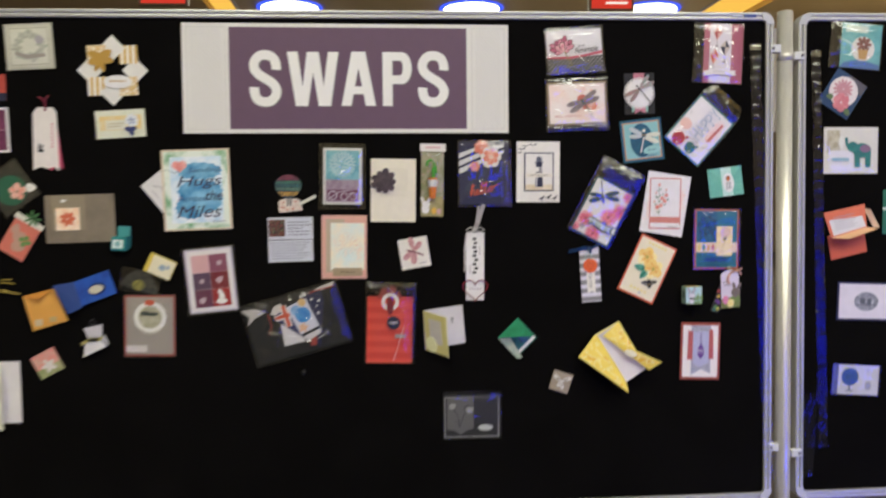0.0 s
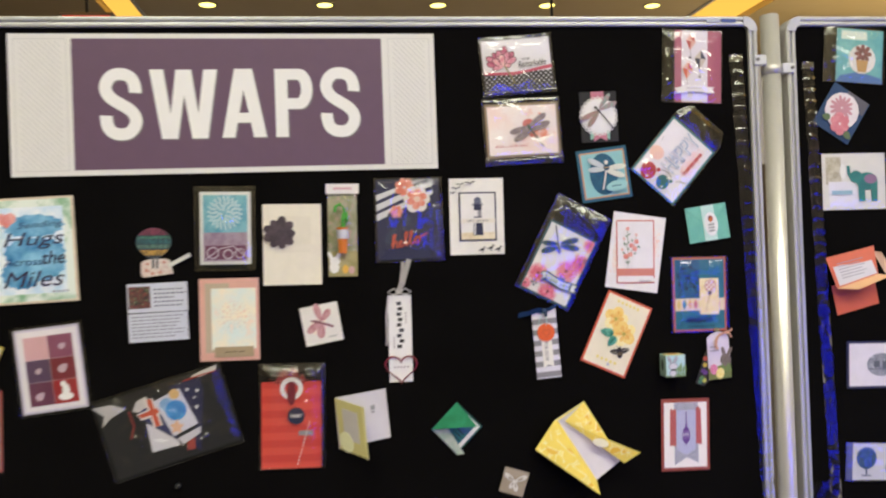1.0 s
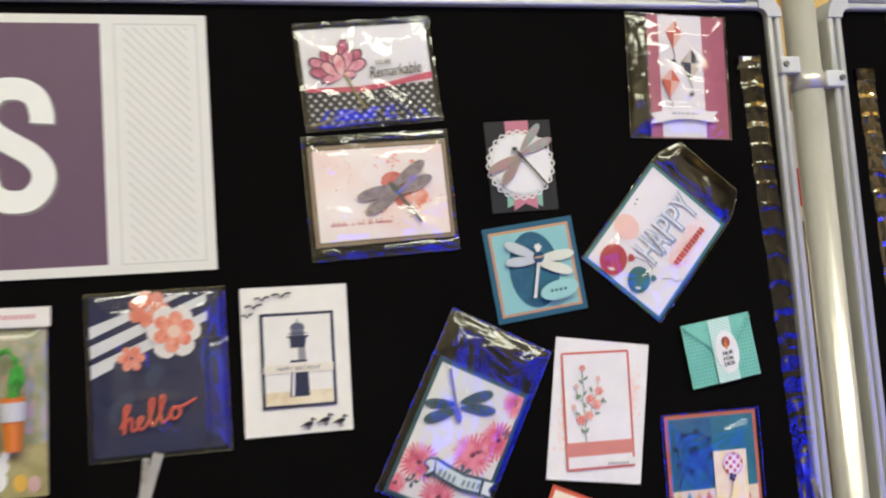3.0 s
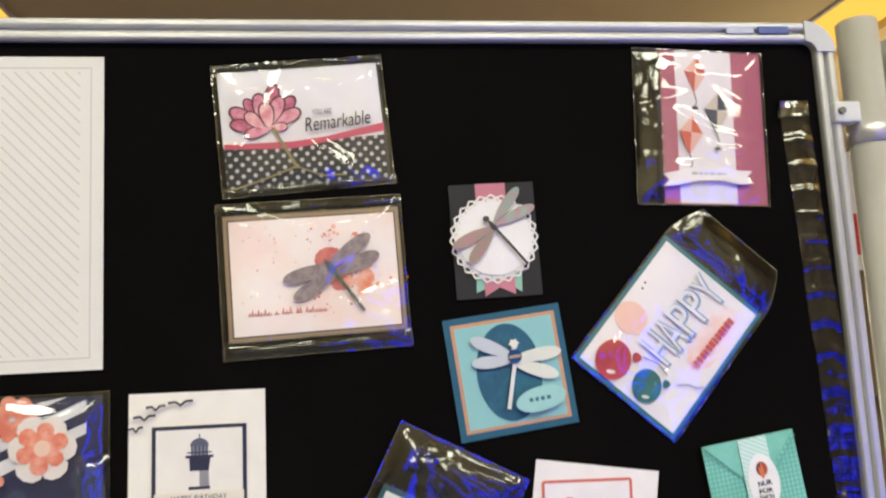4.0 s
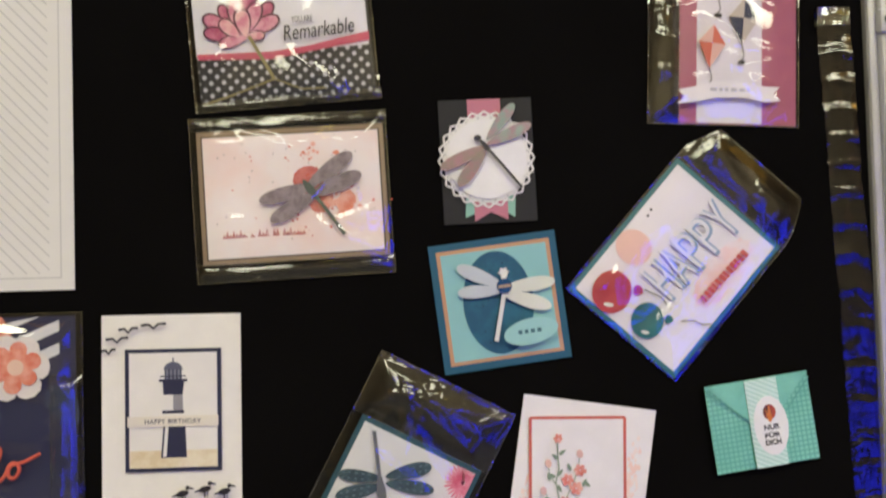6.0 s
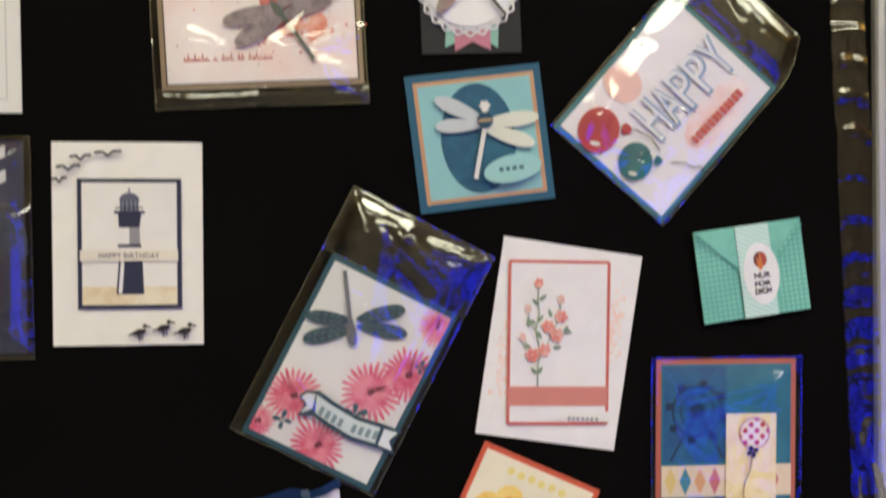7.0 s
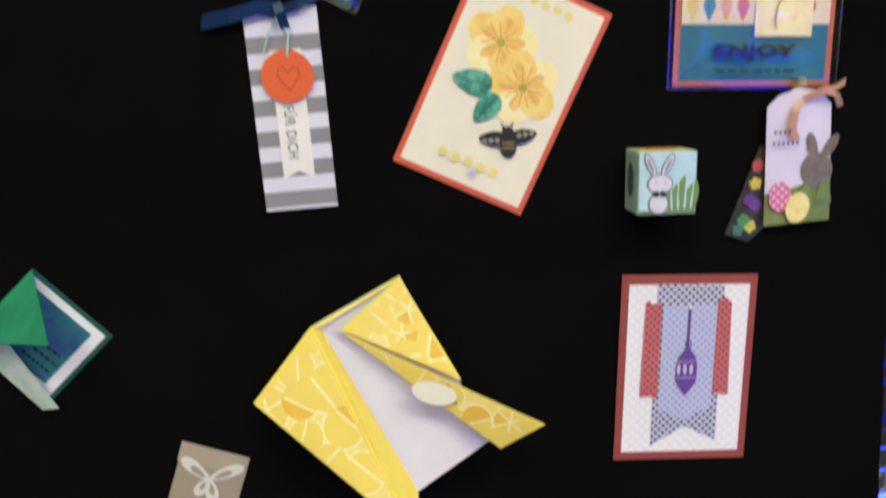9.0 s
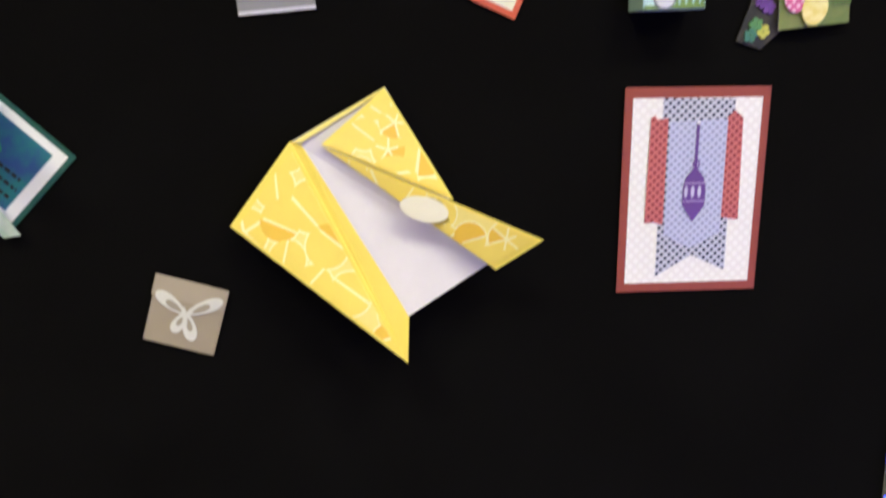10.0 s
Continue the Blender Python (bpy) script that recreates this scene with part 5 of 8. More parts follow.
c.layer("gallery", [c.rc(0.415, 0.338, 0.617, 0.352), c.rc(0.425, 0.32, 0.607, 0.326)], NV, 0.2, step=False)
c.layer("lantern_room", [c.rc(0.455, 0.288, 0.577, 0.338)], paper(120, 122, 140), 0.1, step=False)
c.layer("lantern_bars", [c.rc(0.455 + 0.028 * k, 0.288, 0.463 + 0.028 * k, 0.338) for k in range(5)], NV, 0.2, step=False)
c.layer("dome", [c.poly(*((0.516 + 0.068 * math.cos(a), 0.29 - 0.042 * math.sin(a)) for a in (k * math.pi / 12 for k in range(13)))), c.rc(0.511, 0.226, 0.521, 0.25)], paper(92, 94, 116), 0.2)
c.layer("white_streak", [c.poly((0.46, 0.57), (0.482, 0.57), (0.465, 0.742), (0.44, 0.742))], WHITE, 0.16)
c.rect("greeting_strip", 0.19, 0.555 - 0.025, 0.84, 0.585, paper(232, 222, 206), 0.3, 0.3)
c.text("greeting", "HAPPY BIRTHDAY", 0.515, 0.557, 0.4, 0.035, NV, spacing=1.1)
c.layer("stamped_birds", [s for (u, v, k) in ((0.2, 0.09, 0.07), (0.38, 0.07, 0.09), (0.12, 0.14, 0.08), (0.06, 0.2, 0.05)) for s in c.line([(u - k, v - 0.015), (u - k * 0.4, v - 0.02), (u, v), (u + k * 0.4, v - 0.022), (u + k, v - 0.024)], 0.019)], paper(52, 50, 60), 0.02)
c.layer("stamped_shore_motif", [o for u, v in ((0.58, 0.935), (0.74, 0.915), (0.88, 0.93)) for o in (c.oval(u, v, 0.046, 0.022, 14), c.oval(u + 0.036, v - 0.03, 0.016, 0.015), c.leaf(u + 0.044, v - 0.03, 0.04, -12, 0.16), c.leaf(u - 0.025, v + 0.003, 0.055, 196, 0.14), c.rc(u + 0.016, v, u + 0.022, v + 0.042), c.rc(u - 0.006, v, u + 0.005, v + 0.042))], paper(40, 34, 38), 0.06)

c = Card("bookmark", "white bookmark with stamped letters, a ribbon and a red wire heart", "bookmark", 0.090, 1.316, 42, 156, -0.7, 0.8)
c.rect("bookmark_strip", 0, 0, 1, 1, WHITE, 0.5)
c.layer("stamped_letters", [c.rc(0.36 + 0.1 * (k % 2) * (1 if k > 3 else 0.5), 0.075 + 0.062 * k, 0.56 + 0.1 * (k % 2) * (1 if k > 3 else 0.5), 0.115 + 0.062 * k) for k in range(9)], paper(52, 48, 50), 0.1)
tagged(c.layer("faint_letters", [c.rc(0.72, 0.2 + 0.035 * k, 0.78, 0.222 + 0.035 * k) for k in range(4)] + [c.rc(0.2, 0.48 + 0.035 * k, 0.26, 0.502 + 0.035 * k) for k in range(4)] + [c.rc(0.2 + 0.14 * k, 0.82, 0.28 + 0.14 * k, 0.84) for k in range(5)], paper(176, 160, 166), 0.06), kind="stuff")
heart = []
for k in range(41):
    t = k * math.tau / 40
    heart.append((0.029 * 0.0625 * 16 * math.sin(t) ** 3, -0.052 + 0.0017 * (13 * math.cos(t) - 5 * math.cos(2 * t) - 2 * math.cos(3 * t) - math.cos(4 * t)), 0.003))
part("wire_heart", tube_bm(heart, 0.0011, 6), plastic(150, 30, 44, 0.4), c.root, "red wire heart")
part("wire_heart", tube_bm([(x * 0.93, y - 0.001, z + 0.0012) for x, y, z in heart], 0.0008, 6), plastic(120, 24, 36, 0.4), c.root, "red wire heart")
SATIN = paper(214, 208, 204, 0.35)
part("ribbon", ribbon_bm([(-0.003, 0.082, 0.004), (0.006, 0.1, 0.007), (0.012, 0.12, 0.004), (0.019, 0.142, 0.003)], 0.009, (1, -0.35, 0)), SATIN, c.root, "sheer grey ribbon")
part("ribbon", ribbon_bm([(-0.003, 0.082, 0.003), (0.003, 0.1, 0.004), (0.006, 0.118, 0.002), (0.008, 0.138, 0.002)], 0.006, (1, -0.3, 0)), SATIN, c.root)
for s in (-1, 1):
    part("bow_loop", tube_bm([(0, 0.082, 0.004), (s * 0.01, 0.09, 0.006), (s * 0.021, 0.084, 0.005), (s * 0.012, 0.079, 0.006), (0, 0.082, 0.004)], 0.0012, 6), SATIN, c.root)
part("loose_ribbon", ribbon_bm([(-0.02, 0.074, 0.003), (-0.024, 0.04, 0.002), (-0.024, 0.0, 0.003), (-0.025, -0.012, 0.002)], 0.0035, (1, 0, 0)), SATIN, c.root)

c = Card("flag_packet", "cellophane packet with folded British and Australian style flags inside", "gift packet", -0.318, 1.192, 225, 147, 15, 0.8)
c.rect("smoky_backing", 0.02, 0.03, 0.98, 0.97, wash((6, 6, 5), (13, 12, 9), 24), 0.2)
c.layer("white_ribbon_tail", [c.poly((-0.002, 0.077), (0.14, 0.099), (0.235, 0.199), (0.108, 0.25), (0.026, 0.327), (0.065, 0.208))], paper(196, 188, 186), 0.3, step=False)
c.layer("white_bow", [c.poly((0.757, 0.064), (0.838, 0.04), (0.974, 0.021), (0.953, 0.085), (0.825, 0.101)), c.poly((0.275, 0.251), (0.322, 0.15), (0.396, 0.129), (0.432, 0.235), (0.344, 0.305))], paper(206, 200, 196), 0.8, step=False)
c.layer("navy_flag", [c.poly((0.579, 0.092), (0.824, 0.107), (0.821, 0.272), (0.669, 0.945), (0.594, 0.744), (0.712, 0.621))], paper(28, 30, 74), 0.3)
c.layer("white_stars", [c.oval(0.707, 0.197, 0.0126, n=10, wob=0.3), c.oval(0.776, 0.244, 0.014, n=10, wob=0.3), c.oval(0.741, 0.313, 0.0084, n=10, wob=0.3), c.oval(0.737, 0.428, 0.014, n=10, wob=0.3)], WHITE, 0.1)
c.layer("crossed_flag", [c.poly((0.3, 0.307), (0.354, 0.259), (0.476, 0.262), (0.535, 0.729), (0.355, 0.428))], paper(44, 48, 100), 0.4)
c.layer("white_fold", [c.poly((0.345, 0.427), (0.528, 0.731), (0.539, 0.796), (0.324, 0.78))], paper(212, 206, 212), 0.4, step=False)
c.layer("white_band", [c.poly((0.532, 0.715), (0.724, 0.66), (0.709, 0.735), (0.56, 0.803))], paper(212, 206, 212), 0.5, step=False)
c.layer("red_patch", [c.poly((0.598, 0.763), (0.661, 0.753), (0.636, 0.897), (0.575, 0.882))], paper(170, 60, 50), 0.2, step=False)
c.d += 0.0005
c.layer("white_cross", [c.poly((0.379, 0.159), (0.445, 0.172), (0.459, 0.508), (0.389, 0.506)), c.poly((0.299, 0.299), (0.471, 0.273), (0.462, 0.382), (0.316, 0.381))], paper(226, 214, 208), 0.06)
c.layer("red_cross", [c.poly((0.397, 0.167), (0.431, 0.172), (0.442, 0.504), (0.404, 0.504)), c.poly((0.308, 0.312), (0.466, 0.293), (0.46, 0.357), (0.318, 0.358))], paper(212, 78, 40), 0.06)
c.layer("white_card", [c.poly((0.444, 0.212), (0.654, 0.15), (0.713, 0.617), (0.511, 0.676))], paper(210, 206, 220), 0.5, 0.6)
c.layer("pale_blue_disc", [c.oval(0.529, 0.296, 0.0531)], wash((120, 160, 206), (150, 182, 216), 60), 0.1)
c.layer("blue_disc", [c.oval(0.585, 0.389, 0.0782, wob=0.015)], wash((36, 120, 196), (64, 144, 208), 60), 0.3)
c.layer("gold_disc", [c.oval(0.607, 0.199, 0.0391)], paper(224, 178, 110), 0.2)
c.layer("gold_star", [c.oval(0.553, 0.58, 0.0447, n=10, wob=0.3)], paper(226, 176, 140), 0.2)
for cord in ([(0.25, 0.232), (0.258, 0.409), (0.21, 0.547)], [(0.7, 0.088), (0.83, 0.081), (0.96, 0.086)]):
    c.layer("red_cord", c.line(cord, 0.01), paper(176, 50, 44), 0.3, step=False)
c.d += 0.0003
c.sleeve(0.0, 0.0, 1.0, 1.0, CELLO_THIN, seed=10, crease=3.4, rise=4)

c = plain_card("red_treat_bag", "red striped paper bag with a ribbon knot in cellophane", -0.108, 1.174, 104, 152, -2, striped((226, 74, 56), (214, 56, 46), 26, 0, 0.5), category="treat bag", lift=2, thick=2)
c.layer("ribbon_tuft", [c.poly((0.22, 0.02), (0.3, -0.12), (0.42, -0.15), (0.46, 0.03)), c.poly((0.4, 0.03), (0.5, -0.18), (0.62, -0.13), (0.6, 0.04)), c.poly((0.56, 0.03), (0.68, -0.1), (0.74, -0.02), (0.7, 0.04))], paper(150, 30, 32, 0.35), 1.0, 0.4, "crumpled red ribbon")
c.layer("white_ring", c.ring(0.5, 0.075, 0.155, 0.075, 24), WHITE, 0.8, 0.4)
c.layer("ribbon_tail", [c.oval(0.5, 0.13, 0.075, 0.2)], paper(128, 20, 30, 0.4), 1.4)
c.layer("navy_badge", [c.oval(0.58, 0.39, 0.145, wob=0.02)], paper(24, 28, 66), 0.6)
c.text("lettering_sweet", "SWEET", 0.58, 0.39, 0.2, 0.055, WHITE, bold=0.01)
c.rect("grey_tab", 0.62, 0.56, 0.86, 0.615, GREY, 0.4)
c.layer("dotted_stitch", [c.rc(0.8 - 0.016 * k - 0.008, 0.45 + 0.04 * k, 0.8 - 0.016 * k + 0.01, 0.47 + 0.04 * k) for k in range(13)], WHITE, 0.2)
c.sleeve(-0.04, -0.215, 1.07, 1.01, seed=11, crease=1.8, rise=3)
for args in ((-0.04, -0.215, 1.07, 0.02), (0.94, 0.02, 1.07, 1.01),):
    c.sleeve(*args, CELLO_CRUMPLED, 2.6, "creased film flap", 2.0, "folded_flap", 38)

c = Card("open_yellow_card", "small pale yellow card standing half open on the felt", "card", 0.018, 1.178, 92, 92, 3, 0.6)
part("back_leaf", sheet3([((-0.047, 0.041, 0.001), (0.044, 0.048, 0.003), (0.046, -0.04, 0.003), (-0.047, -0.05, 0.001))], 0.0005), paper(212, 206, 214), c.root)
front = part("front_leaf", sheet3([((-0.047, 0.041, 0.0016), (0.002, 0.027, 0.05), (0.0, -0.062, 0.05), (-0.045, -0.05, 0.0016))], 0.0006), paper(216, 206, 128), c.root, "pale yellow front leaf")
axis_u, axis_v, org = Vector((0.049, -0.014, 0.0484)), Vector((0.002, -0.091, 0.0)), Vector((-0.047, 0.041, 0.0016))
lift_n = axis_u.cross(axis_v).normalized()
lift_n = lift_n if lift_n.z > 0 else -lift_n


def on_leaf(u, v, k):
    return org + u * axis_u + v * axis_v + lift_n * k


part("inset_panel", sheet3([[on_leaf(u, v, 0.0022) for u, v in ((0.24, 0.15), (0.76, 0.15), (0.76, 0.75), (0.24, 0.75))]], 0.0003), paper(206, 200, 196), c.root)
part("cream_bloom", sheet3([[on_leaf(0.3 + 0.24 * math.cos(k * math.tau / 14), 0.8 + 0.2 * math.sin(k * math.tau / 14), 0.0034) for k in range(14)]], 0.0006), paper(240, 240, 190), c.root)
part("leaf_edge", sheet3([[on_leaf(u, v, 0.0022) for u, v in ((0.93, 0.0), (1.0, 0.0), (1.0, 1.0), (0.93, 1.0))]], 0.0004), paper(230, 222, 150), c.root)
c.d = 0.0042
c.layer("small_stamp", [c.rc(0.66, 0.27, 0.74, 0.36), c.rc(0.67, 0.38, 0.73, 0.42)], GREY, 0.08)

c = Card("green_fold_card", "green twist-fold card showing a watercolour inside", "card", 0.187, 1.149, 66, 66, -46, 0.6)
c.rect("back_leaf", 0, 0, 1, 1, paper(20, 84, 72), 0.5)
c.rect("white_mat", 0.05, 0.05, 0.95, 0.95, WHITE, 0.2)
c.rect("watercolour", 0.13, 0.13, 0.84, 0.84, wash((40, 78, 140), (26, 120, 120), 40, 0.4, 0.6), 0.1)
c.bars("handwriting", 0.45, 0.5, 0.8, 3, 0.1, 0.035, INK, 5)
part("front_fold", sheet3([((-0.033, 0.033, 0.003), (0.011, 0.028, 0.056), (-0.033, -0.033, 0.006))], 0.0006), wash((24, 134, 92), (34, 152, 108), 30), c.root, "bright green folded corner")
part("lower_fold", sheet3([((-0.033, -0.033, 0.003), (-0.014, -0.012, 0.01), (0.040, -0.025, 0.01), (0.033, -0.035, 0.006))], 0.0006), wash((170, 196, 176), (200, 210, 196), 60), c.root, "pale green lower flap")

c = plain_card("dark_floral_card", "black card with a grey stamped lily panel in a sleeve", 0.079, 0.968, 131, 101, -0.4, paper(22, 21, 23))
c.layer("grey_frame", c.frame_lines(0.015, 0.05, 0.985, 0.98, 0.018), paper(150, 148, 150), 0.2)
c.layer("grey_panel", [c.poly((0.06, 0.08), (0.53, 0.06), (0.53, 0.78), (0.42, 0.82), (0.3, 0.92), (0.18, 0.82), (0.06, 0.8))], paper(100, 97, 97), 0.3)
c.rect("slate_panel", 0.53, 0.06, 0.95, 0.68, paper(34, 33, 42), 0.2, step=False)
c.layer("lily_lines", c.line([(0.28, 0.75), (0.26, 0.5), (0.16, 0.3), (0.1, 0.18)], 0.012) + c.line([(0.28, 0.75), (0.36, 0.45), (0.48, 0.35)], 0.012) + c.line([(0.28, 0.7), (0.24, 0.6), (0.2, 0.62)], 0.01) + c.ring(0.43, 0.33, 0.07, 0.012, 14), paper(40, 46, 44), 0.1)
c.layer("pale_petals", [c.leaf(0.1, 0.3, 0.13, 30, 0.4), c.leaf(0.4, 0.38, 0.14, 20, 0.4)], paper(160, 158, 154), 0.1)
c.layer("greeting_oval", [c.oval(0.74, 0.76, 0.13, 0.055)], paper(196, 196, 196), 0.4, 0.3)
c.sleeve(-0.01, -0.07, 1.02, 1.02, seed=12)
pin = Card("map_pin", "small dark map pin stuck in the felt", "pin", -0.305, 1.082, 14, 14, 0, 0.3, "")
bm = bmesh.new()
bmesh.ops.create_uvsphere(bm, u_segments=14, v_segments=8, radius=0.005)
bmesh.ops.translate(bm, vec=(0, 0, 0.006), verts=bm.verts)
part("pin_head", bm, plastic(40, 42, 46, 0.3), pin.root)
bm = bmesh.new()
bmesh.ops.create_cone(bm, cap_ends=True, segments=8, radius1=0.0009, radius2=0.0009, depth=0.008)
part("pin_shaft", bm, plastic(120, 120, 124, 0.3, 0.9), pin.root)

c = plain_card("butterfly_mini_card", "tiny kraft envelope with a white lace butterfly", 0.288, 1.043, 46, 45, -18.6, paper(166, 148, 122), lift=2, thick=1.0)
c.rect("flap", -0.02, -0.02, 1.0, 0.3, paper(176, 158, 132), 0.3, 0.3)
VEL = paper(222, 218, 208, 0.4)
for tip, fat in (((0.04, 0.24), 0.2), ((0.95, 0.14), 0.18)):
    c.layer("butterfly_wing", [c.blade(0.5, 0.47, *tip, fat)], VEL, 0.2, 0.5 if fat == 0.2 else -0.2, "white lace wing")
for tip, fat in (((0.38, 0.78), 0.26), ((0.67, 0.84), 0.24)):
    c.layer("butterfly_wing", [c.blade(0.5, 0.44, *tip, fat)], VEL, 0.2, 0.1)
c.layer("wing_lace", [c.blade(0.44, 0.44, 0.2, 0.33, 0.2), c.blade(0.58, 0.42, 0.8, 0.25, 0.18), c.blade(0.47, 0.52, 0.42, 0.66, 0.24), c.blade(0.54, 0.52, 0.62, 0.7, 0.22)], paper(168, 154, 132), 0.05)
c.layer("butterfly_body", [c.blade(0.46, 0.36, 0.54, 0.66, 0.1)], VEL, 0.3)

# ---- cards east of the sign ----
c = plain_card("lotus_card", "white lotus card with a black polka-dot band in a shiny sleeve", 0.325, 1.807, 130, 99, 4.1, paper(40, 38, 42), lift=1)
c.rect("white_panel", 0.0, 0.015, 0.985, 0.63, paper(234, 228, 234), 0.3)
c.rect("dotted_band", 0.005, 0.63, 0.99, 1.0, dotted((34, 32, 38), (206, 202, 210), 6.6, 0.24, 45), 0.3, step=False)
c.d += 0.0001
c.layer("pink_ribbon", [c.poly((0.005, 0.606), (0.42, 0.625), (0.63, 0.604), (0.82, 0.561), (0.99, 0.527), (0.99, 0.597), (0.82, 0.62), (0.63, 0.65), (0.415, 0.684), (0.01, 0.647))], paper(220, 78, 108), 0.3, 0.2)
DEEP, ROSEP, PALEROSE, EDGE = wash((190, 66, 112), (220, 120, 150), 90), wash((208, 92, 132), (232, 160, 178), 90), wash((226, 130, 156), (240, 190, 190), 90), paper(92, 34, 62)
for (u, v, u1, v1, fat), m in zip(((0.27, 0.46, 0.345, 0.13, 0.2), (0.3, 0.46, 0.46, 0.25, 0.22), (0.24, 0.46, 0.155, 0.24, 0.22), (0.29, 0.48, 0.49, 0.37, 0.24), (0.24, 0.48, 0.055, 0.32, 0.24), (0.24, 0.5, 0.05, 0.44, 0.24),
                                   (0.26, 0.48, 0.235, 0.2, 0.25), (0.29, 0.48, 0.38, 0.24, 0.26), (0.3, 0.5, 0.13, 0.55, 0.24), (0.29, 0.5, 0.4, 0.5, 0.3), (0.25, 0.5, 0.15, 0.36, 0.32), (0.29, 0.5, 0.27, 0.28, 0.32)),
                                  (DEEP, DEEP, DEEP, ROSEP, ROSEP, DEEP, ROSEP, ROSEP, ROSEP, PALEROSE, PALEROSE, PALEROSE)):
    c.layer("petal_edge", [c.blade(u, v, u1, v1, fat)], EDGE, 0.04)
    c.layer("lotus_petal", [c.blade(u, v, u + 0.94 * (u1 - u), v + 0.94 * (v1 - v), fat * 0.84)], m, 0.04)
c.layer("stem", c.line([(0.307, 0.5), (0.361, 0.649), (0.428, 0.838)], 0.02) + c.line([(0.02, 0.99), (0.2, 0.93), (0.428, 0.838)], 0.012) + c.line([(0.428, 0.838), (0.58, 0.93), (0.72, 0.936)], 0.01), paper(150, 136, 84), 0.3)
c.text("greeting_small", "YOU ARE", 0.615, 0.40, 0.12, 0.034, INK)
c.text("greeting", "Remarkable", 0.705, 0.488, 0.41, 0.088, INK, 3, shear=0.25)
c.sleeve(-0.033, -0.048, 1.022, 1.05, CELLO_CRUMPLED, seed=13, crease=2.0, rise=2.2)
for args in ((-0.033, -0.048, 1.022, 0.02), (-0.025, 0.97, 1.03, 1.05),):
    c.sleeve(*args, CELLO_CRUMPLED, 2.6, "creased film flap", 1.4, "folded_flap", 31)

c = plain_card("red_splash_card", "white card with a grey dragonfly over red ink splashes", 0.330, 1.687, 138, 99, 2.1, paper(160, 132, 104), lift=1)
c.rect("dark_edge", 0.022, 0.035, 0.978, 0.965, paper(60, 46, 40), 0.1)
c.rect("white_panel", 0.03, 0.045, 0.97, 0.955, wash((238, 226, 226), (240, 208, 202), 18, 0.45, 0.7), 0.3)
rnd = random.Random(5)
sp = []
for k in range(130):
    a, r = rnd.uniform(0, math.tau), abs(rnd.gauss(0, 0.16))
    sp.append(c.oval(0.62 + r * math.cos(a) * 1.1, 0.5 + r * math.sin(a) * 1.2, rnd.uniform(0.002, 0.008), n=7))
c.layer("red_splashes", sp, paper(226, 92, 76), 0.05, step=False)
c.layer("red_blot", [c.oval(0.585, 0.4, 0.085, 0.075, wob=0.02), c.oval(0.64, 0.54, 0.07, 0.08, wob=0.05)], wash((196, 60, 66), (222, 120, 112), 60), 0.07)
c.layer("grey_specks", [c.oval(rnd.uniform(0.06, 0.95), rnd.uniform(0.07, 0.93), 0.004, n=6) for k in range(34)], paper(150, 140, 146), 0.05)
rnd = random.Random(17)
u, strokes = 0.115, []
while u < 0.56:
    step = rnd.uniform(0.012, 0.022)
    tall = rnd.choice((0.02, 0.024, 0.05))
    strokes += c.line([(u, 0.805), (u + step * 0.4, 0.80 - tall), (u + step * 0.6, 0.803), (u + step, 0.797)], 0.006)
    u += step + (0.02 if rnd.random() < 0.16 else 0.0)
c.layer("red_handwriting", strokes, paper(206, 84, 86), 0.05)
c.layer("orange_blot", [c.oval(0.76 + rnd.gauss(0, 0.035), 0.57 + rnd.gauss(0, 0.06), rnd.uniform(0.008, 0.024), n=9, wob=0.08) for k in range(26)] + [c.oval(0.6 + rnd.gauss(0, 0.06), 0.2 + rnd.gauss(0, 0.04), rnd.uniform(0.004, 0.016), n=9) for k in range(12)], wash((236, 130, 104), (240, 176, 160), 90), 0.03)
VELLUM = wash((158, 140, 146), (128, 112, 120), 160)
c.layer("dragonfly_cutout", [c.blade(0.57, 0.46, 0.825, 0.215, 0.15), c.blade(0.59, 0.52, 0.87, 0.375, 0.16), c.blade(0.63, 0.44, 0.315, 0.545, 0.135), c.blade(0.64, 0.49, 0.37, 0.7, 0.15)], VELLUM, 0.2, 1.4, "grey vellum wings")
c.layer("dragonfly_body", [c.blade(0.555, 0.4, 0.615, 0.52, 0.22)] + c.line([(0.59, 0.47), (0.67, 0.63), (0.762, 0.827)], 0.02), paper(84, 96, 90), 0.3)
c.sleeve(-0.036, -0.1, 1.02, 1.135, CELLO_CRUMPLED, seed=14, crease=2.1, rise=2.2)
for args in ((-0.036, -0.1, 1.02, 0.0), (-0.03, 0.99, 1.025, 1.135),):
    c.sleeve(*args, CELLO_CRUMPLED, 2.6, "creased film flap", 2.0, "folded_flap", 32)

c = plain_card("rosette_card", "black card with a white lace rosette and pink ribbon tails", 0.476, 1.709, 71, 94, 1.5, paper(30, 28, 30, 0.7), lift=0.7)
c.rect("pink_ribbon", 0.31, 0.0, 0.665, 0.3, paper(206, 118, 140), 0.3)
for tail in (((0.25, 0.76), (0.34, 0.74), (0.34, 0.92), (0.23, 0.952)), ((0.67, 0.74), (0.78, 0.74), (0.76, 0.963), (0.67, 0.92))):
    c.layer("mint_tail", [c.poly(*tail)], paper(140, 196, 176), 0.3, step=False)
c.d += 0.0004
c.layer("pink_tail", [c.poly((0.33, 0.74), (0.69, 0.74), (0.685, 0.982), (0.505, 0.915), (0.328, 0.986))], paper(210, 122, 144), 0.3)
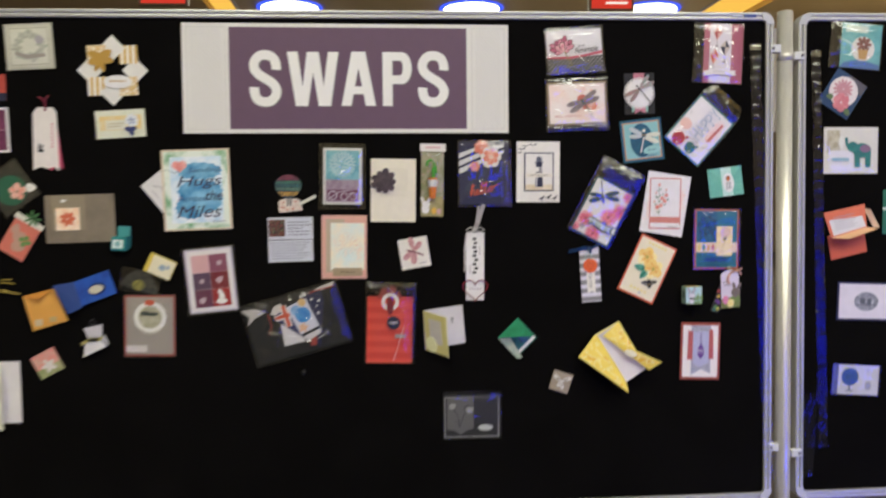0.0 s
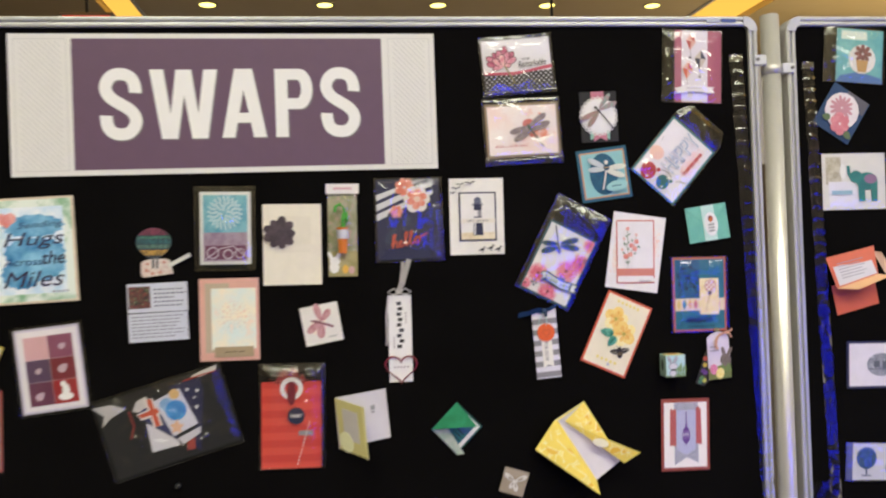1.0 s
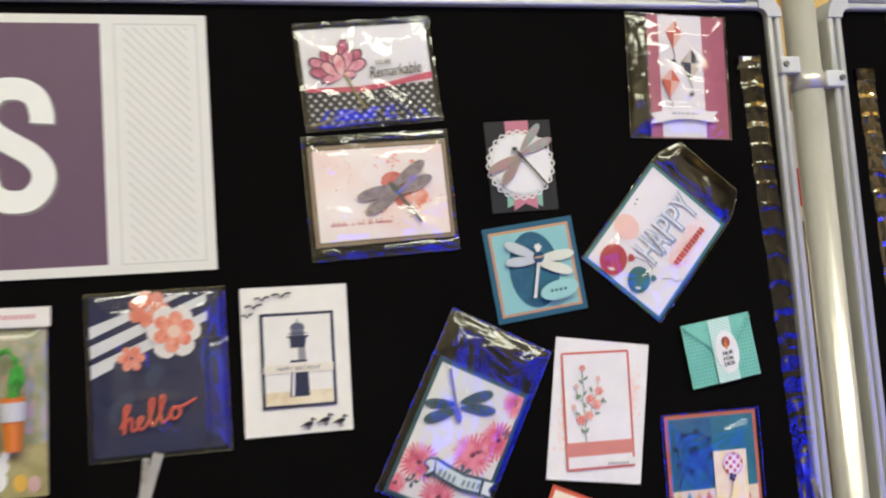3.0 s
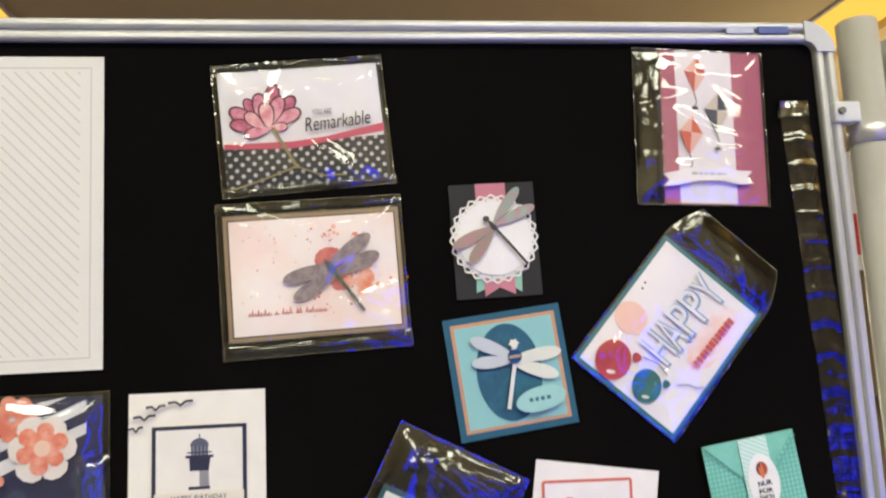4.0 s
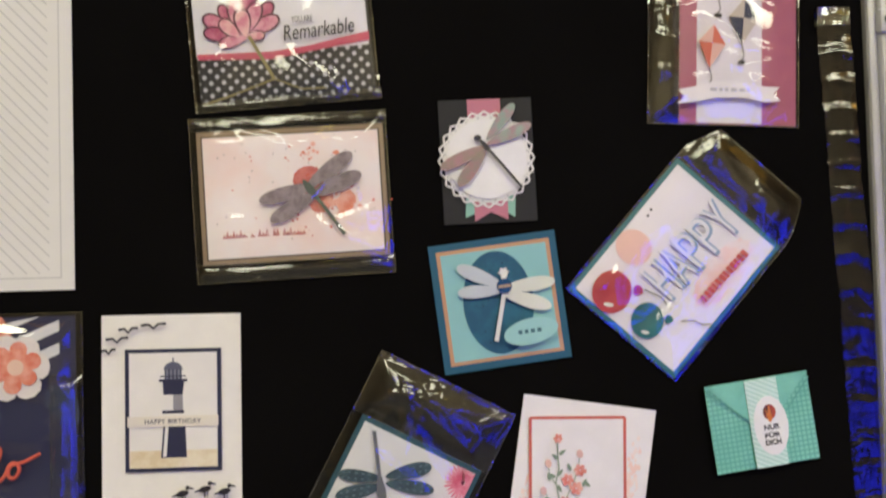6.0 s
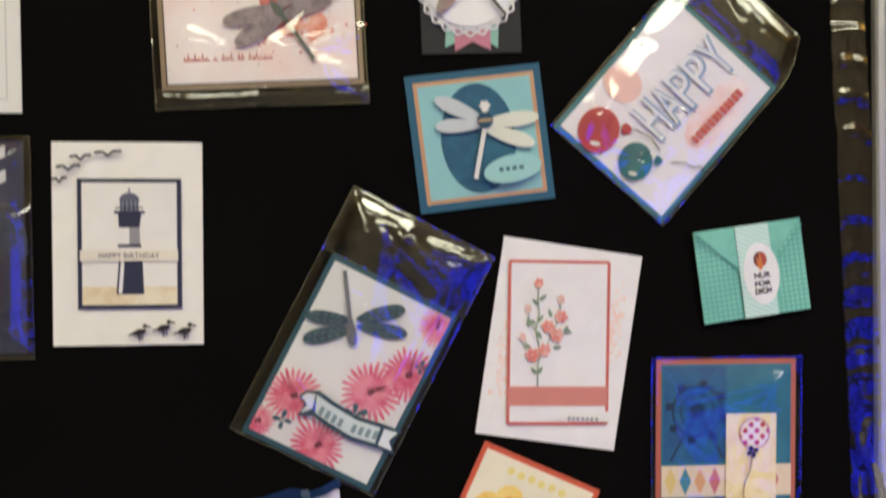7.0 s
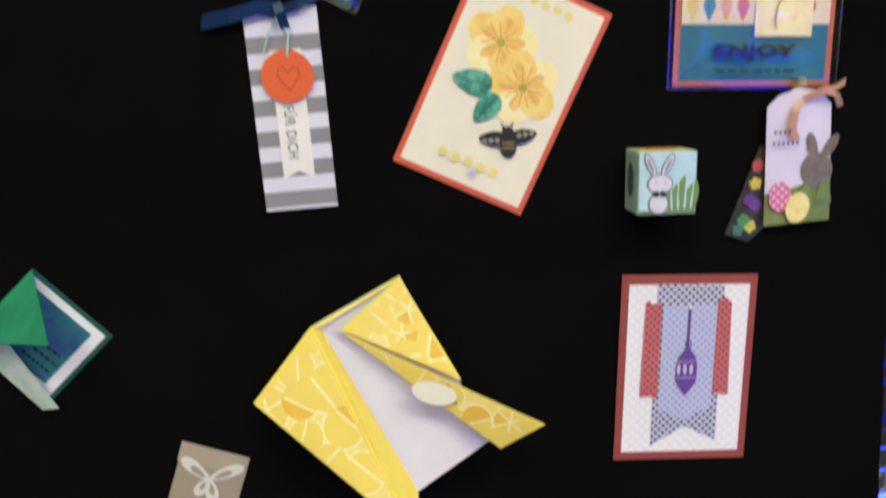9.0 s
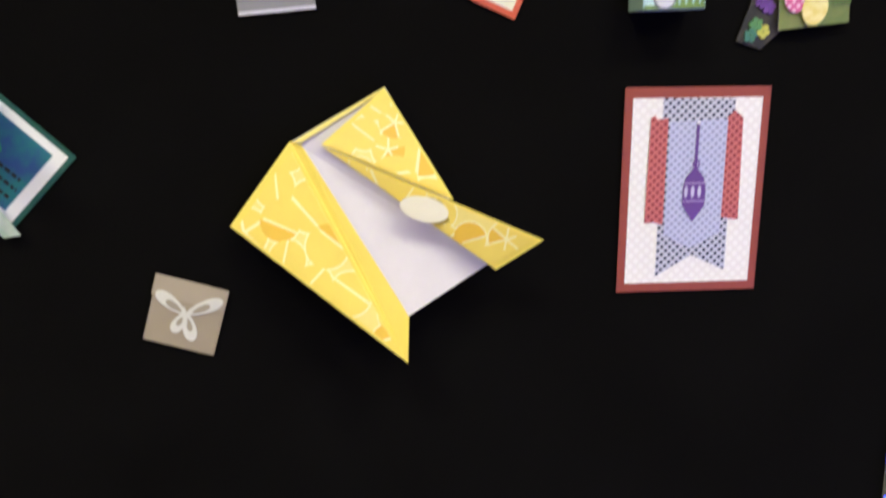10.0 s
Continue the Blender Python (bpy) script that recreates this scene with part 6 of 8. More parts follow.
lace = c.ring(0.485, 0.49, 0.442, 0.035, 40)
for spin in (0, 15):
    ring = [(0.485 + r * math.cos(radians(spin + 15 * k)), 0.49 + r * math.sin(radians(spin + 15 * k)) * c.w / c.h) for k, r in ((q, (0.515, 0.45)[q % 2]) for q in range(25))]
    lace += [q for a, b in zip(ring, ring[1:]) for q in c.line([a, b], 0.02)]
c.layer("lace_border", lace, WHITE, 0.25, 0.4, "open white lace points")
c.layer("white_disc", [c.oval(0.485, 0.49, 0.425, n=48)], paper(240, 236, 238), 0.5, 0.6)
c.layer("stamped_dots", [c.oval(0.485 + 0.445 * math.cos(radians(18 * k + 9)), 0.49 + 0.445 * math.sin(radians(18 * k + 9)) * c.w / c.h, 0.012, n=8) for k in range(20)], paper(200, 196, 198), 0.05)
c.layer("dragonfly_wing", [c.blade(0.49, 0.345, 0.805, 0.055, 0.135)], wash((176, 140, 146), (140, 160, 150), 120), 0.25, 1.6, "dusky pink and green wing")
c.layer("dragonfly_wing", [c.blade(0.49, 0.375, 0.975, 0.225, 0.135)], wash((150, 168, 156), (176, 136, 142), 120), 0.25)
c.layer("dragonfly_wing", [c.blade(0.47, 0.39, -0.015, 0.555, 0.135)], wash((158, 136, 124), (176, 128, 132), 120), 0.25)
c.layer("dragonfly_wing", [c.blade(0.48, 0.41, 0.17, 0.7, 0.15)], wash((148, 134, 122), (170, 124, 128), 120), 0.25)
c.layer("dragonfly_body", [c.oval(0.395, 0.322, 0.04, 0.034, n=12), c.blade(0.41, 0.33, 0.52, 0.43, 0.16)] + c.line([(0.5, 0.41), (0.66, 0.56), (0.84, 0.735)], 0.028), paper(58, 54, 56), 0.4)

c = plain_card("teal_dragonfly_card", "square teal card with a pearly white dragonfly", 0.482, 1.602, 97, 97, 6.3, paper(22, 92, 122), lift=0.8)
c.rect("copper_mat", 0.055, 0.055, 0.947, 0.943, paper(206, 150, 104, 0.35), 0.3)
c.rect("aqua_panel", 0.085, 0.085, 0.915, 0.915, paper(136, 198, 202), 0.3)
c.layer("teal_oval", [c.oval(0.487, 0.5, 0.275, 0.40, -2, 48)], wash((20, 84, 116), (26, 100, 130), 60), 0.3, 0.2)
c.layer("tone_specks", [c.oval(random.uniform(0.32, 0.65), random.uniform(0.2, 0.8), 0.008, n=7) for k in range(22)], paper(16, 66, 94), 0.05)
PEARL, PEARL2 = paper(222, 224, 206, 0.28), paper(196, 204, 208, 0.28)
c.layer("pearl_wing", [c.blade(0.52, 0.4, 0.945, 0.392, 0.14)], PEARL, 0.1, 2.0, "pearly white wing")
c.layer("pearl_wing", [c.blade(0.52, 0.43, 0.89, 0.59, 0.15)], PEARL, 0.1)
c.layer("pearl_wing", [c.blade(0.54, 0.38, 0.2, 0.185, 0.15)], PEARL2, 0.1)
c.layer("pearl_wing", [c.blade(0.54, 0.41, 0.18, 0.385, 0.15)], PEARL2, 0.1)
c.layer("dragonfly_body", [c.oval(0.555, 0.275, 0.04, 0.035, n=12, wob=0.2), c.blade(0.553, 0.28, 0.535, 0.46, 0.17)] + c.line([(0.535, 0.44), (0.48, 0.62), (0.426, 0.793)], 0.032), paper(226, 226, 220, 0.3), 0.5)
c.layer("jewel", [c.oval(0.544, 0.38, 0.058)], plastic(30, 78, 104, 0.2), 1.0)
c.layer("jewel_band", [c.rc(0.495, 0.37, 0.593, 0.392)], paper(180, 150, 104, 0.3), 0.2)
c.layer("aqua_label", [c.oval(0.70, 0.752, 0.215, 0.1, 6)], paper(150, 206, 208), 0.4, 0.4)
c.bars("label_print", 0.6, 0.735, 0.8, 1, 0.05, 0.03, paper(60, 110, 124), 3, 0.0)

c = plain_card("kite_card", "pink and white card with flying paper kites in a sleeve", 0.674, 1.801, 93, 136, -2.6, paper(190, 96, 124), lift=1)
c.rect("white_panel", 0.15, 0.0, 0.705, 0.995, paper(232, 224, 234), 0.3)


def kite(u, v, s, t, m1, m2):
    a = radians(t)
    pts = [(0, 1), (0.62, 0.15), (0, -1), (-0.62, 0.15)]
    q = [(u + s * (x * math.cos(a) - y * math.sin(a)), v - s * (x * math.sin(a) + y * math.cos(a)) * c.w / c.h) for x, y in pts]
    mid = (u + s * (-0.15 * math.sin(a)), v - s * 0.15 * math.cos(a) * c.w / c.h)
    c.layer("kite", [c.poly(q[0], q[1], mid), c.poly(q[2], q[3], mid)], m1, 0.3, 0.5)
    c.layer("kite_half", [c.poly(q[1], q[2], mid), c.poly(q[3], q[0], mid)], m2, 0.3, step=False)
    c.layer("kite_tail", c.line([q[2], (q[2][0] + 0.02, q[2][1] + 0.06), (q[2][0] - 0.01, q[2][1] + 0.1)], 0.008) + [c.rc(q[2][0] - 0.03, q[2][1] + 0.09, q[2][0] + 0.03, q[2][1] + 0.11)], INK, 0.1, step=False)


PINK, PALEP = paper(206, 84, 84), paper(234, 180, 170)
kite(0.345, 0.16, 0.175, -6, PINK, PALEP)
kite(0.54, 0.41, 0.2, -4, paper(40, 48, 84), paper(206, 190, 180))
kite(0.268, 0.56, 0.185, -6, paper(224, 96, 76), PALEP)
c.layer("white_banner", [c.poly((-0.02, 0.815), (0.08, 0.80), (0.3, 0.765), (0.55, 0.765), (0.72, 0.785), (0.84, 0.785), (0.79, 0.825), (0.85, 0.865), (0.70, 0.875), (0.55, 0.85), (0.3, 0.855), (0.12, 0.885), (-0.03, 0.895), (0.03, 0.855))], paper(240, 232, 238), 0.4, 1.0)
c.bars("banner_print", 0.25, 0.8, 0.58, 1, 0.05, 0.018, paper(190, 184, 196), 2, 0)
c.sleeve(-0.27, -0.005, 1.02, 1.01, CELLO_CRUMPLED, seed=15, crease=2.1, rise=1.6)
for args in ((-0.27, -0.005, 0.0, 1.01),):
    c.sleeve(*args, CELLO_CRUMPLED, 2.6, "creased film flap", 2.0, "folded_flap", 33)

c = plain_card("happy_balloon_card", "white HAPPY balloon card in a long clear sleeve", 0.618, 1.624, 132, 106, 48.2, paper(38, 120, 134), lift=1)
c.rect("white_panel", 0.03, 0.035, 0.97, 0.965, paper(238, 230, 240), 0.3)
c.layer("pink_mist", [c.oval(0.66, 0.79, 0.24, 0.11, wob=0.04)], wash((240, 196, 200), (238, 222, 230), 60), 0.05)
c.layer("rose_balloon", [c.oval(0.43, 0.17, 0.1, 0.11)], paper(242, 196, 190), 0.3, 0.3)
c.layer("red_balloon", [c.oval(0.15, 0.25, 0.125, 0.115, 20), c.leaf(0.24, 0.36, 0.06, -60, 0.5)], wash((204, 66, 74), (190, 50, 64), 50), 0.3, 0.5)
c.layer("teal_balloon", [c.oval(0.155, 0.58, 0.105, 0.095, 30), c.leaf(0.23, 0.67, 0.05, -60, 0.5)], wash((28, 122, 128), (20, 104, 116), 60), 0.3)
for u, v, r in ((0.08, 0.29, 0.03), (0.095, 0.62, 0.025)):
    c.layer("balloon_shine", [c.oval(u, v, r, 0.4 * r, -60)], WHITE, 0.08, step=False)
c.d += 0.0001
c.layer("balloon_string", c.line([(0.28, 0.77), (0.33, 0.84), (0.34, 0.9), (0.38, 0.95), (0.36, 0.99)], 0.006) + c.line([(0.28, 0.42), (0.31, 0.55), (0.29, 0.66)], 0.006), INK, 0.1)
for k, ch in enumerate("HAPPY"):
    u, v = 0.39 + 0.123 * k, 0.475 + 0.012 * k
    c.text("letter_edge", ch, u + 0.006, v + 0.012, 0.12, 0.245, paper(138, 164, 204), 0, bold=0.018, depth=0.00004)
    c.text("letter", ch, u, v, 0.104, 0.226, paper(232, 228, 240), 0, bold=-0.004, depth=0.00004)
    c.d -= 0.00016
c.d += 0.00016
c.layer("red_print", [c.rc(0.455 + 0.032 * k, 0.765 + 0.002 * k, 0.475 + 0.032 * k + 0.004 * (k % 3), 0.825 + 0.002 * k) for k in range(12)], paper(220, 84, 84), 0.04)
c.layer("black_dots", [c.oval(0.62, 0.1, 0.008, n=8), c.oval(0.66, 0.09, 0.008, n=8)], INK, 0.06)


def clipped_flap(x, y):
    """The open end of the bag narrows past the card."""
    far = max(0.0, x - 0.51 * 0.132) / (0.29 * 0.132)
    return x, y * (1 - 0.26 * min(1.0, far) ** 1.6)


c.sleeve(-0.01, -0.02, 1.295, 1.02, CELLO_CRUMPLED, seed=16, crease=1.5, rise=1.8, warp=clipped_flap)
c.sleeve(1.0, -0.02, 1.29, 1.02, CELLO_CRUMPLED, 2.6, "creased film flap", 1.6, "folded_flap", 34, clipped_flap)

c = plain_card("mint_envelope", "mint gingham mini envelope with a white seal band", 0.680, 1.504, 81, 67, 7, wash((112, 196, 178), (126, 206, 188), 40), category="envelope", lift=3, thick=1.2)
gl = [c.rc(k / 22 - 0.006, 0, k / 22 + 0.006, 1) for k in range(1, 22)] + [c.rc(0, k / 18 - 0.008, 1, k / 18 + 0.008) for k in range(1, 18)]
c.layer("gingham_print", gl, paper(96, 182, 164), 0.04)
c.layer("flap", [c.poly((0.0, 0.0), (1.0, 0.0), (0.5, 0.62))], wash((120, 202, 184), (108, 190, 172), 50), 0.4, 0.4)
c.rect("patterned_band", 0.375, 0.0, 0.685, 1.0, striped((206, 232, 226), (176, 216, 208), 3.2, 30, 0.5), 0.4, 0.5)
for fold in ([(0.0, 0.06), (0.37, 0.45)], [(1.0, 0.06), (0.69, 0.47)]):
    c.layer("flap_fold", c.line(fold, 0.012), paper(94, 176, 160), 0.05, step=False)
c.layer("white_seal", [c.oval(0.57, 0.54, 0.165, 0.28, wob=0.008)], paper(238, 236, 238), 0.4)
c.layer("balloon_stamp", [c.oval(0.57, 0.385, 0.062, 0.072)], wash((190, 70, 50), (60, 40, 50), 160), 0.1)
c.layer("balloon_gores", [c.blade(0.57, 0.31, 0.57, 0.5, 0.12), c.blade(0.535, 0.34, 0.56, 0.5, 0.07)], paper(226, 120, 50), 0.04)
for text, v in (("NUR", 0.555), ("FÜR", 0.64), ("DICH", 0.725)):
    c.text("seal_print", text, 0.57 - 0.06 * (v - 0.6), v, 0.15, 0.05, INK, bold=0.02)

c = plain_card("pink_daisy_card", "white dragonfly card with pink daisies in a long cellophane sleeve", 0.388, 1.438, 99, 139, -28, paper(20, 80, 100), lift=1)
c.rect("white_panel", 0.04, 0.03, 0.96, 0.97, paper(232, 228, 232), 0.4)
DAISY, DARKP = wash((226, 86, 122), (240, 140, 164), 120), paper(120, 40, 66)
for u, v, r in ((0.91, 0.1, 0.15), (0.87, 0.385, 0.2), (0.685, 0.545, 0.22), (0.21, 0.73, 0.2), (0.52, 0.9, 0.2), (0.06, 0.92, 0.13)):
    outl = [[(max(-c.w * 0.465, min(c.w * 0.465, x)), max(-c.h * 0.47, min(c.h * 0.47, y))) for x, y in q] for q in c.petals(u, v, r, 26, 0.085, random.uniform(0, 30), 0.12) + c.petals(u, v, r * 0.7, 17, 0.1, random.uniform(0, 30), 0.12)]
    c.layer("daisy_print", outl, DAISY, 0.05, step=False)
    c.d += 0.00006
    c.layer("daisy_heart", [c.oval(u, v, 0.035, n=12)] if u < 0.9 else [c.oval(u - 0.02, v, 0.03, n=12)], DARKP, 0.05, step=False)
c.d += 0.0001
c.layer("slate_sprigs", c.petals(0.66, 0.68, 0.09, 5, 0.3, 40) + c.petals(0.22, 0.86, 0.07, 4, 0.3, 10) + c.petals(0.93, 0.32, 0.05, 4, 0.3, 10), paper(60, 98, 118), 0.08)
SLATE = wash((54, 86, 100), (38, 64, 80), 140)
WINGS = ((0.36, 0.245, 0.64, 0.09, 0.17), (0.38, 0.275, 0.735, 0.2, 0.155), (0.35, 0.26, 0.03, 0.34, 0.155), (0.37, 0.295, 0.09, 0.455, 0.17))
for w in WINGS:
    c.layer("dragonfly_wing", [c.blade(*w)], SLATE, 0.25, 0.9, "slate filigree wing", step=False)
    c.d += 0.00003
c.d += 0.00116
c.layer("wing_cutouts", [c.oval(u0 + f * (u1 - u0) + o * 0.5, v0 + f * (v1 - v0) + o, 0.013, 0.006, math.degrees(math.atan2(-(v1 - v0) * c.h, (u1 - u0) * c.w)), n=8) for u0, v0, u1, v1, fat in WINGS for f in (0.3, 0.45, 0.6, 0.75, 0.88) for o in (-0.014, 0.014)], paper(96, 124, 138), 0.02)
c.layer("dragonfly_body", c.line([(0.132, 0.053), (0.24, 0.17), (0.33, 0.27)], 0.028) + [c.blade(0.31, 0.25, 0.43, 0.375, 0.18)], plastic(136, 140, 140, 0.25, 0.6), 0.5)
c.layer("banner_edge", [c.poly((0.245, 0.712), (0.28, 0.668), (0.36, 0.645), (0.485, 0.662), (0.69, 0.675), (0.87, 0.655), (1.01, 0.648), (0.975, 0.717), (1.035, 0.77), (0.885, 0.782), (0.70, 0.802), (0.52, 0.79), (0.395, 0.772), (0.3, 0.806), (0.31, 0.735))], paper(40, 72, 92), 0.3, 0.4)
c.layer("banner", [c.poly((0.355, 0.668), (0.485, 0.684), (0.69, 0.697), (0.86, 0.678), (0.875, 0.76), (0.70, 0.78), (0.53, 0.768), (0.40, 0.752))], paper(214, 222, 228), 0.2)
c.layer("banner_tail", [c.poly((0.265, 0.71), (0.29, 0.682), (0.345, 0.668), (0.37, 0.74), (0.31, 0.785), (0.325, 0.732))], paper(222, 226, 230), 0.2, step=False)
c.layer("banner_tail", [c.poly((0.89, 0.675), (0.985, 0.663), (0.955, 0.717), (1.005, 0.757), (0.9, 0.762))], paper(222, 226, 230), 0.2)
c.layer("banner_print", [c.rc(0.42 + 0.052 * k, 0.705 + 0.02 * math.sin((k + 0.5) / 9 * math.pi) - 0.001 * k, 0.45 + 0.052 * k, 0.748 + 0.02 * math.sin((k + 0.5) / 9 * math.pi) - 0.001 * k) for k in range(9) if k != 4], paper(128, 150, 162), 0.06)
c.sleeve(-0.085, -0.35, 1.045, 1.012, CELLO_CRUMPLED, seed=17, crease=2.0, rise=1.8)
for args in ((-0.085, -0.35, 1.045, 0.0),):
    c.sleeve(*args, CELLO_CRUMPLED, 2.6, "creased film flap", 2.0, "folded_flap", 35)

c = plain_card("coral_blossom_card", "white card with a coral framed blossom stem", 0.537, 1.454, 102, 142, -9.3, paper(240, 234, 236), lift=0.8, thick=0.7)
rnd = random.Random(21)
for su, sv in ((0.13, 0.62), (0.875, 0.38)):
    spots = []
    for k in range(110):
        r = rnd.uniform(0.004, 0.015)
        spots.append(c.oval(su + rnd.gauss(0, 0.028), sv + rnd.gauss(0, 0.1), r, r * 1.6, n=6))
    tagged(c.layer("coral_sponging", spots, wash((242, 206, 196), (240, 222, 216), 140), 0.02, step=False), kind="stuff")


def PN(u, v):
    """A spot on the tilted panel, across and down from its corner."""
    return (0.065 + 0.70 * u + 0.15 * v, 0.12 - 0.065 * u + 0.81 * v)


c.layer("white_panel", [c.poly(PN(0, 0), PN(1, 0), PN(1, 1), PN(0, 1))], paper(238, 232, 236), 0.4, 0.8)
CO, CG = paper(216, 96, 84), paper(132, 154, 130)
c.layer("coral_frame", c.line([PN(0, 0), PN(1, 0)], 0.022) + c.line([PN(1, 0), PN(1, 1)], 0.022) + c.line([PN(1, 1), PN(0, 1)], 0.022) + c.line([PN(0, 1), PN(0, 0)], 0.022), CO, 0.12)
c.layer("coral_band", [[c.p(*PN(u, v)) for u, v in ((0, 0.77), (1, 0.77), (1, 0.89), (0, 0.89))]], paper(222, 130, 118), 0.2)
c.layer("torn_strip", [[c.p(*PN(u, v)) for u, v in ((0.52, 0.915), (0.75, 0.93), (1.02, 0.925), (1.02, 0.99), (0.8, 0.985), (0.52, 0.965))]], WHITE, 0.3, 0.3)
c.layer("strip_print", [[c.p(*PN(u + dx, 0.945 + 0.02 * u + dv)) for dx, dv in ((0, 0), (0.03, 0), (0.03, 0.02), (0, 0.02))] for u in (0.6, 0.645, 0.69, 0.74, 0.785, 0.83, 0.88)], GREY, 0.06)
c.layer("stem", c.line([PN(0.29, 0.77), PN(0.29, 0.65), PN(0.307, 0.547), PN(0.264, 0.41), PN(0.298, 0.325), PN(0.284, 0.24), PN(0.284, 0.154)], 0.009) + c.line([PN(0.305, 0.6), PN(0.4, 0.48), PN(0.5, 0.34), PN(0.515, 0.24)], 0.006) + c.line([PN(0.27, 0.43), PN(0.2, 0.37), PN(0.185, 0.3)], 0.006) + c.line([PN(0.3, 0.6), PN(0.24, 0.57), PN(0.14, 0.47)], 0.006), CG, 0.04)
c.layer("leaves", [c.leaf(*PN(u, v), 0.06, a + 8, 0.22) for u, v, a in ((0.3, 0.235, 35), (0.29, 0.265, 140), (0.42, 0.34, 110), (0.28, 0.37, 48), (0.26, 0.38, 155), (0.28, 0.43, -60), (0.55, 0.44, 65), (0.56, 0.41, -38), (0.44, 0.53, 4), (0.28, 0.69, 135), (0.29, 0.69, 55), (0.22, 0.53, 160), (0.2, 0.4, 100))], CG, 0.04)
for u, v, r in ((0.29, 0.133, 0.036), (0.517, 0.337, 0.05), (0.39, 0.397, 0.05), (0.477, 0.45, 0.052), (0.355, 0.544, 0.05), (0.233, 0.576, 0.054)):
    c.layer("blossom", c.petals(*PN(u, v), r, 6, 0.42), wash((230, 122, 112), (240, 172, 160), 160), 0.04, step=False)
    c.d += 0.00005
for u, v in ((0.185, 0.29), (0.517, 0.23), (0.134, 0.465)):
    c.layer("bud", [c.oval(*PN(u, v), 0.024, 0.032, 20, n=10)], paper(234, 186, 178), 0.04, step=False)

c = plain_card("yellow_flower_card", "cream card with yellow flowers, green leaves and a black insect stamp", 0.494, 1.303, 92, 141, -25.2, paper(224, 86, 52), lift=0.8, thick=0.6)
c.rect("cream_panel", 0.04, 0.028, 0.96, 0.972, paper(242, 230, 202), 0.3)
YP = wash((240, 172, 66), (246, 202, 104), 110, 0.35, 0.65)
c.layer("gold_dots", [c.oval(0.284 + 0.088 * k, 0.087 + 0.004 * (k % 2), 0.033, n=12) for k in range(6)], paper(240, 220, 128), 0.05)
BLOOM = wash((245, 194, 80), (247, 214, 120), 60, 0.35, 0.65)
PALEB = wash((247, 222, 132), (248, 234, 178), 60, 0.35, 0.65)
for u, v, r, st in ((0.365, 0.32, 0.235, 20), (0.635, 0.462, 0.24, 52)):
    for k in range(5):
        a = radians(st + 72 * k)
        petal = c.oval(u + 0.55 * r * math.cos(a), v - 0.55 * r * math.sin(a) * c.w / c.h, 0.56 * r, 0.5 * r, math.degrees(a), 22, 0.03)
        c.layer("yellow_petal", [petal], PALEB if k in (0, 3) else BLOOM, 0.03)
    c.layer("petal_shade_print", c.petals(u, v, r * 0.74, 5, 0.26, st, 0.05), YP, 0.04)
    c.layer("bloom_vein_print", c.petals(u, v, r * 0.66, 13, 0.04, 5, 0.2), paper(238, 158, 66), 0.04)
    c.layer("bloom_heart", [c.oval(u, v, 0.032, n=12)] + [c.oval(u + 0.05 * math.cos(k), v - 0.033 * math.sin(k), 0.009, n=6) for k in range(6)], paper(186, 166, 62), 0.04)
GL = wash((26, 122, 98), (96, 176, 150), 130)
c.layer("green_leaves", [c.leaf(0.435, 0.515, 0.29, 187, 0.3), c.leaf(0.5, 0.535, 0.25, 250, 0.32)], GL, 0.06)
c.layer("leaf_veins", c.line([(0.43, 0.517), (0.17, 0.537)], 0.008) + c.line([(0.495, 0.545), (0.42, 0.68)], 0.008), paper(16, 84, 70), 0.04)
c.layer("gold_dots", [c.oval(0.295 + 0.098 * k, 0.866 + 0.004 * (k % 2), 0.035, n=12) for k in range(5)], paper(240, 220, 128), 0.05)
c.layer("grey_dot", [c.oval(0.555, 0.911, 0.03, n=12)], paper(190, 184, 206), 0.05)
BK = paper(30, 26, 24)


def bug(x, y):
    """A spot on the stamped insect, across and up its body."""
    a = radians(27)
    return (0.692 + x * math.cos(a) - y * math.sin(a), 0.705 - (x * math.sin(a) + y * math.cos(a)) * c.w / c.h)


c.layer("stamped_insect_body", [c.oval(*bug(0, -0.035), 0.06, 0.09, 27), c.oval(*bug(0, 0.06), 0.045, 0.04, 27)] + c.line([bug(-0.02, 0.085), bug(-0.05, 0.12)], 0.011) + c.line([bug(0.02, 0.085), bug(0.04, 0.125)], 0.011), BK, 0.06)
c.layer("stamped_insect_wings", [c.leaf(*bug(0.02, 0.01), 0.19, 36, 0.28), c.leaf(*bug(-0.02, 0.01), 0.19, 201, 0.28)], BK, 0.03)
c.layer("wing_cells", [c.leaf(*bug(0.06 + 0.045 * k, 0.03 + 0.004 * k), 0.04, 36, 0.4) for k in range(3)] + [c.leaf(*bug(-0.06 - 0.045 * k, 0.005), 0.04, 203, 0.4) for k in range(3)], paper(150, 142, 126), 0.03)
c.layer("body_bands", [c.poly(bug(-0.045, y), bug(0.045, y), bug(0.045, y - 0.013), bug(-0.045, y - 0.013)) for y in (-0.01, -0.045)], paper(150, 124, 70), 0.04)

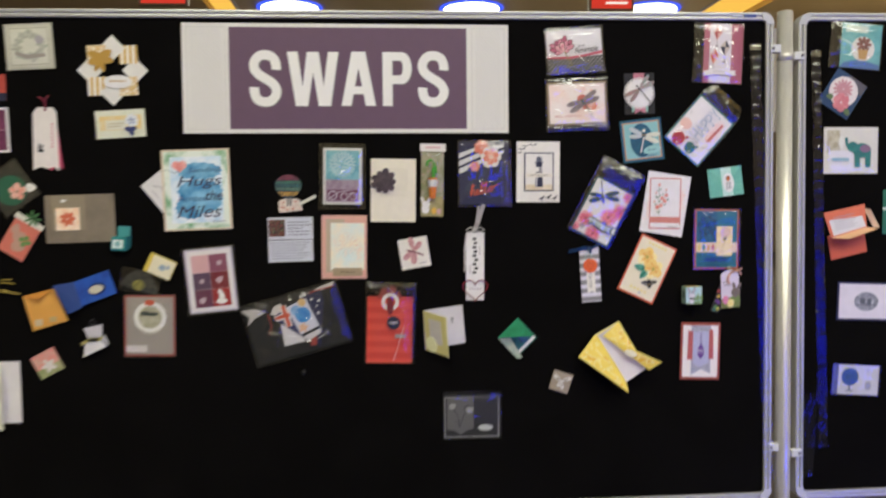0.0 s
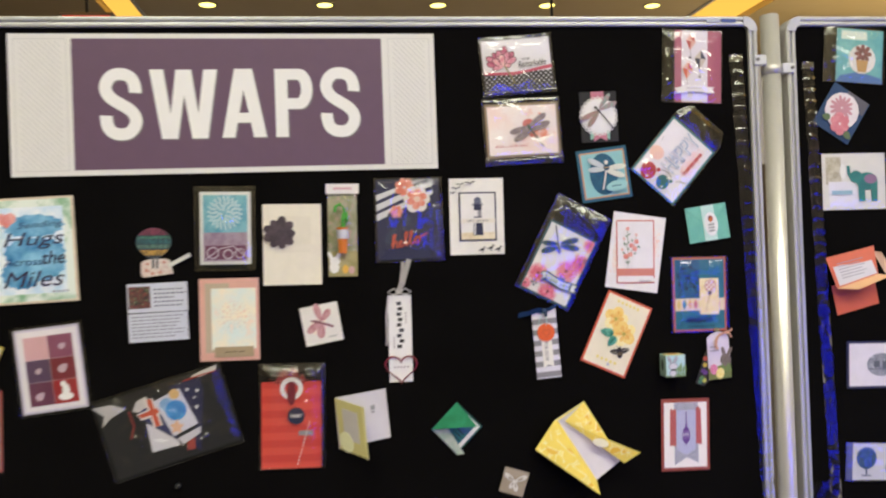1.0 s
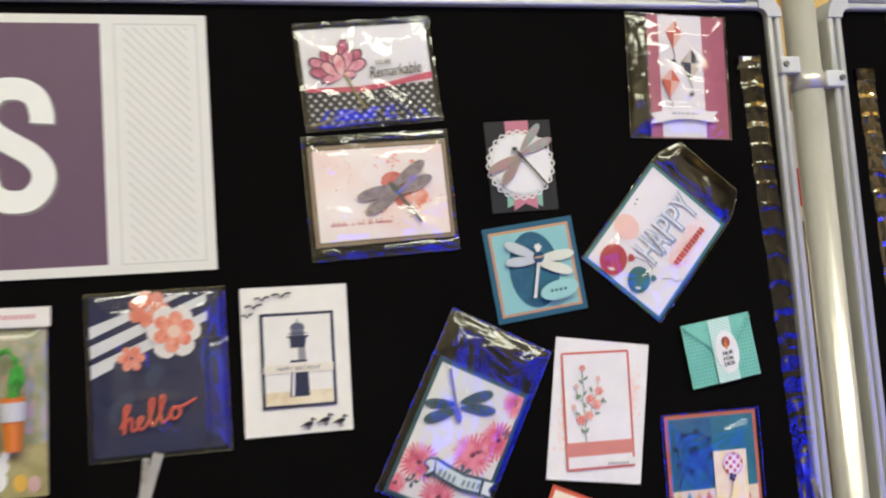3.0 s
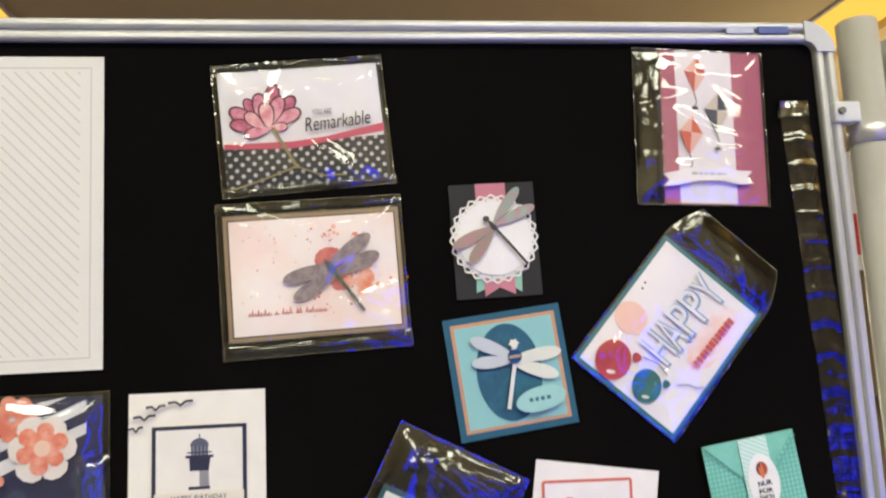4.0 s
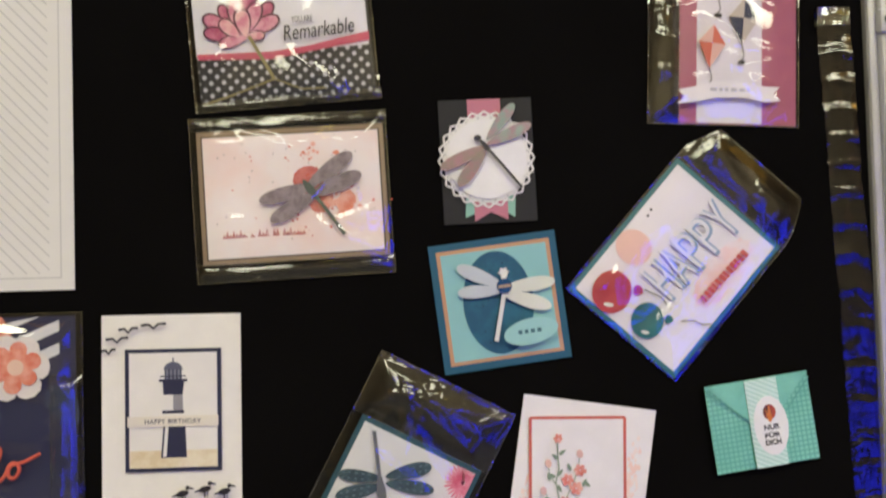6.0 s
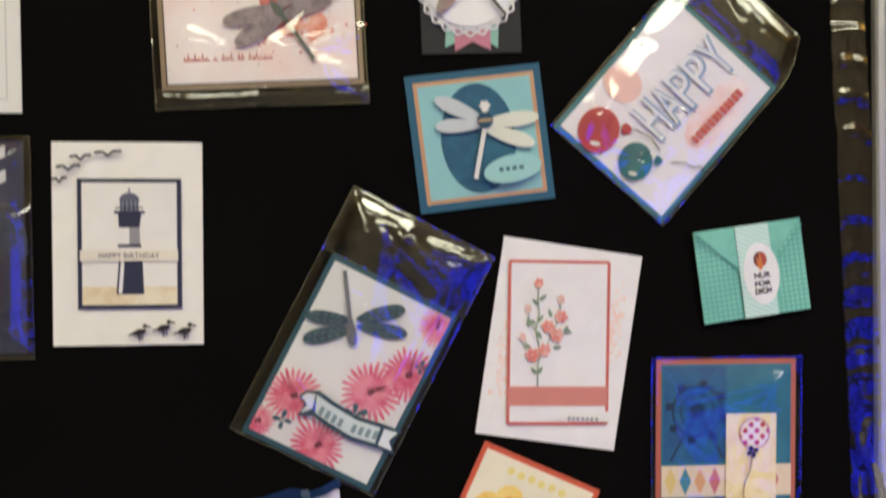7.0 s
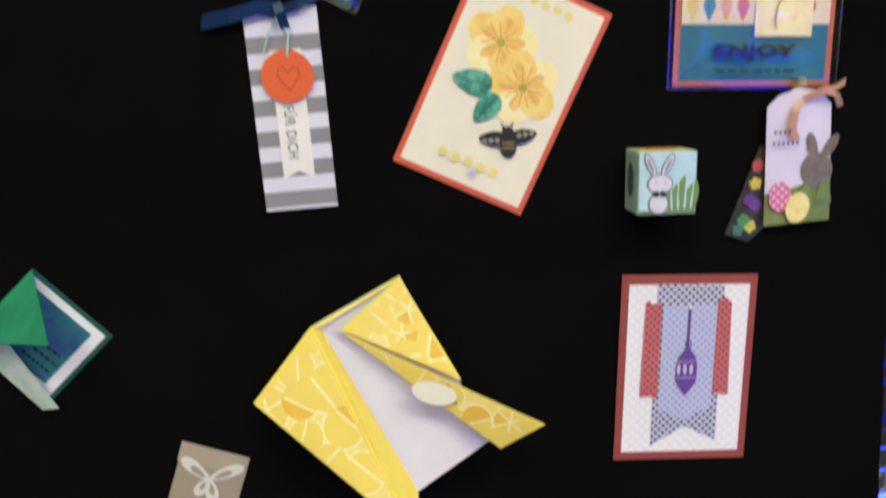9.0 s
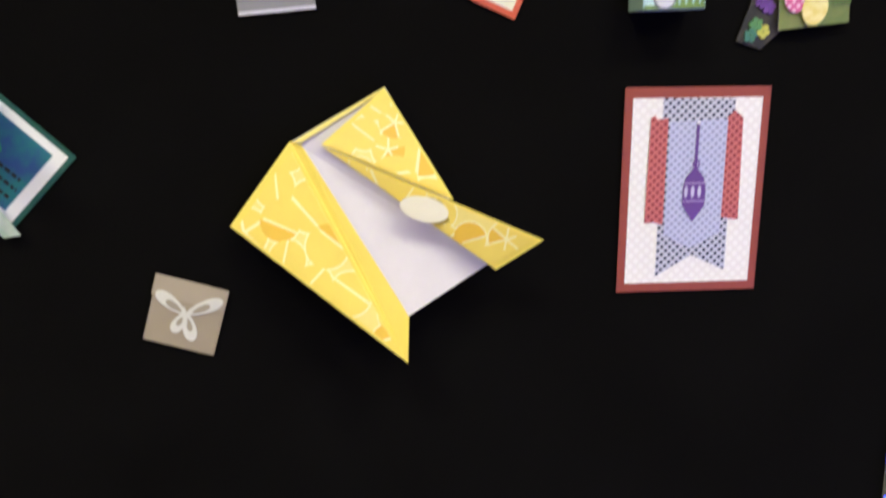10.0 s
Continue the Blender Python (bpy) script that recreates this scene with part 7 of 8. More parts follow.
c = plain_card("enjoy_card", "blue embossed ENJOY card with a balloon tag in a sleeve", 0.660, 1.370, 105.5, 139.5, -1.0, paper(214, 104, 84), lift=1)
c.rect("blue_panel", 0.035, 0.025, 0.965, 0.975, wash((20, 108, 146), (34, 124, 158), 40), 0.3)
c.rect("tone_pattern", 0.05, 0.035, 0.5, 0.54, wash((14, 86, 150), (18, 104, 160), 70), 0.1)
spokes = [q for k in range(10) for q in c.line([(0.29, 0.27), (0.29 + 0.165 * math.cos(k * math.tau / 10), 0.27 + 0.165 * math.sin(k * math.tau / 10) * c.w / c.h)], 0.007)]
c.layer("embossed_wheel", c.ring(0.29, 0.27, 0.175, 0.016, 30) + c.ring(0.29, 0.27, 0.12, 0.01, 24) + spokes + c.line([(0.1, 0.53), (0.29, 0.27), (0.48, 0.52)], 0.022) + [c.oval(0.29, 0.27, 0.055)], paper(10, 58, 108), 0.06)
c.layer("gondola", [c.rc(0.29 + 0.2 * math.cos(a) - 0.028, 0.275 + 0.2 * math.sin(a) * c.w / c.h - 0.018, 0.29 + 0.2 * math.cos(a) + 0.028, 0.275 + 0.2 * math.sin(a) * c.w / c.h + 0.02) for a in (k * math.tau / 8 + 0.2 for k in range(8))], paper(12, 48, 92), 0.06)
c.rect("patterned_band", 0.035, 0.555, 0.965, 0.72, paper(238, 214, 196), 0.2)
dm = ((232, 200, 130), (60, 140, 170), (236, 166, 120), (216, 110, 130), (232, 200, 130), (60, 140, 170), (236, 166, 120), (216, 110, 130))
for k in range(8):
    u = 0.1 + 0.105 * k
    c.layer("diamond", [c.poly((u, 0.565), (u + 0.042, 0.637), (u, 0.71), (u - 0.042, 0.637))], paper(*dm[k]), 0.06, step=False)
c.d += 0.0001
c.rect("balloon_tag", 0.49, 0.285, 0.85, 0.775, wash((244, 226, 190), (236, 206, 150), 90, 0.5, 0.7), 0.4, 0.8)
c.layer("dotted_balloon", [c.oval(0.69, 0.387, 0.105, 0.108)], dotted((238, 226, 230), (206, 40, 56), 6.2, 0.32, 45), 0.3, 0.3)
c.layer("balloon_outline", c.ring(0.69, 0.387, 0.107, 0.008, 26), paper(180, 90, 96), 0.06)
c.layer("balloon_bow", c.petals(0.675, 0.485, 0.045, 4, 0.5, 20), INK, 0.1)
c.layer("balloon_string", c.line([(0.67, 0.51), (0.66, 0.58), (0.62, 0.64), (0.61, 0.7), (0.62, 0.74)], 0.007), paper(120, 90, 70), 0.06)
c.text("lettering_enjoy", "ENJOY", 0.5, 0.848, 0.52, 0.1, paper(14, 26, 44), bold=0.05, spacing=1.05)
c.bars("small_print", 0.25, 0.925, 0.75, 1, 0.05, 0.012, paper(20, 50, 80), 3, 0)
c.sleeve(-0.04, -0.015, 1.04, 1.015, seed=18, crease=1.3, rise=1.4)

c = Card("striped_tag", "grey and white striped tag with an orange disc and navy ribbon", "gift tag", 0.359, 1.292, 46, 126, 3.3, 0.8)
c.rect("tag_base", 0, 0, 1, 1, paper(226, 220, 232), 0.6)
for k in range(6):
    c.rect("grey_stripe", 0, 0.13 + 0.155 * k, 1, min(1.0, 0.21 + 0.155 * k), paper(142, 138, 142), 0.08, step=False)
c.d += 0.0001
c.layer("white_pennant", [c.poly((0.3, 0.2), (0.73, 0.2), (0.73, 0.84), (0.515, 0.805), (0.3, 0.84))], paper(240, 234, 224), 0.4, 0.6)
c.text("lettering", "FÜR DICH", 0.49, 0.605, 0.72, 0.175, paper(92, 90, 98), -90, spacing=1.15, bold=0.006)
c.layer("orange_disc", [c.oval(0.515, 0.33, 0.36)], paper(242, 92, 30), 0.6, 0.8)
hc = c.p(0.53, 0.34)
c.layer("pressed_heart", c.line([(0.53, 0.4), (0.38, 0.33), (0.4, 0.29), (0.47, 0.285), (0.53, 0.315), (0.6, 0.285), (0.67, 0.29), (0.68, 0.33), (0.53, 0.4)], 0.02), paper(186, 70, 30), 0.1)
NAV = paper(24, 66, 120, 0.35)
part("ribbon", ribbon_bm([(-0.048, 0.058, 0.003), (-0.03, 0.06, 0.007), (-0.012, 0.064, 0.006), (0.0, 0.061, 0.004)], 0.0095, (0.25, 1, 0.1)), NAV, c.root, "navy satin ribbon")
part("ribbon", ribbon_bm([(0.0, 0.061, 0.004), (0.012, 0.064, 0.006), (0.024, 0.069, 0.004)], 0.006, (-0.3, 1, 0)), NAV, c.root, "navy satin ribbon")
part("ribbon_knot", ribbon_bm([(-0.001, 0.066, 0.006), (0.001, 0.06, 0.009), (0.003, 0.05, 0.005)], 0.006, (1, 0.2, 0)), NAV, c.root)
MINT = paper(176, 214, 206)
part("twine", tube_bm([(0.0, 0.058, 0.004), (0.004, 0.046, 0.005), (0.002, 0.034, 0.005)], 0.0008, 6), MINT, c.root, "mint twine")
part("twine", tube_bm([(-0.002, 0.058, 0.004), (-0.008, 0.048, 0.004), (-0.013, 0.036, 0.003)], 0.0007, 6), MINT, c.root, "mint twine")

c = Card("mint_cube_box", "small mint paper cube with a printed front and grass", "paper box", 0.595, 1.242, 40, 40, 0, 0.4)
part("box_body", box_bm(-0.0185, 0.019, -0.0205, 0.0195, 0.0, 0.029, 0.0006, 1), paper(168, 206, 200), c.root)
part("lid_edge", sheet3([((-0.0165, 0.0197, 0.004), (0.0165, 0.0197, 0.004), (0.0165, 0.0197, 0.026), (-0.0165, 0.0197, 0.026))], 0.0005), paper(222, 206, 120), c.root, "pale yellow lid")
part("lid_motif", sheet3([((-0.008, 0.0203, 0.007), (0.01, 0.0203, 0.007), (0.012, 0.0203, 0.02), (-0.01, 0.0203, 0.02))], 0.0004), paper(206, 140, 60), c.root, "orange printed motif")
part("side_motif", sheet3([[(-0.0192, 0.001 + 0.011 * math.sin(k * math.tau / 12), 0.014 + 0.006 * math.cos(k * math.tau / 12)) for k in range(12)]], 0.0002), paper(84, 100, 100), c.root)
c.d = 0.0291
c.layer("sky_print", [c.rc(0.05, 0.03, 0.96, 1.0)], wash((168, 206, 218), (190, 220, 226), 60), 0.1)
c.layer("grass_print", [c.poly((0.05, 1.0), (0.05, 0.95), (0.96, 0.93), (0.96, 1.0))] + [c.blade(0.56 + 0.05 * k, 0.98, 0.53 + 0.062 * k, 0.4 + 0.13 * ((k * 3) % 4) / 2, 0.09, 0.06 * (-1) ** k) for k in range(8)], paper(116, 150, 72), 0.08)
c.layer("cutout_edge", [c.oval(0.38, 0.52, 0.215, 0.165), c.oval(0.36, 0.84, 0.17, 0.17), c.oval(0.22, 0.22, 0.075, 0.2, 24), c.oval(0.5, 0.22, 0.075, 0.2, -28)], paper(120, 118, 140), 0.2)
c.layer("white_cutout", [c.oval(0.38, 0.52, 0.19, 0.14), c.oval(0.36, 0.84, 0.145, 0.15), c.oval(0.22, 0.22, 0.05, 0.175, 24), c.oval(0.5, 0.22, 0.05, 0.175, -28)], paper(224, 218, 230), 0.3, 0.4)
c.layer("ear_print", [c.oval(0.22, 0.23, 0.026, 0.13, 24), c.oval(0.5, 0.23, 0.026, 0.13, -28), c.oval(0.31, 0.5, 0.018, n=10), c.oval(0.46, 0.5, 0.018, n=10)], paper(150, 146, 170), 0.05)
c.layer("dark_bow", [c.leaf(0.37, 0.68, 0.12, 0, 0.4), c.leaf(0.37, 0.68, 0.12, 180, 0.4)], INK, 0.1)

c = Card("easter_tag", "lilac tag with grass, paper eggs and a peach ribbon", "gift tag", 0.691, 1.253, 45, 90, 2, 2)
c.layer("tag_base", [c.poly((0.02, 0.12), (0.2, 0.04), (0.5, 0.0), (0.8, 0.02), (0.98, 0.12), (1.0, 0.98), (0.0, 1.0))], paper(222, 208, 232), 0.6, 4)
c.layer("meadow", [c.poly((0.0, 1.0), (0.0, 0.76), (0.3, 0.74), (0.6, 0.7), (1.0, 0.68), (1.0, 0.98))], wash((128, 136, 66), (106, 124, 60), 60), 0.2)
c.layer("grey_cutout", [c.oval(0.78, 0.6, 0.24, 0.26), c.oval(0.7, 0.42, 0.08, 0.2, 12), c.oval(0.98, 0.43, 0.08, 0.2, -32)], wash((128, 110, 104), (110, 94, 90), 140), 0.3, 0.4)
c.layer("tall_grass_print", [c.leaf(0.5 + 0.07 * k, 0.86, 0.3 + 0.05 * (k % 3), 78 + 7 * (k % 4), 0.08) for k in range(8)], paper(112, 138, 66), 0.2, 0.2)
c.layer("pink_egg", [c.oval(0.22, 0.78, 0.17, 0.22)], dotted((222, 90, 150), (240, 190, 214), 4, 0.3), 0.4, 0.5)
c.layer("yellow_egg", [c.oval(0.48, 0.87, 0.18, 0.23, -15)], wash((232, 208, 110), (240, 222, 150), 120), 0.4, 0.3)
c.layer("tag_print", [c.rc(0.1 + 0.07 * k, 0.295, 0.14 + 0.07 * k, 0.318) for k in range(4)] + [c.rc(0.08 + 0.07 * k, 0.375, 0.12 + 0.07 * k, 0.398) for k in range(6)], paper(90, 80, 110), 0.08)
PEACH = paper(240, 186, 156, 0.45)
part("ribbon", ribbon_bm([(0.001, 0.038, 0.008), (-0.005, 0.03, 0.011), (-0.006, 0.018, 0.009), (-0.002, 0.012, 0.008)], 0.006, (1, 0.2, 0)), PEACH, c.root, "peach ribbon")
part("ribbon", ribbon_bm([(0.001, 0.038, 0.008), (0.012, 0.043, 0.012), (0.022, 0.044, 0.01), (0.03, 0.048, 0.008)], 0.0045, (0.1, 1, 0)), PEACH, c.root, "peach ribbon")
part("ribbon", ribbon_bm([(0.012, 0.042, 0.01), (0.022, 0.04, 0.012), (0.027, 0.032, 0.008)], 0.0045, (1, 0.3, 0)), PEACH, c.root, "peach ribbon")
part("tape_tab", sheet3([((-0.005, 0.042, 0.006), (0.006, 0.041, 0.006), (0.005, 0.052, 0.004), (-0.005, 0.053, 0.004))], 0.0003), SEAL, c.root, "clear tape tab").visible_shadow = False
c.d = 0.0006
c.layer("sweet_packet", [c.poly((-0.02, 0.4), (0.14, 0.42), (0.1, 1.0), (-0.2, 1.12), (-0.55, 1.05))], wash((40, 38, 34), (66, 58, 46), 90), 1.2, 0, "dark clear packet of sweets")
rnd = random.Random(4)
for k, (u, v, m) in enumerate(((-0.06, 0.55, (206, 80, 60)), (-0.1, 0.68, (226, 190, 50)), (-0.2, 0.8, (110, 60, 140)), (-0.1, 0.84, (120, 70, 150)), (-0.28, 0.95, (90, 150, 70)), (-0.18, 1.0, (206, 200, 60)), (-0.36, 1.02, (70, 130, 90)))):
    c.layer("sweet", c.petals(u, v, 0.1, 5, 0.5, k * 25), paper(*m, 0.4), 1.5, step=False)

c = plain_card("lantern_card", "brick red bordered card with a polka-dot banner and purple ornament", 0.621, 1.107, 95, 135, -1.7, paper(160, 64, 48), lift=0.8, thick=0.7)
c.rect("white_embossed_panel", 0.055, 0.05, 0.945, 0.955, dotted((232, 224, 222), (240, 234, 232), 5, 0.35, 45), 0.4)
c.layer("dotted_banner", [c.poly((0.26, 0.05), (0.755, 0.055), (0.765, 0.895), (0.52, 0.815), (0.27, 0.92))], dotted((196, 194, 214), (44, 48, 76), 3.7, 0.33, 45), 0.3, 0.2)
REDDOT = dotted((206, 100, 96), (150, 50, 56), 3.7, 0.32, 45)
c.layer("dotted_strip", [c.poly((0.18, 0.145), (0.205, 0.13), (0.225, 0.15), (0.3, 0.143), (0.3, 0.66), (0.235, 0.645), (0.17, 0.65))], REDDOT, 0.2, 0.1)
c.layer("dotted_strip", [c.poly((0.705, 0.145), (0.755, 0.11), (0.815, 0.145), (0.835, 0.64), (0.77, 0.635), (0.71, 0.625))], REDDOT, 0.2, step=False)
c.d += 0.0003
c.layer("vellum_banner", [c.poly((0.31, 0.16), (0.71, 0.15), (0.71, 0.7), (0.5, 0.78), (0.31, 0.71))], dotted((190, 190, 222), (150, 152, 190), 3.7, 0.33, 45), 0.1)
PUR = paper(106, 62, 150)
c.layer("purple_ornament", [c.poly((0.495, 0.17), (0.515, 0.17), (0.515, 0.38), (0.57, 0.43), (0.585, 0.48), (0.585, 0.56), (0.55, 0.6), (0.505, 0.645), (0.46, 0.6), (0.425, 0.56), (0.425, 0.48), (0.44, 0.43), (0.495, 0.38))], PUR, 0.3, 0.4)
for k in range(3):
    c.layer("ornament_window", [c.poly(*((0.447 + 0.047 * k + 0.013 * math.cos(a), 0.497 + 0.03 * math.sin(a)) for a in (q * math.tau / 8 for q in range(8))))], paper(206, 196, 226), 0.06, step=False)
c.layer("ornament_bands", [c.rc(0.428, 0.452, 0.585, 0.458), c.rc(0.428, 0.54, 0.585, 0.546)], paper(176, 150, 206), 0.05, step=False)
c.layer("ornament_loop", c.ring(0.507, 0.362, 0.022, 0.01, 12), PUR, 0.06)
c.layer("pearl", [c.oval(0.505, 0.165, 0.012, n=10)], WHITE, 0.4)

# the folded lemon card stands well clear of the felt
lem = new("lemon_fold_card")
lem.location = (0.40, -0.0005, 1.10)
tagged(lem, "yellow lemon-patterned twist-fold card standing open on felt", "card", "cards on the board")
LEMEDGE = paper(248, 218, 84)


def lp(x, z, out):
    return (x - 0.40, -out, z - 1.10)


A, B, D, E, F, G, C, K = lp(0.366, 1.153, 0.012), lp(0.424, 1.183, 0.006), lp(0.431, 1.0475, 0.044), lp(0.4286, 1.028, 0.070), lp(0.3255, 1.104, 0.02), lp(0.463, 1.108, 0.016), lp(0.513, 1.092, 0.05), lp(0.4855, 1.0725, 0.04)
part("white_inside", sheet3([(A, B, G), (A, G, lp(0.484, 1.0715, 0.02)), (A, lp(0.484, 1.0715, 0.02), D)], 0.0006), paper(208, 199, 210), lem, "white inner panel")


def trimmed(shape, region):
    """The part of a flat shape that lies inside a convex region."""
    for i in range(len(region)):
        (ax, ay), (bx, by) = region[i], region[(i + 1) % len(region)]
        kept = []
        for j in range(len(shape)):
            p, q = shape[j], shape[(j + 1) % len(shape)]
            dp = (bx - ax) * (p[1] - ay) - (by - ay) * (p[0] - ax)
            dq = (bx - ax) * (q[1] - ay) - (by - ay) * (q[0] - ax)
            if dp >= 0:
                kept.append(p)
            if (dp < 0) != (dq < 0):
                f = dp / (dp - dq)
                kept.append((p[0] + f * (q[0] - p[0]), p[1] + f * (q[1] - p[1])))
        shape = kept
        if len(shape) < 3:
            return []
    return shape


def lemon_flap(name, corners, label):
    """A flap of plain gold card with a lemon print inside its border."""
    flap = part(name, sheet3([corners], 0.0006), LEMEDGE, lem, label)
    n = len(corners)
    mid = [sum(q[k] for q in corners) / n for k in range(3)]
    inner = [Vector(tuple(mid[k] + (q[k] - mid[k]) * 0.9 for k in range(3))) for q in corners]
    base = inner[0]
    e1 = (inner[1] - base).normalized()
    up = e1.cross(inner[2] - base).normalized()
    up = -up if up.y > 0 else up
    e2 = up.cross(e1)
    region = [((q - base).dot(e1), (q - base).dot(e2)) for q in inner]
    if sum(region[i][0] * region[(i + 1) % n][1] - region[(i + 1) % n][0] * region[i][1] for i in range(n)) < 0:
        region.reverse()
    part("print_ground", sheet3([[base + e1 * x + e2 * y + up * 0.0009 for x, y in region]], 0.0002), paper(247, 224, 122), flap)
    rnd = random.Random(len(name))
    xs, ys = [q[0] for q in region], [q[1] for q in region]
    rinds, pale, deep = [], [], []
    spots = []
    for k in range(160):
        x, y, r = rnd.uniform(min(xs), max(xs)), rnd.uniform(min(ys), max(ys)), rnd.uniform(0.010, 0.018)
        if all(math.hypot(x - a, y - b) > 0.66 * (r + q) for a, b, q in spots):
            spots.append((x, y, r))
    for x, y, r in spots:
        rinds.append([(x + r * math.cos(t), y + r * math.sin(t)) for t in (k * math.tau / 22 for k in range(22))])
        turn, m = rnd.uniform(0, 6), rnd.choice((5, 6, 7))
        if rnd.random() < 0.68:
            span = rnd.uniform(2.2, 3.4)
            whole = [(x + 0.92 * r * math.cos(turn + span * q / 12), y + 0.92 * r * math.sin(turn + span * q / 12)) for q in range(13)]
            (deep if rnd.random() < 0.45 else pale).append(whole)
            whole = [(x + 0.92 * r * math.cos(turn + span + 0.1 + (6.05 - span) * q / 12), y + 0.92 * r * math.sin(turn + span + 0.1 + (6.05 - span) * q / 12)) for q in range(13)]
            pale.append(whole)
            continue
        for k in range(m):
            t0, t1 = turn + (k + 0.05) * math.tau / m, turn + (k + 0.95) * math.tau / m
            wedge = [(x + 0.1 * r * math.cos((t0 + t1) / 2), y + 0.1 * r * math.sin((t0 + t1) / 2))] + [(x + 0.92 * r * math.cos(t0 + (t1 - t0) * q / 4), y + 0.92 * r * math.sin(t0 + (t1 - t0) * q / 4)) for q in range(5)]
            (deep if rnd.random() < 0.15 else pale).append(wedge)
    for title, shapes, colour, height in (("lemon_slice", rinds, paper(251, 239, 180), 0.0011), ("lemon_wedge", pale, paper(248, 216, 88), 0.00125), ("lemon_wedge", deep, paper(243, 190, 52), 0.0013)):
        for i, shape in enumerate(shapes):
            cut = trimmed(shape, region)
            if len(cut) > 2:
                part(title, sheet3([[base + e1 * x + e2 * y + up * (height + 0.000004 * i) for x, y in cut]], 0.0001), colour, flap)


lemon_flap("back_flap", (lp(0.424, 1.1825, 0.009), lp(0.384, 1.151, 0.018), lp(0.463, 1.1130, 0.020)), "lemon-patterned back flap")
lemon_flap("long_flap", (lp(0.385, 1.1495, 0.0185), C, K), "lemon-patterned pointed flap")
lemon_flap("front_flap", (lp(0.365, 1.153, 0.014), F, E), "lemon-patterned front flap")
part("front_border", sheet3([(lp(0.365, 1.153, 0.0142), lp(0.372, 1.151, 0.0175), D, E)], 0.0006), LEMEDGE, lem, "golden folded edge")
part("back_border", sheet3([(lp(0.3655, 1.1525, 0.0135), B, lp(0.424, 1.1815, 0.008), lp(0.372, 1.1525, 0.0145))], 0.0006), paper(240, 220, 120), lem)


def flap_oval(cx, cz, out, ru, rv, turn, n=24):
    a = radians(turn)
    return [lp(cx + ru * math.cos(t) * math.cos(a) - rv * math.sin(t) * math.sin(a), cz + ru * math.cos(t) * math.sin(a) + rv * math.sin(t) * math.cos(a), out) for t in (k * math.tau / n for k in range(n))]


# the offset dark gold oval paints the greeting oval's cast shadow
part("painted_label_shadow", sheet3([flap_oval(0.4465, 1.1110, 0.0360, 0.0155, 0.0078, -17)], 0.0008), paper(180, 150, 40), lem)
part("greeting_oval", sheet3([flap_oval(0.4435, 1.1120, 0.0375, 0.0150, 0.0076, -17)], 0.0006), paper(240, 230, 200), lem)

# ---- the second board ----
c = plain_card("flowerpot_card", "turquoise card with a white circle and potted bloom", 1.007, 1.819, 98, 104, -4.5, wash((104, 176, 178), (122, 190, 190), 40), lift=1)
c.rect("torn_label", 0.1, 0.04, 0.65, 0.2, paper(222, 226, 214), 0.3)
c.layer("blue_foot", [c.poly((0.0, 1.0), (0.1, 0.88), (0.5, 0.8), (0.98, 0.9), (1.0, 1.0))], paper(90, 130, 190), 0.1)
c.layer("white_disc", [c.oval(0.55, 0.56, 0.29, wob=0.012)], paper(232, 224, 220), 0.4, 0.5)
c.layer("brown_bloom", c.petals(0.56, 0.46, 0.2, 8, 0.28), wash((160, 96, 90), (130, 84, 76), 120), 0.2)
c.layer("pot", [c.poly((0.42, 0.58), (0.68, 0.58), (0.64, 0.8), (0.46, 0.8))], paper(206, 160, 96), 0.3)
c.sleeve(-0.28, -0.04, 1.03, 1.02, CELLO_CRUMPLED, seed=20, crease=1.6, rise=1.6)
for args in ((-0.28, -0.04, 0.0, 1.02),):
    c.sleeve(*args, CELLO_CRUMPLED, 2.6, "creased film flap", 2.0, "folded_flap", 36)

c = plain_card("navy_bloom_card", "navy card on its corner with a pink bloom circle", 0.964, 1.708, 84, 92, -33, paper(30, 66, 108), lift=0.8)
c.rect("grey_corner", 0.4, 0.0, 0.98, 0.3, paper(92, 88, 96), 0.1)
c.layer("white_disc", [c.oval(0.48, 0.45, 0.42, wob=0.012)], paper(230, 218, 218), 0.4, 0.6)
c.layer("pink_mum", c.petals(0.44, 0.4, 0.3, 14, 0.16) + c.petals(0.44, 0.4, 0.2, 10, 0.2, 10), paper(206, 140, 150), 0.3)
c.layer("rose", c.petals(0.58, 0.72, 0.26, 6, 0.5), wash((224, 136, 142), (214, 116, 126), 80), 0.5, 0.4)
c.layer("leaf", [c.leaf(0.3, 0.72, 0.2, 200, 0.4)], paper(96, 120, 76), 0.2, step=False)
c.layer("leaf", [c.leaf(0.78, 0.82, 0.2, -20, 0.4)], paper(96, 120, 76), 0.2)

c = plain_card("teal_trunk_card", "white card with a plain teal four-legged shape", 0.985, 1.575, 133, 109, -0.3, paper(226, 220, 216), lift=0.8)
c.rect("marbled_panel", 0.06, 0.06, 0.3, 0.55, wash((176, 164, 140), (206, 198, 180), 70), 0.1)
c.rect("white_panel", 0.1, 0.5, 0.55, 0.93, paper(232, 226, 238), 0.3)
TL = wash((40, 140, 136), (30, 122, 124), 50)
c.layer("teal_shape", [c.oval(0.7, 0.5, 0.17, 0.13), c.oval(0.53, 0.42, 0.1, 0.09), c.poly((0.56, 0.5), (0.66, 0.5), (0.67, 0.86), (0.57, 0.86)), c.poly((0.76, 0.5), (0.87, 0.5), (0.86, 0.86), (0.77, 0.86))] + c.line([(0.47, 0.46), (0.42, 0.36), (0.41, 0.22)], 0.05), TL, 0.4, 0.6)
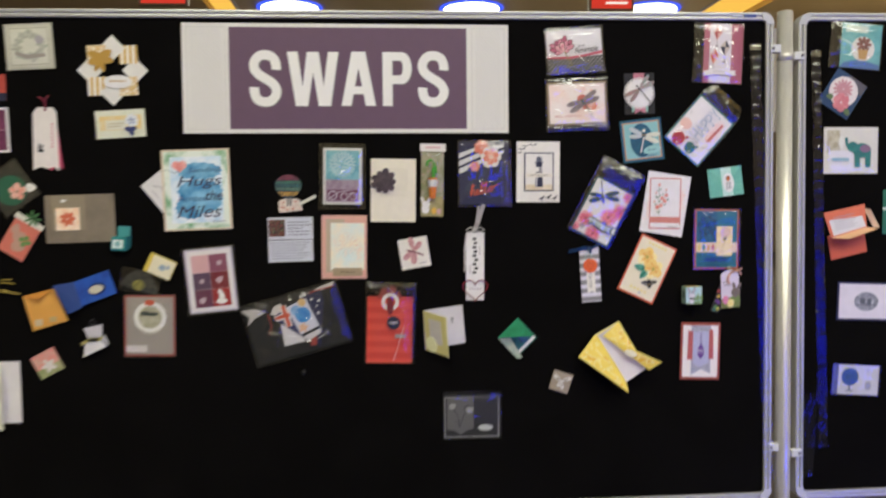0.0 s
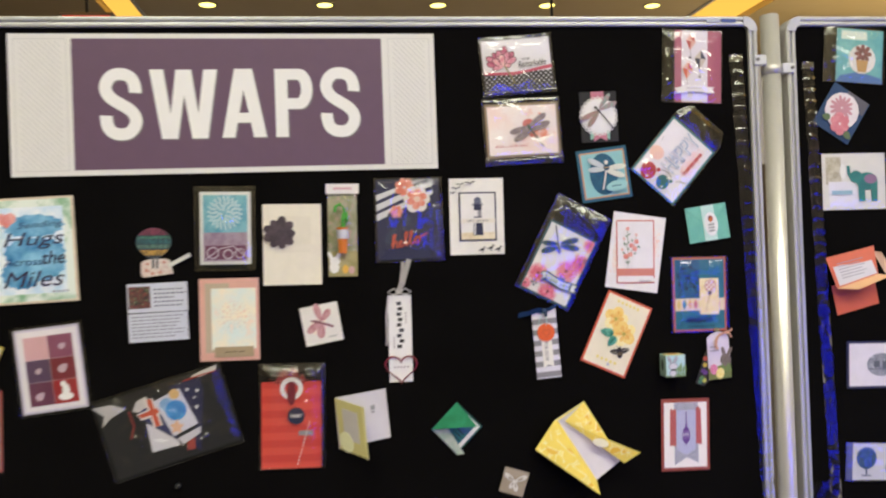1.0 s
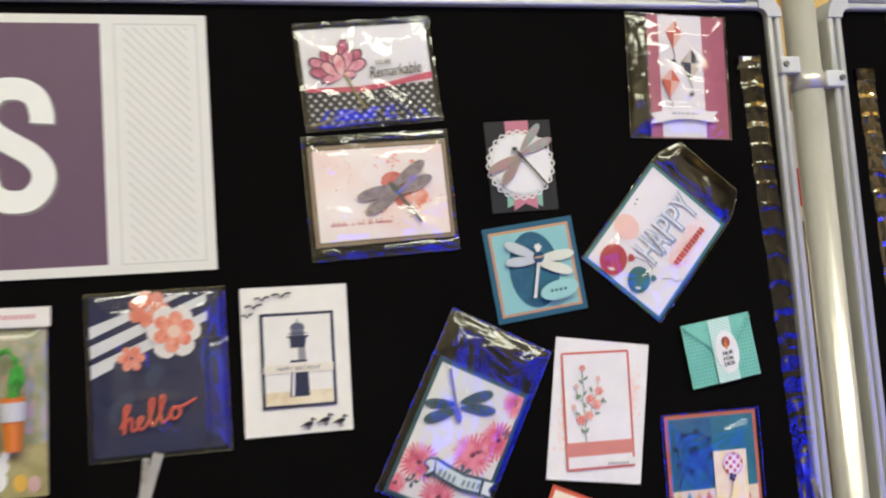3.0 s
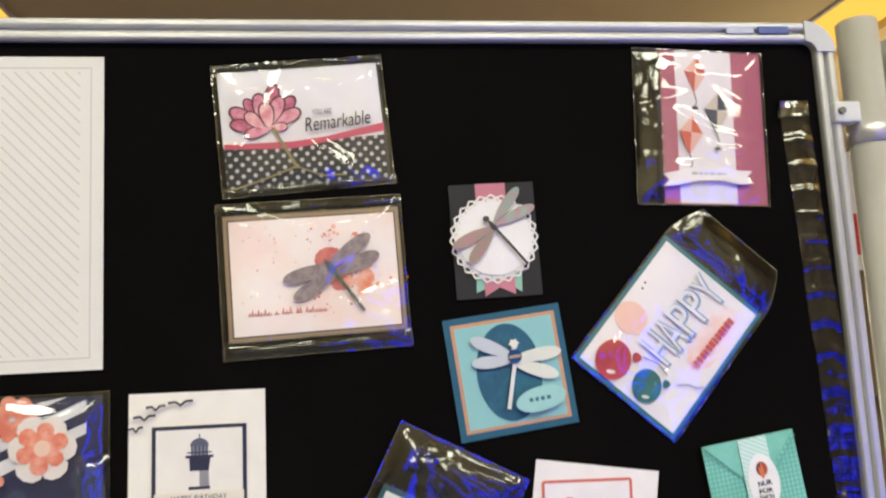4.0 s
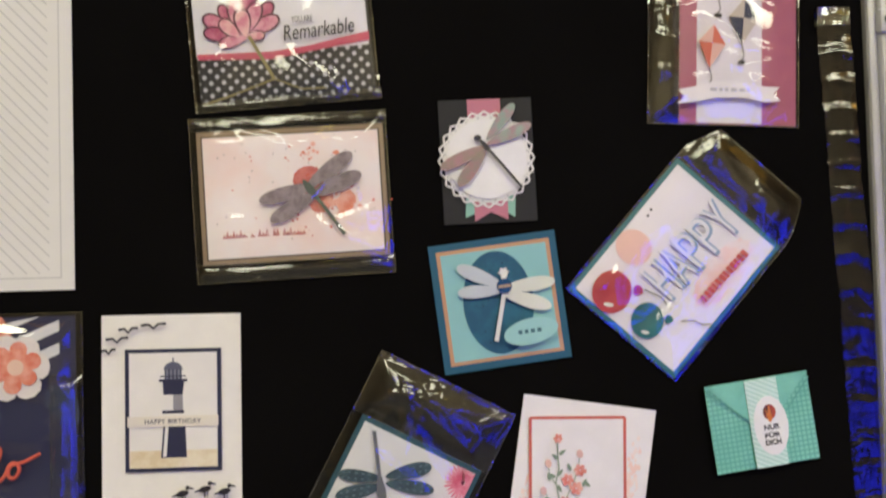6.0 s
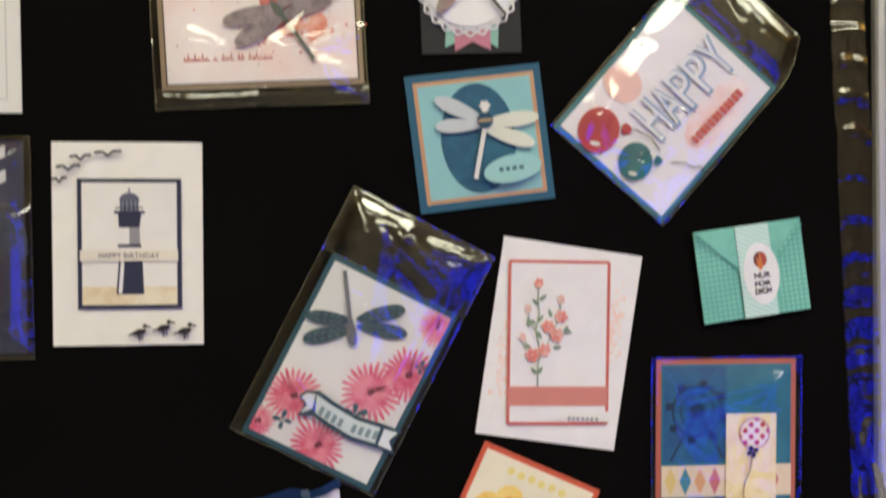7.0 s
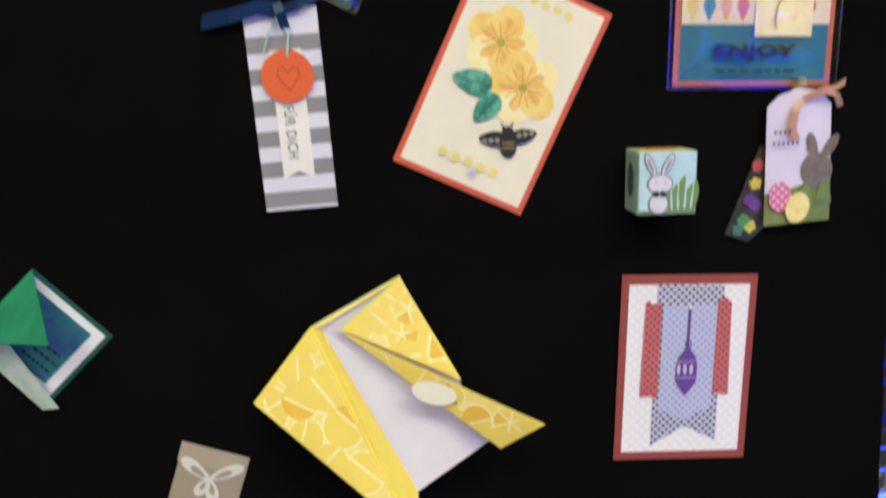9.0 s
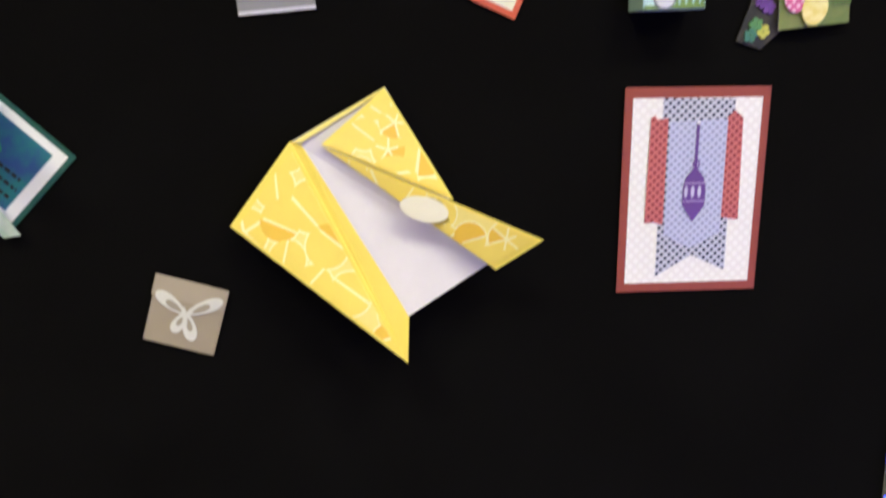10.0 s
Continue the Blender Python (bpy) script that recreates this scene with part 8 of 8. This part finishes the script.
c.layer("mauve_patch", [c.oval(0.76, 0.46, 0.1, 0.07)], paper(150, 112, 150), 0.3)
c.layer("pale_bird_shape", [c.oval(0.32, 0.32, 0.05, 0.11)], WHITE, 0.3)
c.rect("blue_caption", 0.14, 0.66, 0.46, 0.73, paper(150, 190, 214), 0.1)
c.sleeve(-0.01, -0.01, 1.01, 1.01, seed=21)

c = Card("coral_box_card", "open coral box card with a printed white insert", "card", 0.973, 1.384, 100, 128, 6, 0.6)
COR = paper(222, 92, 62)
c.layer("front_panel", [c.poly((0.06, 0.55), (0.96, 0.42), (1.0, 0.92), (0.1, 1.0))], COR, 0.6)
part("open_lid", sheet3([((-0.05, 0.05, 0.004), (0.05, 0.06, 0.008), (0.042, 0.006, 0.022), (-0.044, -0.01, 0.018))], 0.0006), paper(226, 100, 72), c.root)
part("insert", sheet3([((-0.042, 0.042, 0.0062), (0.036, 0.05, 0.0092), (0.04, 0.008, 0.0222), (-0.038, -0.006, 0.0186))], 0.0004), paper(214, 208, 220), c.root, "white printed insert")
for k in range(6):
    t = 0.15 + 0.12 * k
    part("print_line", sheet3([[(-0.042 + 0.004 * t + 0.076 * u, 0.042 + 0.008 * u - 0.046 * (t + dt), 0.0072 + 0.003 * u + 0.0125 * (t + dt)) for u, dt in ((0.12, 0), (0.82 - 0.1 * (k % 2), 0), (0.82 - 0.1 * (k % 2), 0.03), (0.12, 0.03))]], 0.0002), paper(150, 146, 168), c.root)
part("inner_shelf", sheet3([((-0.044, -0.01, 0.018), (0.042, 0.006, 0.022), (0.064, 0.0, 0.03), (-0.01, -0.016, 0.034))], 0.0006), paper(236, 176, 130), c.root, "pale orange inner shelf")
part("side_tab", sheet3([((0.046, 0.05, 0.008), (0.056, 0.046, 0.02), (0.068, 0.002, 0.03), (0.056, 0.004, 0.024))], 0.0006), paper(240, 196, 170), c.root)

c = plain_card("oval_scene_card", "white card with a grey oval landscape stamp and navy mat", 1.03, 1.216, 150, 92, -2.2, paper(32, 36, 76), lift=0.8)
c.rect("white_panel", 0.035, 0.05, 0.965, 0.95, paper(226, 218, 226), 0.4)
c.layer("grey_oval", [c.oval(0.48, 0.5, 0.2, 0.15)], wash((150, 150, 160), (120, 122, 134), 60, c3=(190, 190, 196)), 0.1)
c.layer("scene_lines", [c.rc(0.38, 0.42, 0.46, 0.56), c.rc(0.5, 0.42, 0.56, 0.58), c.rc(0.3, 0.58, 0.66, 0.6)], paper(92, 96, 108), 0.08)

c = plain_card("blue_tree_card", "pale card with a stamped blue tree in a clear sleeve", 1.004, 1.028, 112, 71, -4, paper(206, 202, 216), lift=0.8)
c.rect("blue_strip", -0.02, 0.0, 0.1, 1.0, paper(92, 96, 160), 0.2)
c.layer("tree_crown", [c.oval(0.36, 0.4, 0.19, 0.19, wob=0.03)], wash((40, 72, 128), (60, 96, 140), 120), 0.1)
c.layer("tree_trunk", [c.rc(0.345, 0.66, 0.375, 0.85), c.rc(0.27, 0.86, 0.45, 0.89)], paper(56, 70, 110), 0.1)
c.layer("grey_leaf", [c.oval(0.77, 0.68, 0.07, 0.1), c.oval(0.75, 0.18, 0.03, 0.03)], paper(160, 158, 176), 0.1)
c.sleeve(-0.04, -0.03, 1.04, 1.03, seed=22)

c = plain_card("green_edge_card", "green and white banded card at the frame edge", 1.094, 1.429, 56, 105, -0.8, paper(36, 120, 92), lift=0.8)
c.rect("white_band", 0, 0.4, 1, 0.46, WHITE, 0.2)
c = plain_card("pale_edge_card", "pale pink card near the board frame", 1.135, 1.79, 70, 110, -1, paper(226, 206, 204), lift=0.8)
c = plain_card("ivory_edge_card", "ivory card beside the blue tree card", 1.13, 1.06, 60, 90, -1, paper(200, 198, 186), lift=0.8)
